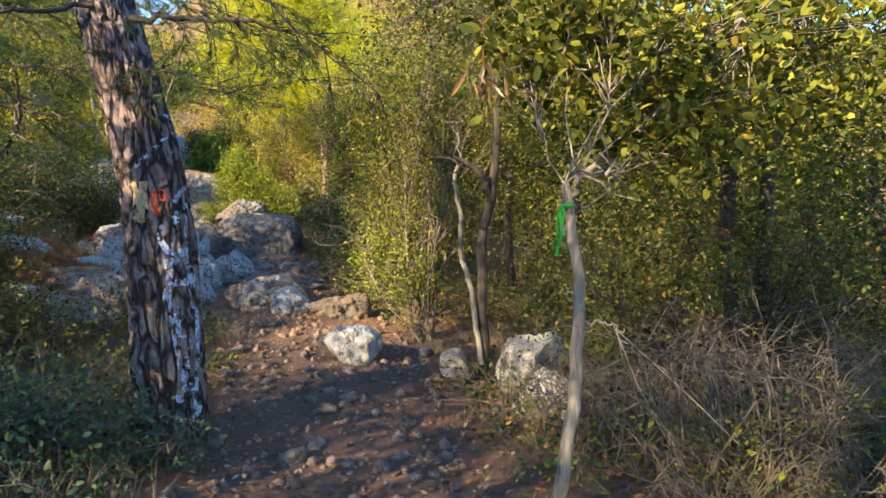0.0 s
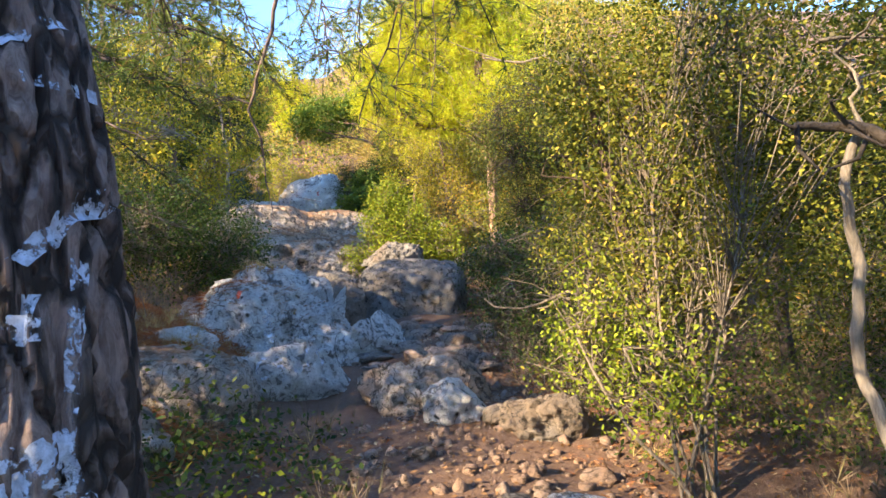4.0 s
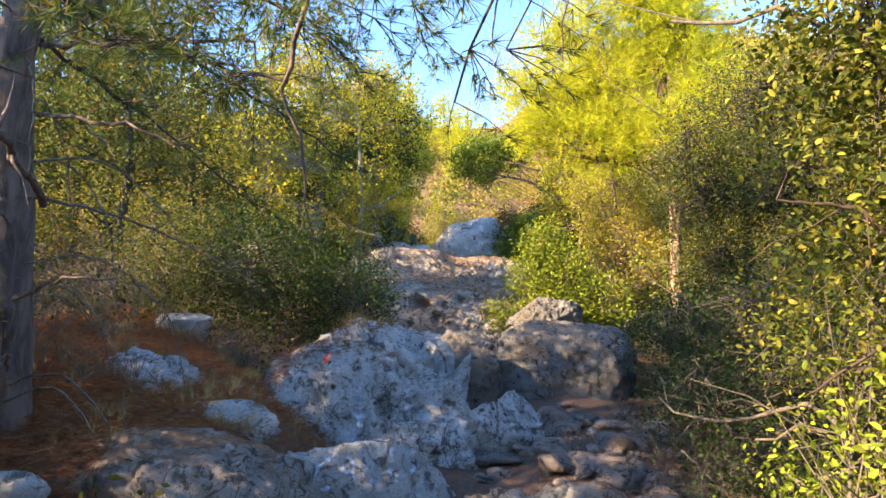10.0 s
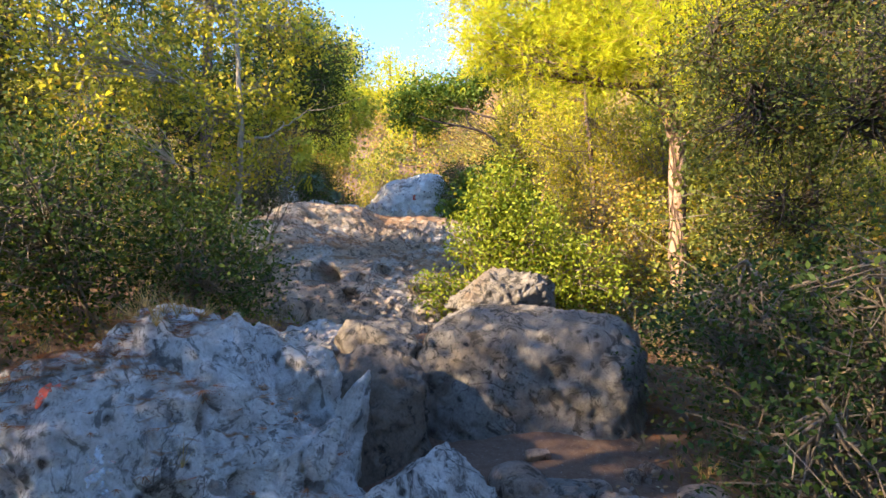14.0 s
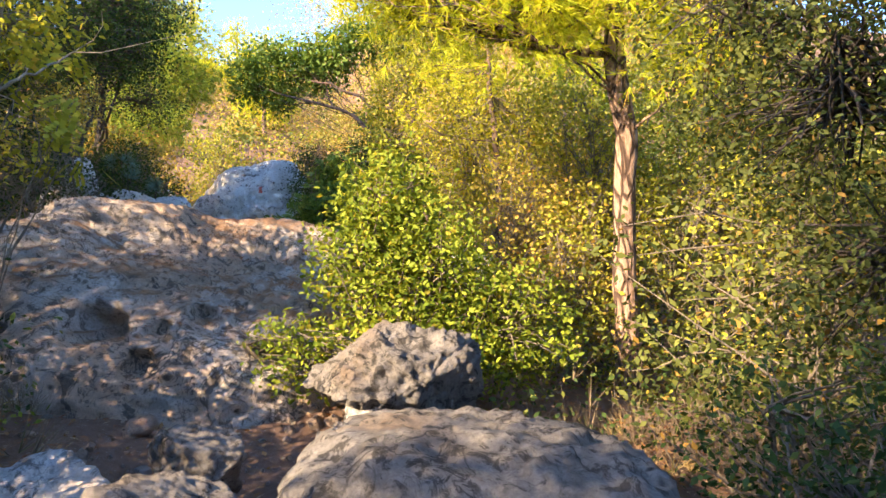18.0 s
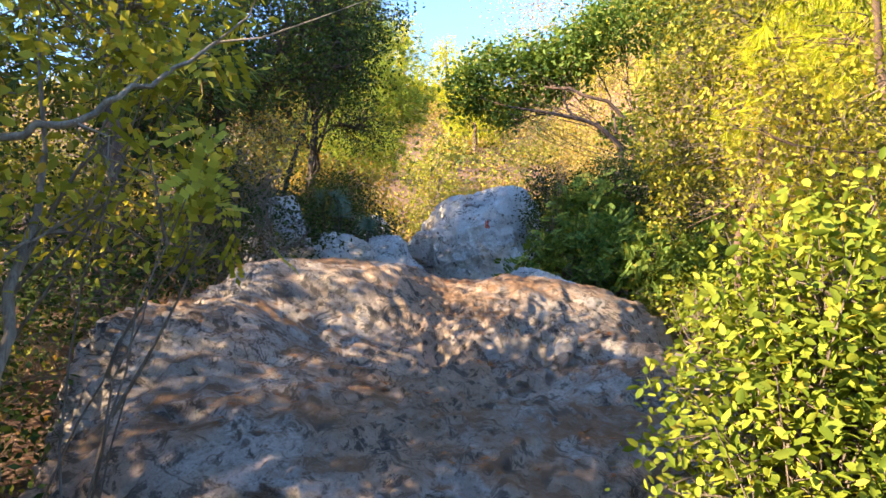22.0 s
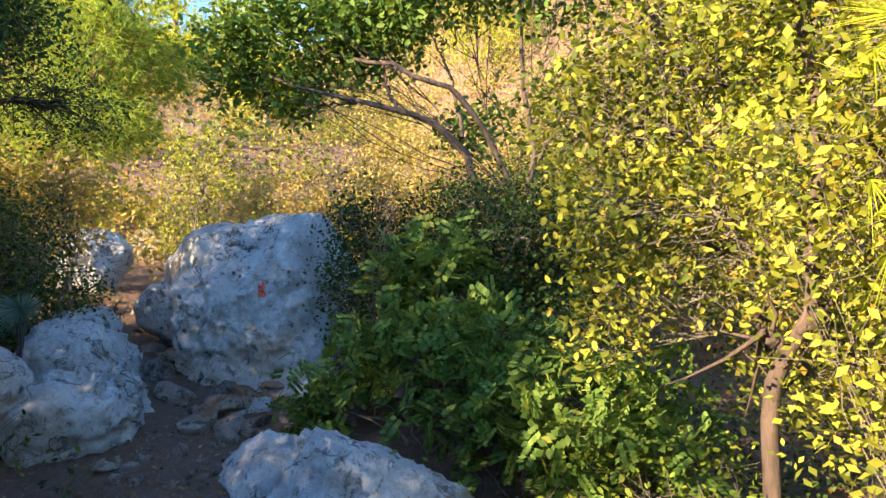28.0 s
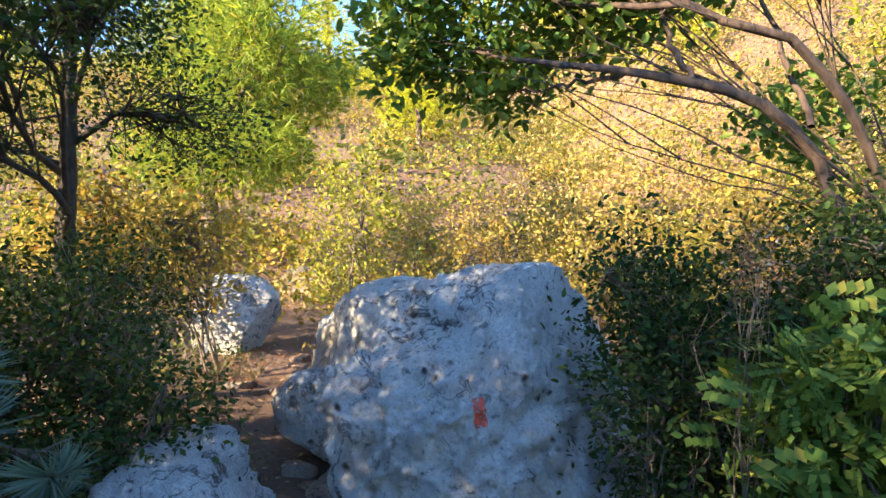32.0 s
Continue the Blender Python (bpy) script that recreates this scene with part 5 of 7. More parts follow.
plant("shrub", "yellow-green shrub at the foot of a slender pine", "shrub", (-5.2, 6.75),
      [(-5.15, 6.75, 1.95, 0.32, 0.3, 0.35), (-5.4, 6.9, 1.5, 0.4, 0.35, 0.35), (-5.0, 6.6, 1.35, 0.3, 0.3, 0.3), (-5.7, 6.7, 1.9, 0.35, 0.35, 0.4)], LEAF_YELLOW, OVAL, 0.034, 420, 12, 0.06, TWIG, None, (0.012, 0.005), 8, 0.6, 0.003, seed=93)
# leaf colour brightened to replace sun that does not reach this crown
plant("tree", "slim pale-stemmed tree with gold-green leaves coloured as sunlit", "tree", (-6.5, 12.75),
      [(-6.6, 12.5, 3.7, 0.5, 0.5, 0.4), (-6.5, 13.2, 4.1, 0.5, 0.5, 0.45), (-7.4, 12.4, 4.3, 0.6, 0.6, 0.45), (-6.5, 12.6, 3.2, 0.3, 0.3, 0.2), (-6.8, 13.3, 3.4, 0.4, 0.4, 0.25), (-6.7, 12.6, 4.9, 0.7, 0.6, 0.5), (-7.5, 11.4, 4.3, 0.6, 0.6, 0.5), (-7.0, 11.5, 3.6, 0.5, 0.5, 0.4), (-7.0, 12.0, 5.4, 0.7, 0.7, 0.5), (-6.7, 13.4, 5.6, 0.7, 0.7, 0.5), (-6.4, 13.5, 4.9, 0.45, 0.5, 0.4)], LEAF_YELLOW_SUNLIT, OVAL, 0.05, 1150, 10, 0.085, BARK_GREY,
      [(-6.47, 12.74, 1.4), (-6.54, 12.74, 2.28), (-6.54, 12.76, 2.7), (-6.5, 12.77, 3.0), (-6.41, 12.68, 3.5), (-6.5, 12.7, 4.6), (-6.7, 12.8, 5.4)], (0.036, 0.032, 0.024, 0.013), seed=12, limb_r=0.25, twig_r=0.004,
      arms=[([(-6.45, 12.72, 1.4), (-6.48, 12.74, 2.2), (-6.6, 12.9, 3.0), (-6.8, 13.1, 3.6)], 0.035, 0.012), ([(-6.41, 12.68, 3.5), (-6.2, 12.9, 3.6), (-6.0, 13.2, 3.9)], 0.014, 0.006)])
plant("strawberry_tree", "broad-leaved tree with bare brown leaning limbs", "tree", (-6.0, 20.9),
      [(-8.7, 20.6, 6.3, 0.4, 0.4, 0.3), (-8.3, 20.6, 6.5, 0.45, 0.45, 0.35), (-8.3, 20.7, 6.0, 0.4, 0.4, 0.25), (-7.75, 20.6, 6.5, 0.5, 0.5, 0.35), (-7.75, 20.75, 6.05, 0.45, 0.4, 0.22), (-7.3, 20.7, 6.3, 0.5, 0.5, 0.3), (-8.75, 20.6, 5.95, 0.25, 0.3, 0.16), (-8.1, 20.7, 5.72, 0.35, 0.3, 0.12), (-7.0, 20.6, 6.6, 0.6, 0.6, 0.35), (-6.3, 20.7, 6.9, 0.8, 0.7, 0.4), (-5.5, 20.7, 6.7, 0.7, 0.6, 0.4), (-6.5, 21.3, 5.5, 0.35, 0.3, 0.25)],
      LEAF_ARBUTUS, OVAL, 0.07, 1300, 11, 0.085, BARK_BROWN, [(-6.0, 20.95, 3.6), (-6.02, 20.95, 4.3), (-6.05, 20.95, 4.75)], (0.08, 0.07, 0.06), seed=13, limb_r=0.10, twig_r=0.004, twig_share=0.06,
      arms=[([(-6.05, 20.95, 4.5), (-6.37, 20.78, 4.81), (-6.49, 20.74, 5.13), (-6.66, 20.59, 5.36), (-7.0, 20.4, 5.53), (-7.35, 20.3, 5.6), (-7.8, 20.4, 5.75), (-8.4, 20.6, 6.0)], 0.04, 0.008),
            ([(-6.05, 20.95, 4.7), (-6.17, 20.97, 5.05), (-6.3, 20.82, 5.36), (-6.5, 20.65, 5.67), (-6.74, 20.49, 5.78), (-7.03, 20.4, 5.91), (-7.6, 20.5, 6.1), (-8.2, 20.6, 6.4)], 0.034, 0.008),
            ([(-6.0, 20.95, 4.7), (-5.88, 20.96, 5.07), (-5.92, 20.91, 5.46), (-5.95, 20.82, 5.87), (-5.94, 20.71, 6.5)], 0.034, 0.01),
            ([(-6.0, 20.95, 4.7), (-5.85, 20.96, 5.07), (-5.63, 20.89, 5.47), (-5.41, 20.82, 5.69), (-5.35, 20.69, 6.3)], 0.03, 0.01),
            ([(-7.0, 20.42, 5.53), (-7.15, 20.5, 5.8), (-7.2, 20.6, 6.2)], 0.02, 0.006), ([(-7.35, 20.3, 5.6), (-7.7, 20.5, 5.65), (-8.05, 20.65, 5.7)], 0.014, 0.004), ([(-6.5, 20.7, 5.3), (-6.6, 20.9, 5.8), (-6.8, 20.8, 6.4)], 0.02, 0.006),
            ([(-6.1, 20.3, 3.7), (-5.91, 20.28, 4.22), (-5.74, 20.38, 4.46), (-5.61, 20.47, 4.69), (-5.35, 20.42, 4.88)], 0.03, 0.012)])
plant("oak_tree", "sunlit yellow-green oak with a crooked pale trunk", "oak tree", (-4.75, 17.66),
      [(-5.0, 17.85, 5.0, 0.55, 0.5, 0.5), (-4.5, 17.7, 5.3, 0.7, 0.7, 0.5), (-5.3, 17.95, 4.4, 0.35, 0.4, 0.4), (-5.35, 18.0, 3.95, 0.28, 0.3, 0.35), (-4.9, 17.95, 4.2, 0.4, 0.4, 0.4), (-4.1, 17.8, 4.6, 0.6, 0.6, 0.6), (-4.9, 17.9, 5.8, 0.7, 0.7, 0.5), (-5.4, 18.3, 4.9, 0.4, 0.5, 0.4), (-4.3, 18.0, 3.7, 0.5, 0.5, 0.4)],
      LEAF_OAK_SUNLIT, OVAL, 0.043, 1500, 11, 0.065, BARK_BROWN, [(-4.75, 17.66, 2.2), (-4.74, 17.66, 3.42), (-4.65, 17.71, 3.78), (-4.55, 17.7, 3.94), (-4.55, 17.71, 4.24), (-4.52, 17.68, 4.46), (-4.52, 17.65, 4.73), (-4.6, 17.7, 5.3)], (0.042, 0.036, 0.028, 0.015), seed=14, limb_r=0.12, twig_r=0.003, twig_share=0.8, twig_bark=TWIG,
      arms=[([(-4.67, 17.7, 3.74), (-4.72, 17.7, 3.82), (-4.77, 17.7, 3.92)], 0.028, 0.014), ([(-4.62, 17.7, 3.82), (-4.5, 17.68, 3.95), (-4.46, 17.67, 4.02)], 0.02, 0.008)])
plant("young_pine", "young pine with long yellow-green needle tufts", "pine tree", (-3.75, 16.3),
      [(-4.72, 16.55, 4.26, 0.10, 0.10, 0.08), (-4.35, 16.9, 4.85, 0.3, 0.28, 0.2), (-3.95, 16.6, 4.7, 0.35, 0.35, 0.25), (-4.1, 17.1, 5.3, 0.35, 0.35, 0.25), (-3.6, 16.4, 5.4, 0.4, 0.4, 0.3)], NEEDLE_SUNLIT, needle_shape(14, 0.016, 0.8, 12), 0.15, 120, 3, 0.06, BARK_BROWN,
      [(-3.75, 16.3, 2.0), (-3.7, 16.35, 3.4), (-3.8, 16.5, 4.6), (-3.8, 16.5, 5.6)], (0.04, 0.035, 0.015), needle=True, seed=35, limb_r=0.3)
plant("shrub", "dark dense bush leaning over a pale boulder", "shrub", (-6.7, 20.2),
      [(-7.0, 20.2, 4.05, 0.6, 0.6, 0.6), (-6.3, 20.0, 3.9, 0.7, 0.6, 0.6), (-6.5, 20.6, 4.4, 0.7, 0.6, 0.5), (-5.7, 19.4, 3.4, 0.7, 0.6, 0.6), (-5.6, 20.2, 4.1, 0.6, 0.6, 0.5), (-6.2, 20.1, 4.65, 0.45, 0.4, 0.3), (-5.6, 20.1, 4.6, 0.45, 0.4, 0.3), (-5.9, 19.7, 4.35, 0.45, 0.35, 0.3), (-7.3, 20.15, 4.45, 0.32, 0.4, 0.38), (-7.25, 19.8, 3.95, 0.28, 0.3, 0.4), (-7.05, 19.6, 3.5, 0.3, 0.3, 0.35)], LEAF_DARK, OVAL, 0.036, 2600, 13, 0.08, TWIG, None, (0.02, 0.008), 8, 0.3, seed=15)
plant("shrub", "feathery-leaved shrub at the path's edge", "shrub", (-6.4, 18.95),
      [(-6.7, 19.15, 3.6, 0.4, 0.35, 0.35), (-6.1, 18.8, 3.5, 0.5, 0.45, 0.4), (-5.5, 18.4, 3.3, 0.6, 0.5, 0.4), (-7.2, 18.95, 3.25, 0.22, 0.2, 0.25), (-6.5, 19.4, 4.1, 0.4, 0.35, 0.35)], LEAF_ARBUTUS, PINNATE, 0.13, 420, 6, 0.08, TWIG, None, (0.01, 0.005), 6, 0.3, seed=16)
plant("shrub", "dark green bush beside the narrowing path", "shrub", (-10.1, 19.5),
      [(-10.0, 19.2, 4.25, 0.45, 0.5, 0.6), (-10.6, 19.0, 4.2, 0.7, 0.6, 0.6), (-10.7, 20.0, 4.5, 0.5, 0.5, 0.6), (-11.2, 18.4, 4.3, 0.8, 0.7, 0.6), (-9.6, 18.75, 3.75, 0.4, 0.35, 0.3), (-9.35, 19.2, 3.9, 0.3, 0.35, 0.4)], LEAF_DARK, RHOMB, 0.042, 1900, 12, 0.08, TWIG, None, (0.02, 0.008), 6, 0.3, seed=17)
plant("oak_tree", "dark evergreen oak with many thin trunks", "oak tree", (-10.4, 17.2),
      [(-9.8, 17.0, 5.4, 0.9, 0.9, 0.7), (-10.6, 17.4, 6.0, 1.1, 1.0, 0.8), (-9.4, 17.9, 6.3, 0.9, 0.9, 0.8), (-10.9, 16.4, 5.0, 1.0, 1.0, 0.8), (-9.8, 17.6, 7.0, 1.0, 1.0, 0.7), (-8.9, 15.6, 5.2, 0.7, 0.7, 0.6), (-8.8, 16.6, 5.6, 0.7, 0.7, 0.6), (-8.95, 17.9, 5.8, 0.6, 0.7, 0.5), (-9.1, 16.3, 6.6, 0.9, 0.9, 0.7), (-9.3, 15.3, 4.5, 0.6, 0.6, 0.4), (-9.2, 18.6, 6.7, 0.7, 0.7, 0.6)], LEAF_DARK, RHOMB, 0.05, 2300, 12, 0.09, BARK_DARK,
      [(-10.3, 17.1, 2.8), (-10.3, 17.1, 4.0), (-10.2, 17.2, 6.2)], (0.08, 0.07, 0.04), seed=18, arms=[([(-10.6, 17.4, 3.0), (-10.5, 17.6, 4.6), (-10.2, 17.9, 6.0)], 0.05, 0.02), ([(-10.5, 16.7, 2.9), (-10.8, 16.5, 4.2), (-10.8, 16.4, 5.4)], 0.06, 0.02), ([(-9.9, 17.4, 3.2), (-9.6, 17.6, 4.4), (-9.4, 17.8, 5.6)], 0.04, 0.015)])
plant("shrub", "yellow-leaved undergrowth along the slab's edge", "shrub", (-4.7, 16.9),
      [(-4.95, 17.3, 2.95, 0.35, 0.5, 0.25), (-4.4, 16.6, 2.5, 0.5, 0.6, 0.4), (-5.2, 18.2, 3.0, 0.5, 0.4, 0.3), (-4.2, 17.4, 2.7, 0.6, 0.6, 0.45), (-6.4, 18.0, 2.95, 0.3, 0.3, 0.15)], LEAF_BRIGHT, OVAL, 0.038, 900, 10, 0.07, TWIG, None, (0.01, 0.005), 6, seed=19)
plant("shrub", "pinnate-leaved sprig in yellow-green leaf coloured as sunlit", "shrub", (-6.5, 13.15, 1.7),
      [(-6.12, 13.2, 3.45, 0.16, 0.16, 0.12), (-6.15, 13.3, 3.3, 0.16, 0.16, 0.12), (-6.35, 13.2, 3.9, 0.25, 0.25, 0.12)], LEAF_YELLOW_SUNLIT, PINNATE, 0.13, 26, 3, 0.05, TWIG, None, (0.01, 0.004), 3, seed=20)
plant("shrub", "leafy oak twigs reaching to the path", "shrub", (-0.3, 8.2),
      [(-0.75, 7.6, 1.35, 0.35, 0.35, 0.35), (-0.45, 7.2, 1.0, 0.4, 0.4, 0.35), (-0.9, 8.2, 1.0, 0.4, 0.4, 0.35)], LEAF_BRIGHT, OVAL, 0.032, 330, 12, 0.055, TWIG, None, (0.012, 0.005), 4, seed=21)

plant("pine_tree", "airy light green pine behind the boulders", "pine tree", (-15.4, 26.2),
      [(-15.2, 26.0, 7.2, 1.8, 1.5, 0.8), (-14.4, 26.2, 8.2, 1.7, 1.5, 0.8), (-13.2, 24.6, 8.0, 1.1, 1.0, 0.6), (-13.6, 25.0, 9.0, 1.2, 1.0, 0.7), (-13.2, 24.2, 6.6, 0.8, 0.8, 0.4), (-15.9, 26.3, 9.3, 1.6, 1.4, 0.7), (-14.9, 26.0, 10.3, 1.4, 1.2, 0.7), (-15.4, 26.2, 11.3, 1.0, 1.0, 0.7), (-14.0, 25.6, 7.0, 0.8, 0.8, 0.4)], NEEDLE_LIGHT, NEEDLES_WIDE, 0.18, 1500, 7, 0.16, BARK_PINE,
      [(-15.4, 26.2, 4.0), (-15.5, 26.1, 6.5), (-15.3, 26.2, 9.0), (-15.4, 26.2, 11.5)], (0.16, 0.13, 0.1, 0.04), needle=True, seed=22)
plant("oak_tree", "dark evergreen oak overhanging the path's bank", "oak tree", (-11.6, 20.3),
      [(-10.8, 19.8, 6.5, 0.8, 0.8, 0.5), (-11.6, 20.5, 6.9, 1.0, 0.9, 0.6), (-11.0, 20.9, 6.0, 0.8, 0.8, 0.5), (-12.2, 19.9, 6.0, 0.9, 0.9, 0.6), (-10.4, 19.4, 7.2, 0.8, 0.8, 0.5), (-10.1, 18.6, 6.35, 0.6, 0.6, 0.4), (-10.05, 19.4, 6.7, 0.6, 0.6, 0.4), (-9.95, 18.9, 5.85, 0.4, 0.4, 0.25), (-10.6, 18.3, 5.9, 0.5, 0.5, 0.35)], LEAF_DARK, RHOMB, 0.05, 1500, 11, 0.09, BARK_DARK,
      [(-11.6, 20.3, 3.8), (-11.5, 20.3, 5.0), (-11.3, 20.2, 6.6)], (0.09, 0.07, 0.04), seed=23)
plant("shrub", "gold and rust autumn shrub under the oaks", "shrub", (-11.4, 21.6),
      [(-11.3, 21.4, 5.0, 0.7, 0.6, 0.6), (-12.0, 21.0, 5.2, 0.8, 0.7, 0.6), (-12.6, 22.0, 5.0, 0.8, 0.8, 0.6)], LEAF_GOLD, OVAL, 0.06, 500, 10, 0.09, TWIG, None, (0.02, 0.008), 6, seed=24)


def rosette(x, y, z, size, seed):
    rng = np.random.RandomState(seed)
    ob = thing("spurge_plant", x, y, gz(x, y), "blue-green spiky spurge rosettes on stems", "plant", "spurge beside the path")
    for k in range(4):
        p = np.array((rng.uniform(-0.22, 0.22), rng.uniform(-0.22, 0.22), z - gz(x, y) + rng.uniform(-0.18, 0.08)))
        v, f = tube(np.array([(p[0] * 0.2, p[1] * 0.2, -0.03), p * (0.6, 0.6, 0.5), p]), (0.009, 0.006), 5)
        part("stem", raw_mesh("stem", v, f, BARK_DARK, True), ob)
        v, f = leaves(rng, p[None], size, SPIKES, 1.0, np.array([(0.25, -0.5, 0.8)]))
        part("rosette", raw_mesh("rosette", v, f, LEAF_BLUE), ob)


rosette(-9.3, 18.2, 4.25, 0.19, 1)
rosette(-9.6, 18.45, 4.35, 0.19, 2)
rosette(-9.05, 18.35, 4.05, 0.17, 3)

# ---------------------------------------------------------------- wood and maquis around
G = gz
KINDS = [
    plant("maquis_shrub", "rounded olive-green maquis shrub", "shrub", (2.4, 6.2, G(2.4, 6.2)), [(2.4, 6.2, G(2.4, 6.2) + 1.2, 1.0, 0.9, 0.8), (3.0, 6.5, G(2.4, 6.2) + 0.8, 0.7, 0.7, 0.6), (1.9, 6.0, G(2.4, 6.2) + 0.7, 0.6, 0.6, 0.55)],
          LEAF_OLIVE, RHOMB, 0.055, 250, 14, 0.075, TWIG, None, (0.02, 0.008), 4, 0.2, seed=40, group="maquis shrubs on the slope"),
    plant("maquis_shrub", "yellowing sunlit bushy maquis shrub", "shrub", (3.4, 8.6, G(3.4, 8.6)), [(3.4, 8.6, G(3.4, 8.6) + 1.1, 0.9, 0.9, 0.8), (3.9, 8.3, G(3.4, 8.6) + 0.7, 0.6, 0.6, 0.55), (3.0, 9.0, G(3.4, 8.6) + 1.6, 0.5, 0.5, 0.5)],
          LEAF_YELLOW, RHOMB, 0.055, 240, 14, 0.075, TWIG, None, (0.02, 0.008), 4, 0.25, seed=41, group="maquis shrubs on the slope"),
    plant("maquis_shrub", "autumn-gold leaved low bush", "shrub", (4.6, 11.0, G(4.6, 11)), [(4.6, 11.0, G(4.6, 11) + 0.9, 0.8, 0.8, 0.7), (5.0, 11.3, G(4.6, 11) + 1.4, 0.5, 0.5, 0.5)],
          LEAF_GOLD, RHOMB, 0.052, 210, 13, 0.07, TWIG, None, (0.016, 0.006), 4, 0.25, seed=42, group="maquis shrubs on the slope"),
    plant("dry_brush", "dead grey-brown tangled brushwood", "dry shrub", (1.9, 4.6, G(1.9, 4.6)), [(1.9, 4.6, G(1.9, 4.6) + 0.5, 0.8, 0.8, 0.5), (2.4, 4.9, G(1.9, 4.6) + 0.8, 0.6, 0.6, 0.5)],
          BRUSH_DRY, RHOMB, 0.03, 150, 5, 0.08, TWIG, None, (0.012, 0.005), 6, 0.8, seed=43, group="dry brush in the undergrowth"),
    plant("young_oak", "small evergreen oak with an olive crown", "oak tree", (4.2, 6.4, G(4.2, 6.4)), [(4.2, 6.4, G(4.2, 6.4) + 2.7, 1.1, 1.1, 0.8), (4.8, 6.7, G(4.2, 6.4) + 2.2, 0.8, 0.8, 0.7), (3.6, 6.2, G(4.2, 6.4) + 2.1, 0.8, 0.8, 0.7), (4.2, 6.3, G(4.2, 6.4) + 3.5, 0.7, 0.7, 0.6), (4.5, 6.0, G(4.2, 6.4) + 1.4, 0.6, 0.6, 0.5)],
          LEAF_OLIVE, RHOMB, 0.06, 430, 13, 0.085, BARK_DARK, [(4.2, 6.4, G(4.2, 6.4) - 0.1), (4.25, 6.4, G(4.2, 6.4) + 1.0), (4.15, 6.45, G(4.2, 6.4) + 2.0), (4.2, 6.4, G(4.2, 6.4) + 3.0)], (0.06, 0.05, 0.025), twig_share=0.15, seed=44, group="young oaks in the wood"),
    plant("young_pine", "tall pine with drooping olive-green needles", "pine tree", (-8.6, 3.6, G(-8.6, 3.6)), [(-8.6, 3.6, G(-8.6, 3.6) + z, r, r, 0.55) for z, r in ((2.6, 1.3), (3.6, 1.4), (4.6, 1.2), (5.5, 0.9), (6.2, 0.6))],
          NEEDLE_GREEN, NEEDLES_WIDE, 0.17, 260, 7, 0.14, BARK_PINE, [(-8.6, 3.6, G(-8.6, 3.6) - 0.1), (-8.5, 3.6, G(-8.6, 3.6) + 3.0), (-8.6, 3.65, G(-8.6, 3.6) + 6.5)], (0.11, 0.09, 0.03), needle=True, twig_share=0.2, seed=45, group="pines in the wood"),
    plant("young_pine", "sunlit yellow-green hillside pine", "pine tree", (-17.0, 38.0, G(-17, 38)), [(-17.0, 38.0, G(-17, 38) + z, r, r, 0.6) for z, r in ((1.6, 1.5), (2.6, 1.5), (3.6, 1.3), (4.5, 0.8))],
          NEEDLE_SUNLIT, NEEDLES_WIDE, 0.22, 240, 7, 0.16, BARK_RED, [(-17.0, 38.0, G(-17, 38) - 0.1), (-17, 38.0, G(-17, 38) + 2.5), (-17.0, 38.0, G(-17, 38) + 5.0)], (0.12, 0.09, 0.03), needle=True, twig_share=0.15, seed=46, group="pines on the hillside"),
]


def tangle(x, y, seed, count=70, reach=1.1, tall=1.1):
    """Grey leafless brush: long arching dead stems with forks."""
    rng = np.random.RandomState(seed)
    z = gz(x, y)
    root = thing("dead_brush", x, y, z, "tangled grey leafless dead brush", "dry shrub", "dead brush in the thicket")
    for k in range(5):
        geo = []
        for _ in range(count // 5):
            a = rng.uniform(0, 6.28)
            s = np.array((rng.normal(0, 0.3), rng.normal(0, 0.3), -0.04))
            e = s + np.array((math.cos(a) * reach * rng.uniform(0.3, 1), math.sin(a) * reach * rng.uniform(0.3, 1), tall * rng.uniform(0.25, 1.0)))
            m = s * 0.45 + e * 0.55 + rng.normal(0, 0.12, 3) + (0, 0, 0.25)
            ln = curve_points([s, m, e], 9, 0.015, rng)
            r = rng.uniform(0.003, 0.008)
            geo.append(tube(ln, (r, r * 0.7, 0.0012), 4))
            for _ in range(3):
                p = ln[rng.randint(3, 9)]
                d = rng.normal(0, 0.16, 3)
                geo.append(tube(np.array([p, p + d * 0.5 + rng.normal(0, 0.02, 3), p + d]), (r * 0.5, r * 0.35, 0.001), 3))
        v, f = join_geo(geo)
        tagged(part("branchwork", raw_mesh("branchwork", v, f, TWIG, True), root), kind="stuff")
    return root


KINDS += [tangle(1.55, 3.5, 1), tangle(2.1, 2.9, 2, 60, 1.0, 0.8)]


def put(k, x, y, s, turn=0.0, tall=1.0):
    return copy_thing(KINDS[k], Matrix.Translation((x, y, gz(x, y) - 0.04)) @ Matrix.Rotation(turn, 4, "Z") @ Matrix.Diagonal((s, s, s * tall, 1)))


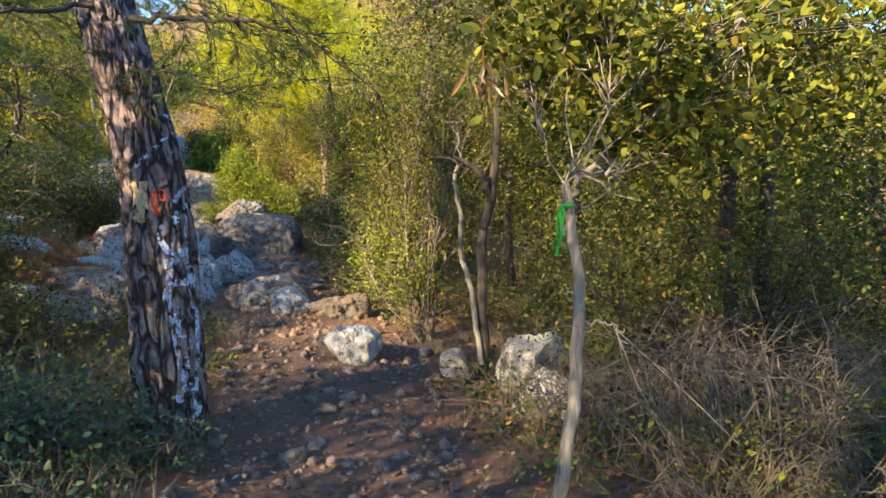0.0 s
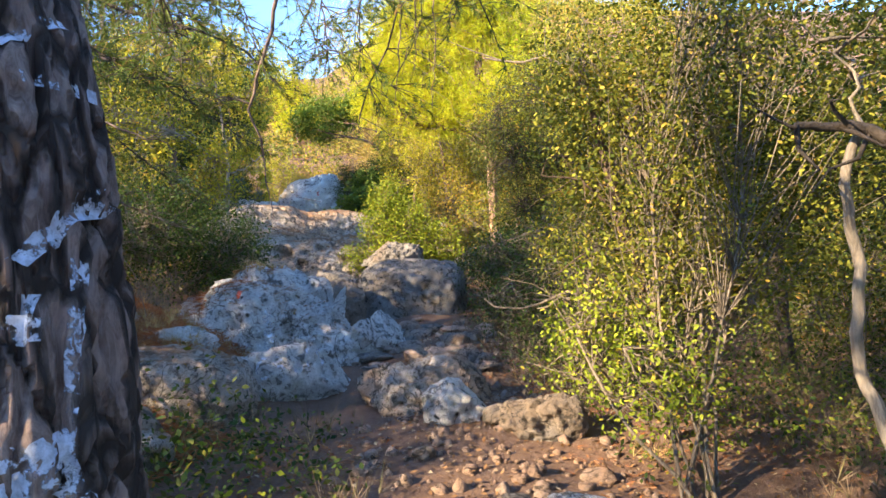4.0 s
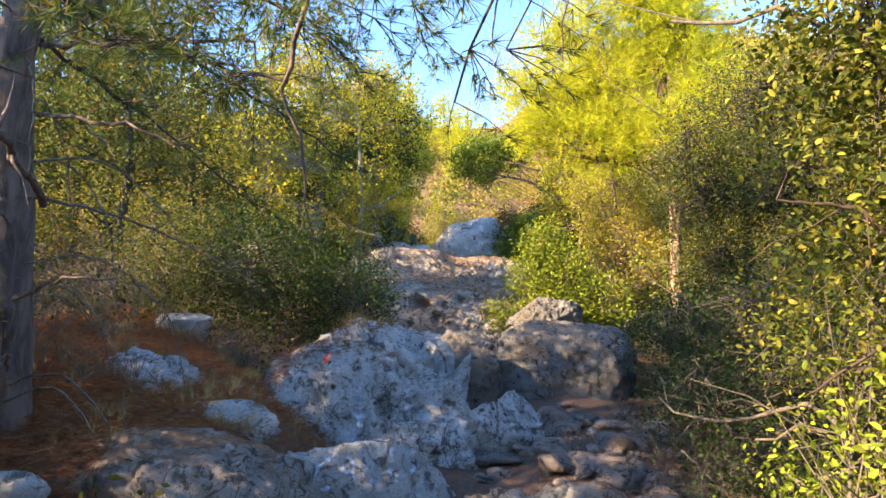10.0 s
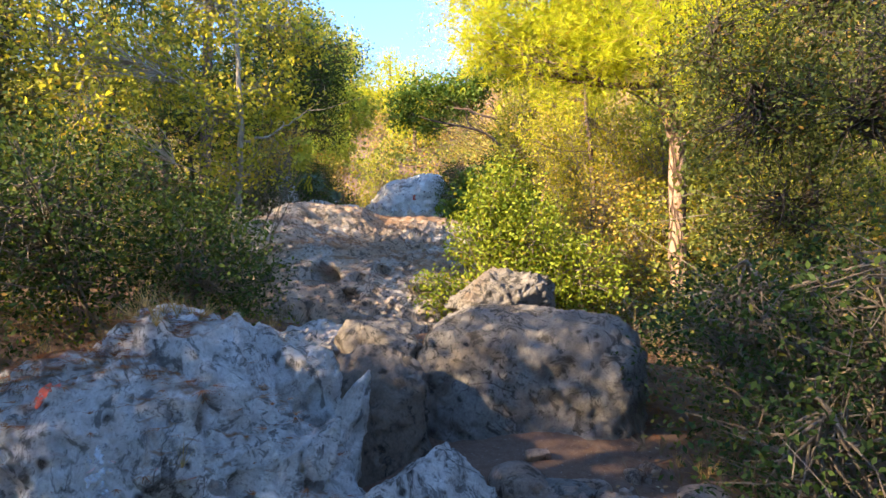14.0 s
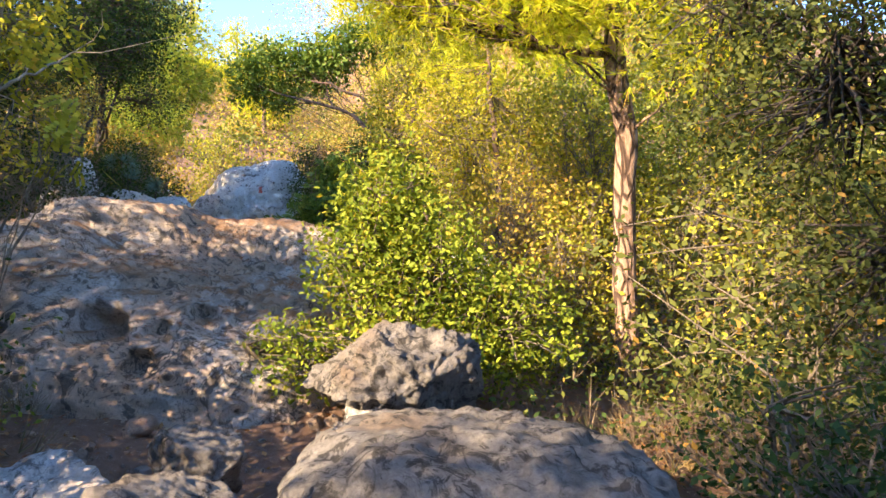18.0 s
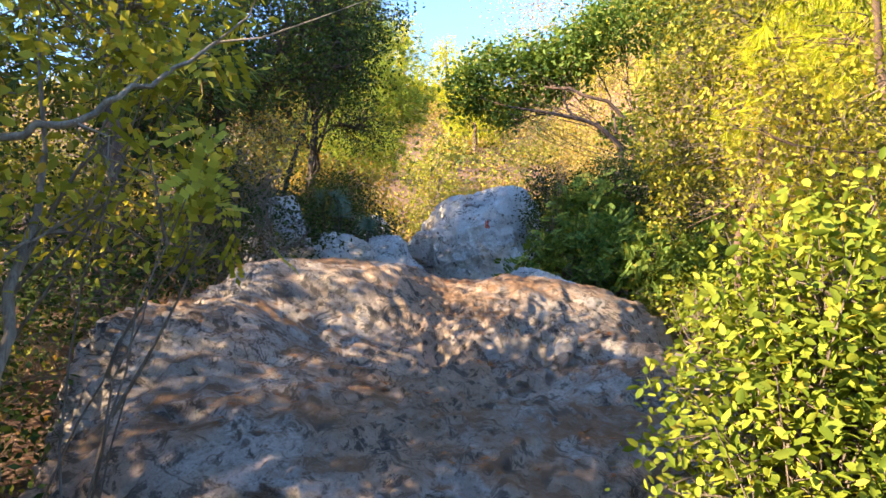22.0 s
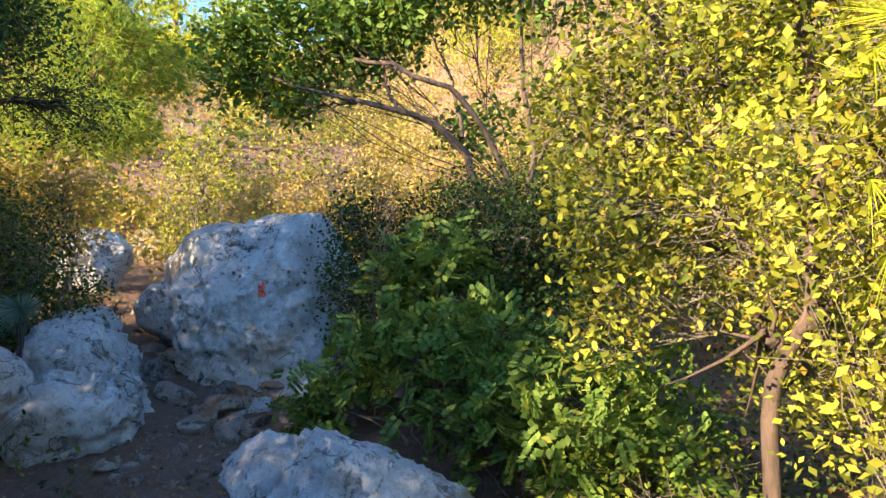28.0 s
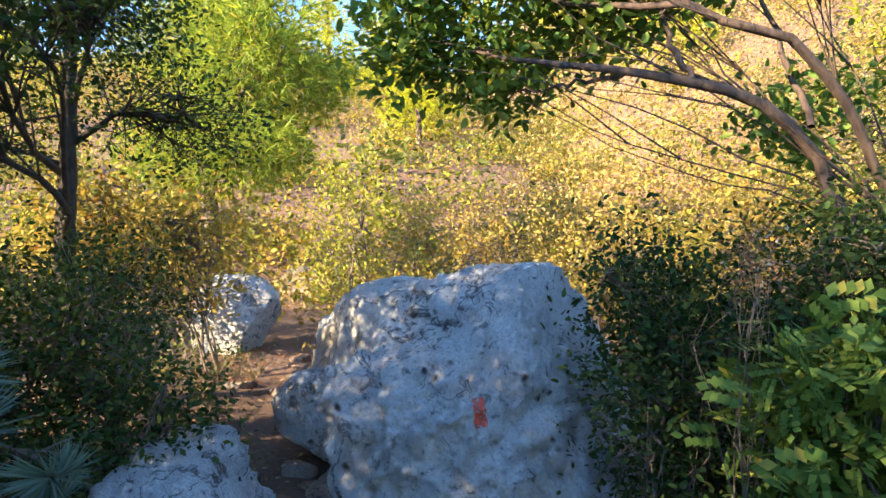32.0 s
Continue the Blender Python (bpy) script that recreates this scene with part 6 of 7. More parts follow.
def scatter(seed, count, u_range, v_range, weights, gap, scale=(0.8, 1.25), keep=None):
    """Copies of the plants above, spread over a strip of the slope (u uphill, v across)."""
    rng = np.random.RandomState(seed)
    placed, tries = [], 0
    weights = np.array(weights, float) / sum(weights)
    while len(placed) < count and tries < count * 40:
        tries += 1
        u, v = rng.uniform(*u_range), rng.uniform(*v_range)
        x, y = (0.9 * v - 0.4 * u) / 0.97, (0.9 * u + 0.4 * v) / 0.97
        if any((x - a) ** 2 + (y - b) ** 2 < gap ** 2 for a, b in placed) or (keep and not keep(x, y)):
            continue
        placed.append((x, y))
        put(rng.choice(7, p=weights), x, y, rng.uniform(*scale), rng.uniform(0, 6.28), rng.uniform(0.9, 1.15))


#        seed n   uphill    across      olive yellow gold dry oak pine hillpine
scatter(1, 17, (-1, 7), (-9, -3.6), (5, 3, 0, 2, 2, 0, 0), 1.2)
scatter(2, 20, (7, 15.5), (-11, -4.8), (6, 2, 0, 0, 4, 0, 0), 1.25, (0.9, 1.35))
scatter(3, 16, (15, 26), (-13, -5.4), (2, 3, 3, 0, 4, 0, 0), 1.5, (0.9, 1.4))
scatter(4, 24, (3.2, 13), (3.6, 10), (4, 2, 0, 1, 4, 0, 0), 1.1)
scatter(5, 26, (14.5, 25), (3.9, 12), (2, 5, 1, 1, 2, 0, 0), 1.2)
scatter(6, 36, (23.5, 34), (-11, 9), (1, 3, 5, 4, 0, 0, 0), 1.2, (0.7, 1.1), lambda x, y: abs(0.9 * x + 0.4 * y + 1.9) > 1.3 or y > 29)
scatter(7, 9, (36, 60), (-22, 16), (0, 0, 0, 0, 1, 0, 8), 3.0, (0.9, 1.3))
scatter(8, 8, (-9, -3), (-8, 8), (2, 1, 0, 1, 5, 2, 0), 2.0)
put(5, -8.9, 14.8, 0.85, 2.0)
# oaks added out of view, to shade the painted pine, ledge and outcrop
put(4, -4.6, 0.3, 1.35, 1.0)
put(4, -6.3, 4.6, 1.2, 3.0)
put(4, -7.0, 5.9, 1.3, 1.2)
# two far oaks added to keep the sun off the tall pale boulder
put(4, -12.8, 14.3, 1.6, 2.2)
put(4, -13.6, 13.0, 1.7, 0.4)
# oaks added to block the sun from the slab
put(4, -8.6, 10.5, 1.05, 4.0)
put(4, -8.9, 11.9, 0.95, 0.7)
for _k, (_x, _y, _s) in enumerate([(-9.6, 9.4, 0.75), (-11.4, 12.2, 0.8), (-12.6, 17.6, 0.95)]):
    put(5, _x, _y, _s, 1.7 * _k)
put(4, -10.2, 14.2, 1.15, 5.0)
for _k, (_x, _y, _s, _n) in enumerate([(-4.4, 23.2, 1.5, 2), (-2.8, 22.0, 1.7, 2), (-5.6, 25.0, 1.6, 2), (-3.6, 25.2, 1.5, 3), (-1.6, 20.2, 1.5, 1), (-6.6, 27.5, 1.5, 2), (-3.0, 28.0, 1.4, 6), (-9.0, 30.0, 1.5, 3), (-0.8, 23.5, 1.3, 4), (-7.6, 25.6, 1.3, 3)]):
    put(_n, _x, _y, _s, 1.1 * _k)
# unseen trees added behind the start, to cast shade on the first metres
put(4, -3.9, -1.7, 1.45, 2.0)
put(4, 0.5, -1.9, 1.4, 0.5)
put(4, 2.4, -1.8, 1.2, 4.0)
put(4, -0.8, -4.6, 1.5, 1.5)
for _k, (_x, _y, _s) in enumerate([(1.9, 3.6, 1.1), (1.1, 4.3, 1.0), (2.3, 3.8, 1.1), (1.4, 2.7, 0.8), (3.0, 3.0, 1.0), (-5.6, 9.3, 0.6), (-6.4, 7.9, 0.8), (-6.0, 9.9, 0.7), (-6.9, 8.9, 0.9), (-4.0, 5.6, 0.8), (-3.2, 5.2, 0.7), (-7.4, 14.35, 0.75), (-7.9, 14.9, 0.8), (-1.6, 10.2, 0.8), (-1.7, 11.8, 0.8), (-1.9, 13.6, 0.8), (-6.0, 19.1, 0.8), (-5.4, 18.6, 0.8), (-1.0, 9.0, 0.7), (-4.2, 16.3, 0.7), (-9.8, 17.2, 0.7)]):
    put(7 + _k % 2, _x, _y, _s, 1.3 * _k, 0.9)
for _k, (_x, _y, _s) in enumerate([(-6.9, 8.0, 0.55), (-6.7, 9.6, 0.6), (-5.4, 6.1, 0.5), (-4.1, 5.3, 0.5), (-7.2, 9.9, 0.8), (-3.4, 4.9, 0.5)]):
    put(0, _x, _y, _s, 2.1 * _k)


def scrub_field(name, label, mat, seed, count, u_range, v_range, radius, height, lift, per, size, keep=None):
    """Far scrub or treetops that nobody could count: many clumps of leaves in one mesh."""
    rng = np.random.RandomState(seed)
    u, v = rng.uniform(*u_range, count), rng.uniform(*v_range, count)
    x, y = (0.9 * v - 0.4 * u) / 0.97, (0.9 * u + 0.4 * v) / 0.97
    r, h = rng.uniform(*radius, count), rng.uniform(*height, count)
    z = ground_at(x, y, False) + rng.uniform(*lift, count)
    d = rng.normal(0, 1, (count, per, 3))
    d /= np.linalg.norm(d, axis=2)[:, :, None]
    d[:, :, 2] = np.abs(d[:, :, 2]) if lift[1] < 0.5 else d[:, :, 2]
    rad = rng.uniform(0.5, 1.08, (count, per, 1)) * (1 + 0.25 * rng.normal(0, 1, (count, per // 10, 1)).repeat(10, 1)[:, :per])
    pos = np.stack([x, y, z], 1)[:, None] + d * rad * np.stack([r, r, h], 1)[:, None]
    vv, ff = leaves(rng, pos.reshape(-1, 3), size, RHOMB, 0.4)
    tagged(new(name, raw_mesh(name, vv, ff, mat)), label, "bushes", kind="stuff")


scrub_field("hillside_scrub", "yellow-green sunlit scrub covering the hillside", LEAF_YELLOW, 61, 560, (27, 70), (-32, 26), (0.7, 1.6), (0.7, 1.7), (0, 0.1), 200, 0.13)
scrub_field("hillside_scrub", "golden dry scrub covering the hillside", LEAF_GOLD, 62, 540, (26, 62), (-30, 24), (0.6, 1.3), (0.6, 1.3), (0, 0.1), 170, 0.12)
scrub_field("hillside_scrub", "pale dry brush covering the hillside", BRUSH_PALE, 68, 360, (26, 60), (-26, 24), (0.5, 1.1), (0.5, 1.1), (0, 0.1), 170, 0.10)
scrub_field("hillside_scrub", "olive-green bushes scattered on the hillside", LEAF_OLIVE, 63, 200, (28, 75), (-34, 28), (0.8, 1.8), (0.8, 2.0), (0, 0.1), 90, 0.24)
scrub_field("hillside_scrub", "yellow-green scrub on the hill's shoulder", LEAF_YELLOW, 81, 150, (27, 47), (3, 17), (0.6, 1.2), (0.6, 1.3), (0, 0.1), 190, 0.10)
scrub_field("hillside_scrub", "golden scrub on the hill's shoulder", LEAF_GOLD, 82, 110, (27, 47), (3, 17), (0.6, 1.1), (0.6, 1.2), (0, 0.1), 180, 0.10)
scrub_field("hillside_scrub", "green bushes on the hill's shoulder", LEAF_OLIVE, 83, 45, (28, 46), (2, 16), (0.6, 1.2), (0.7, 1.3), (0, 0.1), 180, 0.10)
scrub_field("tall_dry_brush", "tall golden dry brush on the slope behind the trees", LEAF_GOLD, 69, 150, (25, 33), (1.6, 10.5), (0.6, 1.2), (0.6, 1.2), (0.4, 7.8), 210, 0.06)
scrub_field("tall_dry_brush", "tall pale leafless brush on the slope behind the trees", BRUSH_PALE, 70, 190, (25, 33), (1.2, 10.5), (0.6, 1.2), (0.6, 1.2), (0.4, 8.2), 210, 0.055)
scrub_field("woodland", "green woodland behind the nearer trees", LEAF_OLIVE, 64, 210, (-4, 27), (-26, -10), (1.0, 2.0), (1.0, 1.8), (0.2, 3.0), 120, 0.20)
scrub_field("woodland", "yellow-green woodland behind the nearer trees", LEAF_YELLOW, 65, 130, (-4, 27), (-24, -10), (1.0, 1.8), (0.9, 1.6), (0.3, 2.8), 120, 0.19)
scrub_field("woodland", "olive woodland on the valley side", LEAF_OLIVE, 66, 170, (0, 27), (8, 20), (1.0, 1.9), (1.0, 1.8), (0.2, 3.5), 120, 0.19)
scrub_field("woodland", "sunlit yellow woodland on the valley side", LEAF_YELLOW, 67, 110, (8, 27), (7.5, 18), (1.0, 1.8), (0.9, 1.6), (0.2, 3.2), 120, 0.18)

# ---------------------------------------------------------------- undergrowth, litter and stones
TRAIL = np.array([(0.1, -2), (-0.25, 0), (-0.5, 2), (-0.7, 4), (-1.0, 6), (-1.6, 7.6), (-2.3, 9.2), (-2.75, 10.4), (-3.6, 11.6), (-4.6, 12.6), (-5.4, 13.6), (-5.8, 15.5), (-6.6, 17.6), (-7.9, 19.0), (-8.9, 20.4), (-10.6, 22.5), (-13, 26)])


def trail_distance(x, y):
    p = np.stack([x, y], 1)
    best = np.full(len(p), 99.0)
    for a, b in zip(TRAIL[:-1], TRAIL[1:]):
        t = np.clip(((p - a) @ (b - a)) / ((b - a) @ (b - a)), 0, 1)
        best = np.minimum(best, np.linalg.norm(p - a - t[:, None] * (b - a), axis=1))
    return best


ROCKY = [(-4.0, 9.3, 1.35), (-3.6, 11.3, 1.1), (-6.4, 15.4, 2.1), (-8.1, 20.0, 0.9), (-3.3, 8.3, 0.95), (-8.7, 18.7, 0.5), (-6.7, 18.5, 0.7), (-3.8, 13.0, 0.6)]


def off_rocks(x, y):
    ok = np.ones(len(x), bool)
    for a, b, r in ROCKY:
        ok &= (x - a) ** 2 + (y - b) ** 2 > r * r
    return ok


def undergrowth(name, label, mat, shape, size, seed, tufts, per, height, spread, near, far, box=(-12, 5, 0.6, 24), up=0.5, upright=False, clump=0.0, z0=0.02, group_noise=1.1):
    rng = np.random.RandomState(seed)
    x, y = rng.uniform(box[0], box[1], tufts * 6), rng.uniform(box[2], box[3], tufts * 6)
    d = trail_distance(x, y)
    ok = (d > near) & (d < far) & off_rocks(x, y)
    ok &= fbm(np.stack([x, y, 0 * x], 1), group_noise, 2, seed) > clump
    x, y, d = x[ok][:tufts], y[ok][:tufts], d[ok][:tufts]
    h = height * np.clip((d - near) / 0.9 + 0.25, 0.25, 1) * rng.uniform(0.3, 1.0, len(x))
    base = np.stack([x, y, ground_at(x, y) + z0], 1)
    pos = np.repeat(base, per, 0) + rng.normal(0, spread, (len(x) * per, 3)) * (1, 1, 0.0)
    pos[:, 2] += np.repeat(h, per) * rng.uniform(0, 1, len(pos))
    out = np.tile((0, 0, 1.3), (len(pos), 1)) if upright else None
    v, f = leaves(rng, pos, size, shape, up, out)
    tagged(new(name, raw_mesh(name, v, f, mat)), label, "undergrowth", kind="stuff")


BANK = [(-5.1, 8.2, 1.3), (-4.2, 7.0, 1.0), (-5.9, 7.0, 0.9)]
ROCKY += BANK
undergrowth("undergrowth", "dark green low leafy undergrowth", LEAF_DARK, RHOMB, 0.045, 71, 2600, 14, 0.6, 0.10, 0.95, 5.5, clump=0.0)
undergrowth("undergrowth", "olive-green low leafy undergrowth", LEAF_OLIVE, RHOMB, 0.045, 72, 3000, 14, 0.75, 0.11, 0.95, 6.0, clump=-0.1)
undergrowth("undergrowth", "yellow-green sunlit low undergrowth", LEAF_BRIGHT, RHOMB, 0.04, 73, 1300, 12, 0.5, 0.09, 0.9, 4.5, clump=0.1)
del ROCKY[-len(BANK):]
undergrowth("needle_litter", "rust-brown pine needle litter on the bank", LEAF_RUST, GRASS, 0.10, 78, 15000, 1, 0.01, 0.05, 0.9, 5.0, box=(-7.2, -3.2, 5.8, 10.2), up=3.0, clump=-0.6, z0=0.012)
_rocky, ROCKY[:] = ROCKY[:], []
undergrowth("needle_litter", "thick rust-red pine needles between the rocks of the bank", LEAF_RUST, GRASS, 0.085, 79, 16000, 1, 0.012, 0.06, 0.75, 5.0, box=(-6.2, -3.6, 7.0, 9.7), up=3.0, clump=-0.8, z0=0.012)
undergrowth("dry_grass", "dry straw and rust grass tufts on the bank", GRASS_DRY, GRASS, 0.13, 80, 70, 4, 0.08, 0.06, 0.9, 5.0, box=(-6.4, -3.9, 7.3, 10.4), upright=True, clump=0.0)
ROCKY[:] = _rocky
undergrowth("dry_undergrowth", "grey-brown dead twigs and brush", BRUSH_DRY, GRASS, 0.22, 74, 1700, 3, 0.35, 0.12, 0.85, 5.0, upright=True, clump=-0.05)
undergrowth("dry_grass", "dry straw-coloured grass tufts", GRASS_DRY, GRASS, 0.16, 75, 420, 3, 0.12, 0.06, 0.75, 3.2, upright=True, clump=0.12)
undergrowth("leaf_litter", "brown fallen leaves on the soil", LEAF_DRY, RHOMB, 0.04, 76, 15000, 1, 0.01, 0.05, 0.0, 2.6, up=2.0, clump=-0.6, z0=0.012)
undergrowth("needle_litter", "rust-brown pine needle litter", LEAF_RUST, GRASS, 0.09, 77, 6000, 1, 0.01, 0.05, 0.5, 3.5, up=3.0, clump=-0.1, z0=0.01)


def stones():
    rng = np.random.RandomState(5)
    meshes = []
    for k in range(7):
        v, f = rock_geo((0.5, 0.42, 0.3), 90 + k, 3, cuts=10, rough=0.12, pits=0.0, cracks=0.0)
        meshes.append(raw_mesh("stone", v, f, (ROCK_BROWN, ROCK_GREY_SHADED, ROCK_SLAB)[k % 3], True))
    n = 0
    while n < 120:
        x, y = rng.uniform(-9, 1.2), rng.uniform(1.0, 21)
        d = trail_distance(np.array([x]), np.array([y]))[0]
        if d > 1.0 or not off_rocks(np.array([x]), np.array([y]))[0]:
            continue
        s = 0.05 + 0.20 * rng.rand() ** 3
        ob = new("stone", meshes[rng.randint(7)])
        ob.location, ob.scale = (x, y, gz(x, y) + 0.08 * s), (s, s, s * rng.uniform(0.7, 1.1))
        ob.rotation_euler = (rng.uniform(-0.3, 0.3), rng.uniform(-0.3, 0.3), rng.uniform(0, 6.28))
        tagged(ob, "small limestone stone on the path", "stone", "loose stones on the path")
        n += 1
    for k in range(70):
        a = rng.rand()
        x, y = -7.6 - 3.4 * a + rng.normal(0, 0.28), 18.7 + 4.0 * a + rng.normal(0, 0.3)
        s = 0.12 + 0.3 * rng.rand() ** 2
        ob = new("stone", meshes[rng.randint(7)])
        ob.location, ob.scale = (x, y, gz(x, y) + 0.05 * s), (s * 1.3, s, s * rng.uniform(0.6, 1.0))
        ob.rotation_euler = (rng.uniform(-0.3, 0.3), rng.uniform(-0.3, 0.3), rng.uniform(0, 6.28))
        tagged(ob, "rough limestone rubble stone on the upper trail", "stone", "loose stones on the path")
    for k in range(60):
        x, y = rng.uniform(-3.3, -1.9), rng.uniform(9.3, 11.2)
        s = 0.10 + 0.28 * rng.rand() ** 2
        ob = new("stone", meshes[(0, 0, 3, 3, 6, 1)[k % 6]])
        ob.location, ob.scale = (x, y, gz(x, y) + 0.05 * s), (s * 1.2, s, s * rng.uniform(0.6, 1.0))
        ob.rotation_euler = (rng.uniform(-0.3, 0.3), rng.uniform(-0.3, 0.3), rng.uniform(0, 6.28))
        tagged(ob, "reddish limestone rubble stone between the boulders", "stone", "loose stones on the path")
    v0, f0 = ico(1)
    m = 3600
    x, y = rng.uniform(-9, 1.2, m * 5), rng.uniform(0.8, 21, m * 5)
    ok = (trail_distance(x, y) < 0.85) & off_rocks(x, y)
    x, y = x[ok][:m], y[ok][:m]
    p = np.stack([x, y, ground_at(x, y) + 0.005], 1)
    s = 0.012 + 0.045 * rng.rand(len(x)) ** 3
    V = p[:, None] + v0[None] * s[:, None, None] * rng.uniform(0.6, 1.3, (len(x), len(v0), 1))
    F = (np.arange(len(x)) * len(v0))[:, None, None] + f0[None]
    tagged(new("gravel", raw_mesh("gravel", V.reshape(-1, 3), F.reshape(-1, 3), ROCK_BROWN)), "fine limestone gravel on the path", "gravel", kind="stuff")


stones()

# ---------------------------------------------------------------- paint marks
from mathutils.bvhtree import BVHTree


def painted(name, owner, label, centre, toward, right, strokes, width, mat, lift=0.005, seed=0):
    """Brushed strokes laid on a surface: lines in a plane at centre (x right, y up), cast along toward onto the owner's mesh."""
    me = owner.data
    tree = BVHTree.FromPolygons([owner.matrix_world @ v.co for v in me.vertices], [p.vertices[:] for p in me.polygons])
    c, tw, rt = Vector(centre), Vector(toward).normalized(), Vector(right).normalized()
    upv = rt.cross(tw).normalized()
    if upv.z < 0:
        upv = -upv
    inv = owner.matrix_world.inverted()
    rng = np.random.RandomState(seed)
    V, F = [], []
    for line in strokes:
        P2 = np.array(line, float)
        seg = np.concatenate([[0], np.cumsum(np.linalg.norm(np.diff(P2, axis=0), axis=1))])
        n = max(4, int(seg[-1] / 0.012))
        t = np.linspace(0, seg[-1], n)
        xy = np.stack([np.interp(t, seg, P2[:, 0]), np.interp(t, seg, P2[:, 1])], 1)
        tan = np.gradient(xy, axis=0)
        tan /= np.linalg.norm(tan, axis=1)[:, None] + 1e-9
        nor = np.stack([-tan[:, 1], tan[:, 0]], 1)
        cols = 5
        grid = np.full((n, cols), -1)
        for a in range(n):
            w = width * (0.8 + 0.35 * rng.rand())
            for b in range(cols):
                q = xy[a] + nor[a] * w * (b / (cols - 1) - 0.5)
                hit, nrm, _, _ = tree.ray_cast(c + rt * q[0] + upv * q[1] - tw * 0.6, tw)
                if hit is not None:
                    grid[a, b] = len(V)
                    V.append((inv @ (hit - tw * lift))[:])
        for a in range(n - 1):
            for b in range(cols - 1):
                quad = (grid[a, b], grid[a + 1, b], grid[a + 1, b + 1], grid[a, b + 1])
                if min(quad) >= 0 and max((Vector(V[i]) - Vector(V[j])).length for i in quad for j in quad) < 0.14:
                    F.append(quad)
    if not F:
        return
    return part(name, raw_mesh(name, np.array(V), np.array(F), mat), owner, label)


def letter(ch, x, y, w, h, lean=0.0):
    shapes = {
        "C": [[(0.95, 0.95), (0.5, 1.0), (0.1, 0.75), (0.05, 0.4), (0.3, 0.05), (0.7, 0.0), (1.0, 0.1)]],
        "A": [[(0.0, 0.0), (0.15, 0.6), (0.35, 0.97), (0.7, 0.98), (0.9, 0.6), (1.0, 0.0)], [(0.1, 0.4), (0.92, 0.42)]],
        "L": [[(0.1, 1.0), (0.05, 0.05), (0.8, 0.0)]],
        "I": [[(0.5, 1.0), (0.5, 0.0)]],
        "S": [[(0.9, 0.95), (0.4, 1.0), (0.1, 0.75), (0.5, 0.52), (0.9, 0.3), (0.6, 0.02), (0.1, 0.05)]],
    }
    return [[(x + w * a + lean * b, y + h * b) for a, b in s] for s in shapes[ch]]


bpy.context.view_layer.update()


def on_rock(name, label, owner, mat, shape, size, seed, count, middle, reach, steep=0.72, clump=0.0, upright=False, per=1):
    """Litter or grass lying on the upper faces of a rock around a place."""
    rng = np.random.RandomState(seed)
    tree = BVHTree.FromPolygons([owner.matrix_world @ v.co for v in owner.data.vertices], [p.vertices[:] for p in owner.data.polygons])
    x, y = rng.normal(middle[0], reach[0], count), rng.normal(middle[1], reach[1], count)
    ok = fbm(np.stack([x, y, 0 * x], 1), 2.4, 2, seed) > clump
    pos = []
    for a, b in zip(x[ok], y[ok]):
        hit, nrm, _, _ = tree.ray_cast(Vector((a, b, 9)), Vector((0, 0, -1)))
        if hit is not None and nrm.z > steep:
            pos += [(hit.x + rng.normal(0, 0.02), hit.y + rng.normal(0, 0.02), hit.z + 0.004)] * per
    pos = np.array(pos)
    v, f = leaves(rng, pos, size, shape, 0.5 if upright else 4.0, np.tile((0, 0, 1.3), (len(pos), 1)) if upright else None)
    tagged(new(name, raw_mesh(name, v, f, mat)), label, "undergrowth", kind="stuff")


FLAT_NEEDLES = (NEEDLES[0] * (1, 1, 0.12), NEEDLES[1])
on_rock("needle_litter", "rust-brown pine needles on the outcrop", ROCK_A, LEAF_RUST, FLAT_NEEDLES, 0.09, 1, 5200, (-4.9, 9.7), (0.55, 0.4), 0.6, -0.15)
on_rock("needle_litter", "rust-brown pine needles on the slab", SLAB, LEAF_RUST, FLAT_NEEDLES, 0.08, 2, 3600, (-6.0, 15.6), (0.6, 1.1), 0.8, 0.12)
on_rock("dry_grass", "dry straw grass tufts in the outcrop's cracks", ROCK_A, GRASS_DRY, GRASS, 0.13, 3, 70, (-4.15, 9.95), (0.35, 0.2), 0.3, -0.1, True, 2)
# trunk: trail blaze and a column of letters, facing the walker
TRUNK_C, TRUNK_D, TRUNK_R = (-1.60, 3.93, 1.37), (-0.30, 0.95, 0.0), (0.95, 0.30, 0)
_marks = [[(-0.17, 0.56), (-0.05, 0.68), (0.05, 0.80), (0.06, 0.87), (-0.03, 0.89)]]
painted("painted_arrow", PINE_TRUNK, "pale blue-white brushed arrow stroke", TRUNK_C, TRUNK_D, TRUNK_R, _marks, 0.022, PAINT_WHITE, seed=1)
painted("painted_letter", PINE_TRUNK, "pale blue-white brushed strokes", TRUNK_C, TRUNK_D, TRUNK_R, [[(0.02, 0.66), (0.1, 0.67)], [(0.17, 0.68), (0.13, 0.52), (0.03, 0.35)], [(0.14, 0.62), (0.12, 0.42)]], 0.028, PAINT_WHITE, seed=2)
painted("painted_letter", PINE_TRUNK, "white painted letter C", TRUNK_C, TRUNK_D, TRUNK_R, letter("C", -0.06, 0.05, 0.15, 0.2), 0.038, PAINT_WHITE, seed=3)
painted("painted_letter", PINE_TRUNK, "white painted letter A", TRUNK_C, TRUNK_D, TRUNK_R, letter("A", -0.04, -0.22, 0.16, 0.24), 0.04, PAINT_WHITE, seed=4)
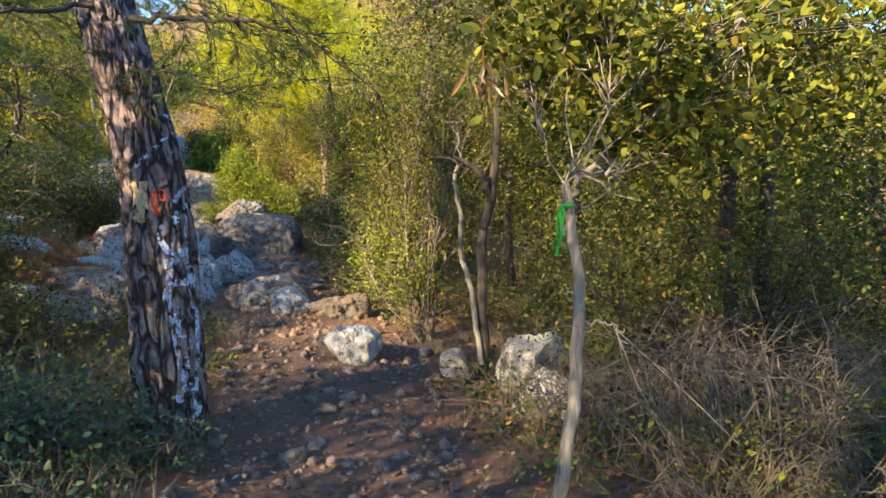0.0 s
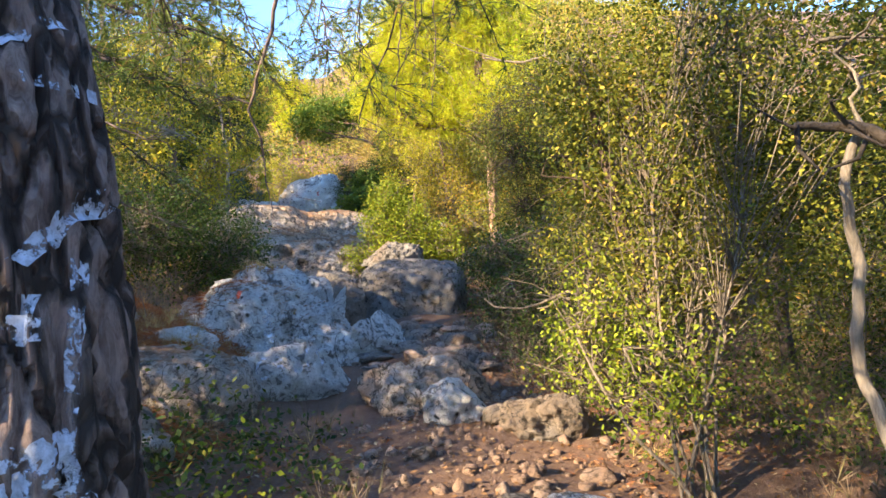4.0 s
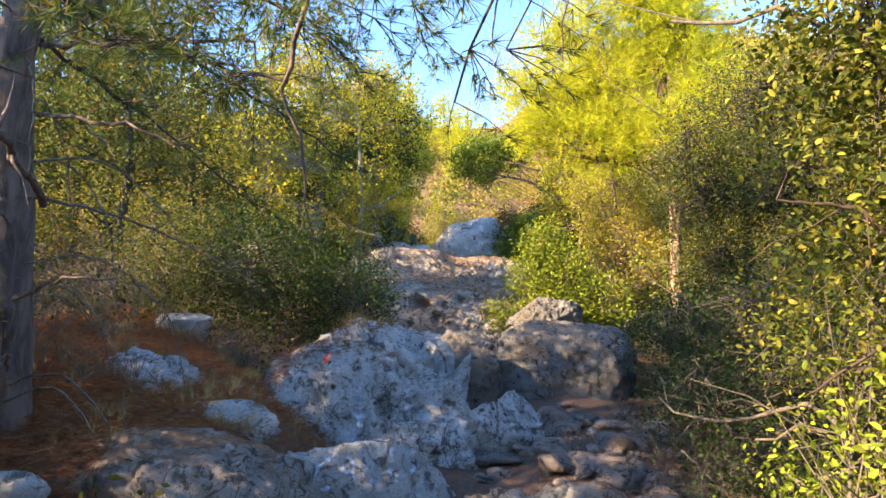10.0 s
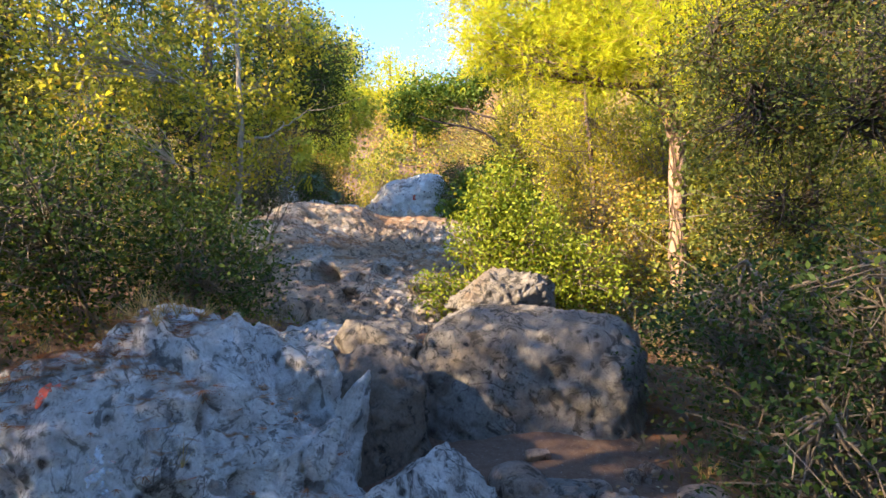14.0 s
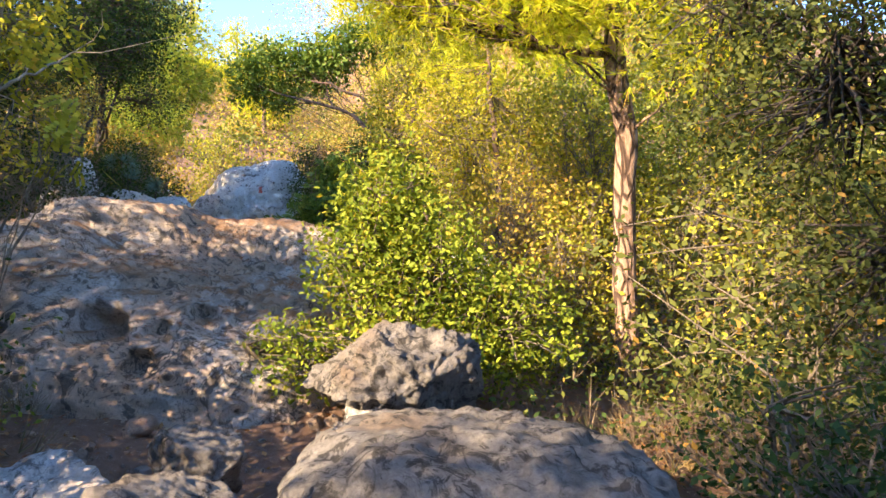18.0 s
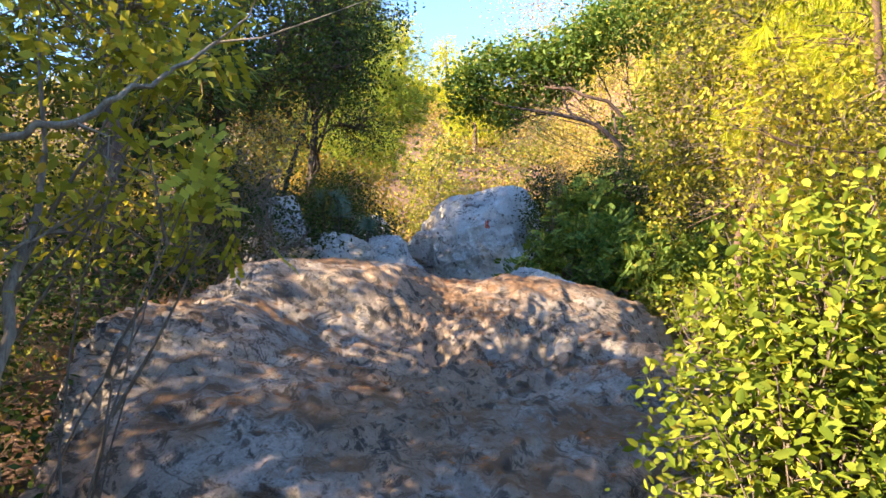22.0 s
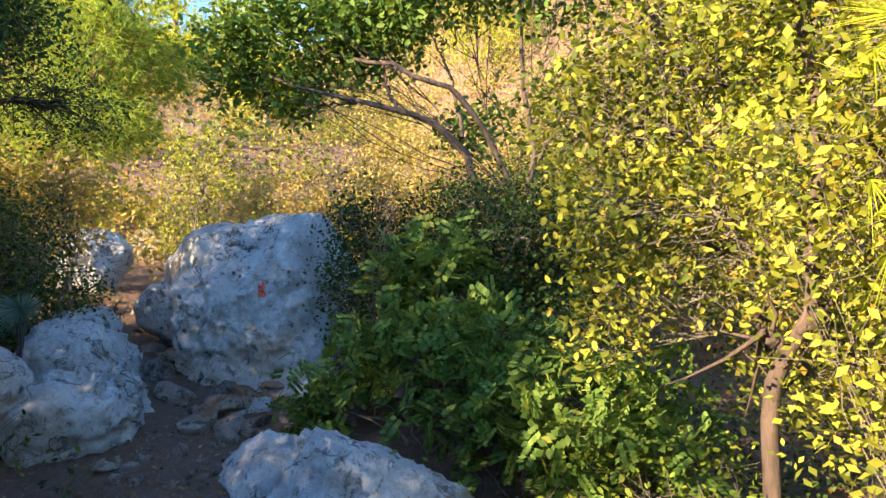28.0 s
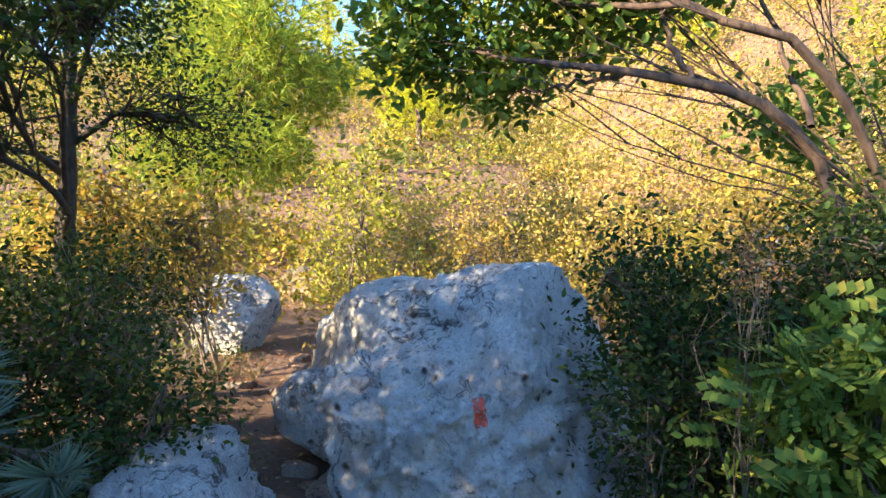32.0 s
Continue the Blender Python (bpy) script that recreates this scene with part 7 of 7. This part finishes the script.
painted("painted_letter", PINE_TRUNK, "white painted letter L", TRUNK_C, TRUNK_D, TRUNK_R, letter("L", 0.0, -0.46, 0.12, 0.2), 0.044, PAINT_WHITE, seed=5)
painted("painted_letter", PINE_TRUNK, "white painted letter I", TRUNK_C, TRUNK_D, TRUNK_R, letter("I", 0.0, -0.68, 0.08, 0.17), 0.046, PAINT_WHITE, seed=6)
painted("painted_letter", PINE_TRUNK, "white painted letter S", TRUNK_C, TRUNK_D, TRUNK_R, letter("S", -0.02, -0.94, 0.13, 0.2), 0.042, PAINT_WHITE, seed=7)
painted("paint_smear", PINE_TRUNK, "thin smeared pale paint runs", TRUNK_C, TRUNK_D, TRUNK_R, [[(0.09, 0.36), (0.08, 0.0), (0.10, -0.3)], [(-0.03, 0.02), (-0.02, -0.35), (0.02, -0.7)], [(0.12, -0.1), (0.11, -0.5), (0.08, -0.85)], [(0.04, 0.3), (0.03, 0.22)]], 0.022, PAINT_WHITE, 0.003, seed=10)
painted("trail_blaze", PINE_TRUNK, "faded yellow trail blaze patch", TRUNK_C, TRUNK_D, TRUNK_R, [[(-0.15, 0.48), (-0.15, 0.24)]], 0.085, PAINT_YELLOW, seed=8)
painted("trail_blaze", PINE_TRUNK, "bright red trail blaze patch", TRUNK_C, TRUNK_D, TRUNK_R, [[(-0.075, 0.42), (-0.065, 0.27)], [(-0.03, 0.43), (-0.025, 0.36)]], 0.045, PAINT_RED, seed=9)
# letters on the ledge, and red marks on boulders
LEDGE_C, LEDGE_D, LEDGE_R = (-3.37, 8.45, 0.97), (-0.66, 0.66, -0.36), (0.70, 0.71, 0.0)
for k, ch in enumerate("CALIS"):
    painted("painted_letter", CALIS, "white painted letter " + ch, LEDGE_C, LEDGE_D, LEDGE_R, letter(ch, -0.34 + 0.135 * k, -0.1 + 0.015 * k, 0.1, 0.17, 0.02), 0.022, PAINT_WHITE, seed=20 + k)
painted("trail_mark", ROCK_A, "orange-red paint dot", (-4.24, 9.12, 1.64), (-0.45, 0.8, -0.4), (0.88, 0.47, 0), [[(-0.03, -0.04), (0.0, 0.02), (0.04, 0.05)]], 0.05, PAINT_RED, seed=30)
painted("paint_stain", ROCK_A, "pale blue paint stain", (-3.75, 9.3, 1.2), (-0.45, 0.85, -0.2), (0.88, 0.47, 0), [[(-0.28, 0.25), (-0.25, 0.0), (-0.28, -0.3)]], 0.1, PAINT_PALE, seed=31)
painted("paint_scrawl", ROCK_A, "thin faded red paint scrawl", (-3.75, 9.3, 1.3), (-0.45, 0.85, -0.2), (0.88, 0.47, 0), [[(-0.4, 0.0), (-0.25, 0.1), (-0.1, 0.06), (0.1, 0.12)]], 0.008, PAINT_FAINT, seed=32)
painted("trail_mark", FAR_ROCK, "red painted trail mark", (-7.9, 19.53, 4.01), (-0.4, 0.9, -0.1), (0.9, 0.4, 0), [[(-0.01, 0.06), (0.0, -0.06)]], 0.055, PAINT_RED, seed=33)

# green ribbon on the sapling
_p = np.array([(0.02 * math.cos(a) + 0.425, 0.02 * math.sin(a) + 2.29, 1.545) for a in np.linspace(0, 2 * np.pi, 14)])
_v, _f = tube(_p, (0.008, 0.008), 6)
_rib = tagged(new("ribbon", raw_mesh("ribbon", _v, _f, RIBBON, True)), "green plastic ribbon tied round a sapling", "ribbon")
for dx, w, ln in ((-0.02, 0.006, 0.17), (-0.04, 0.005, 0.14), (0.0, 0.005, 0.10)):
    _t = np.array([(0.405 + dx * s, 2.265, 1.545 - ln * s) for s in np.linspace(0, 1, 9)])
    _t[:, 0] += 0.006 * np.sin(np.linspace(0, 7, 9) + dx * 90)
    _v = np.concatenate([_t + (-w, 0, 0), _t + (w, 0.006, 0)])
    part("tail", raw_mesh("tail", _v, np.array([(i, i + 1, i + 10, i + 9) for i in range(8)]), RIBBON, True), _rib)

# fallen reddish log and a dry flower head in the bushes near the end
_v, _f = tube(curve_points([(-6.62, 18.85, 3.3), (-6.47, 19.12, 3.62), (-6.32, 19.4, 3.9), (-6.25, 19.55, 4.02)], 18) - np.array((-6.72, 18.88, 3.1)), (0.06, 0.055, 0.045), 12, 0.15)
_log = tagged(new("fallen_branch", raw_mesh("fallen_branch", _v, _f, BARK_BROWN, True)), "reddish broken branch lying in the bushes", "branch")
_log.location = (-6.72, 18.88, 3.1)
plant("dry_stalk", "dry rust-brown flower head on a thin stalk", "plant", (-7.0, 19.2), [(-6.82, 19.38, 4.62, 0.10, 0.10, 0.13)], LEAF_DRY, RHOMB, 0.02, 40, 9, 0.03, TWIG, None, (0.006, 0.004), 1, 0.5, 0.002, seed=60)
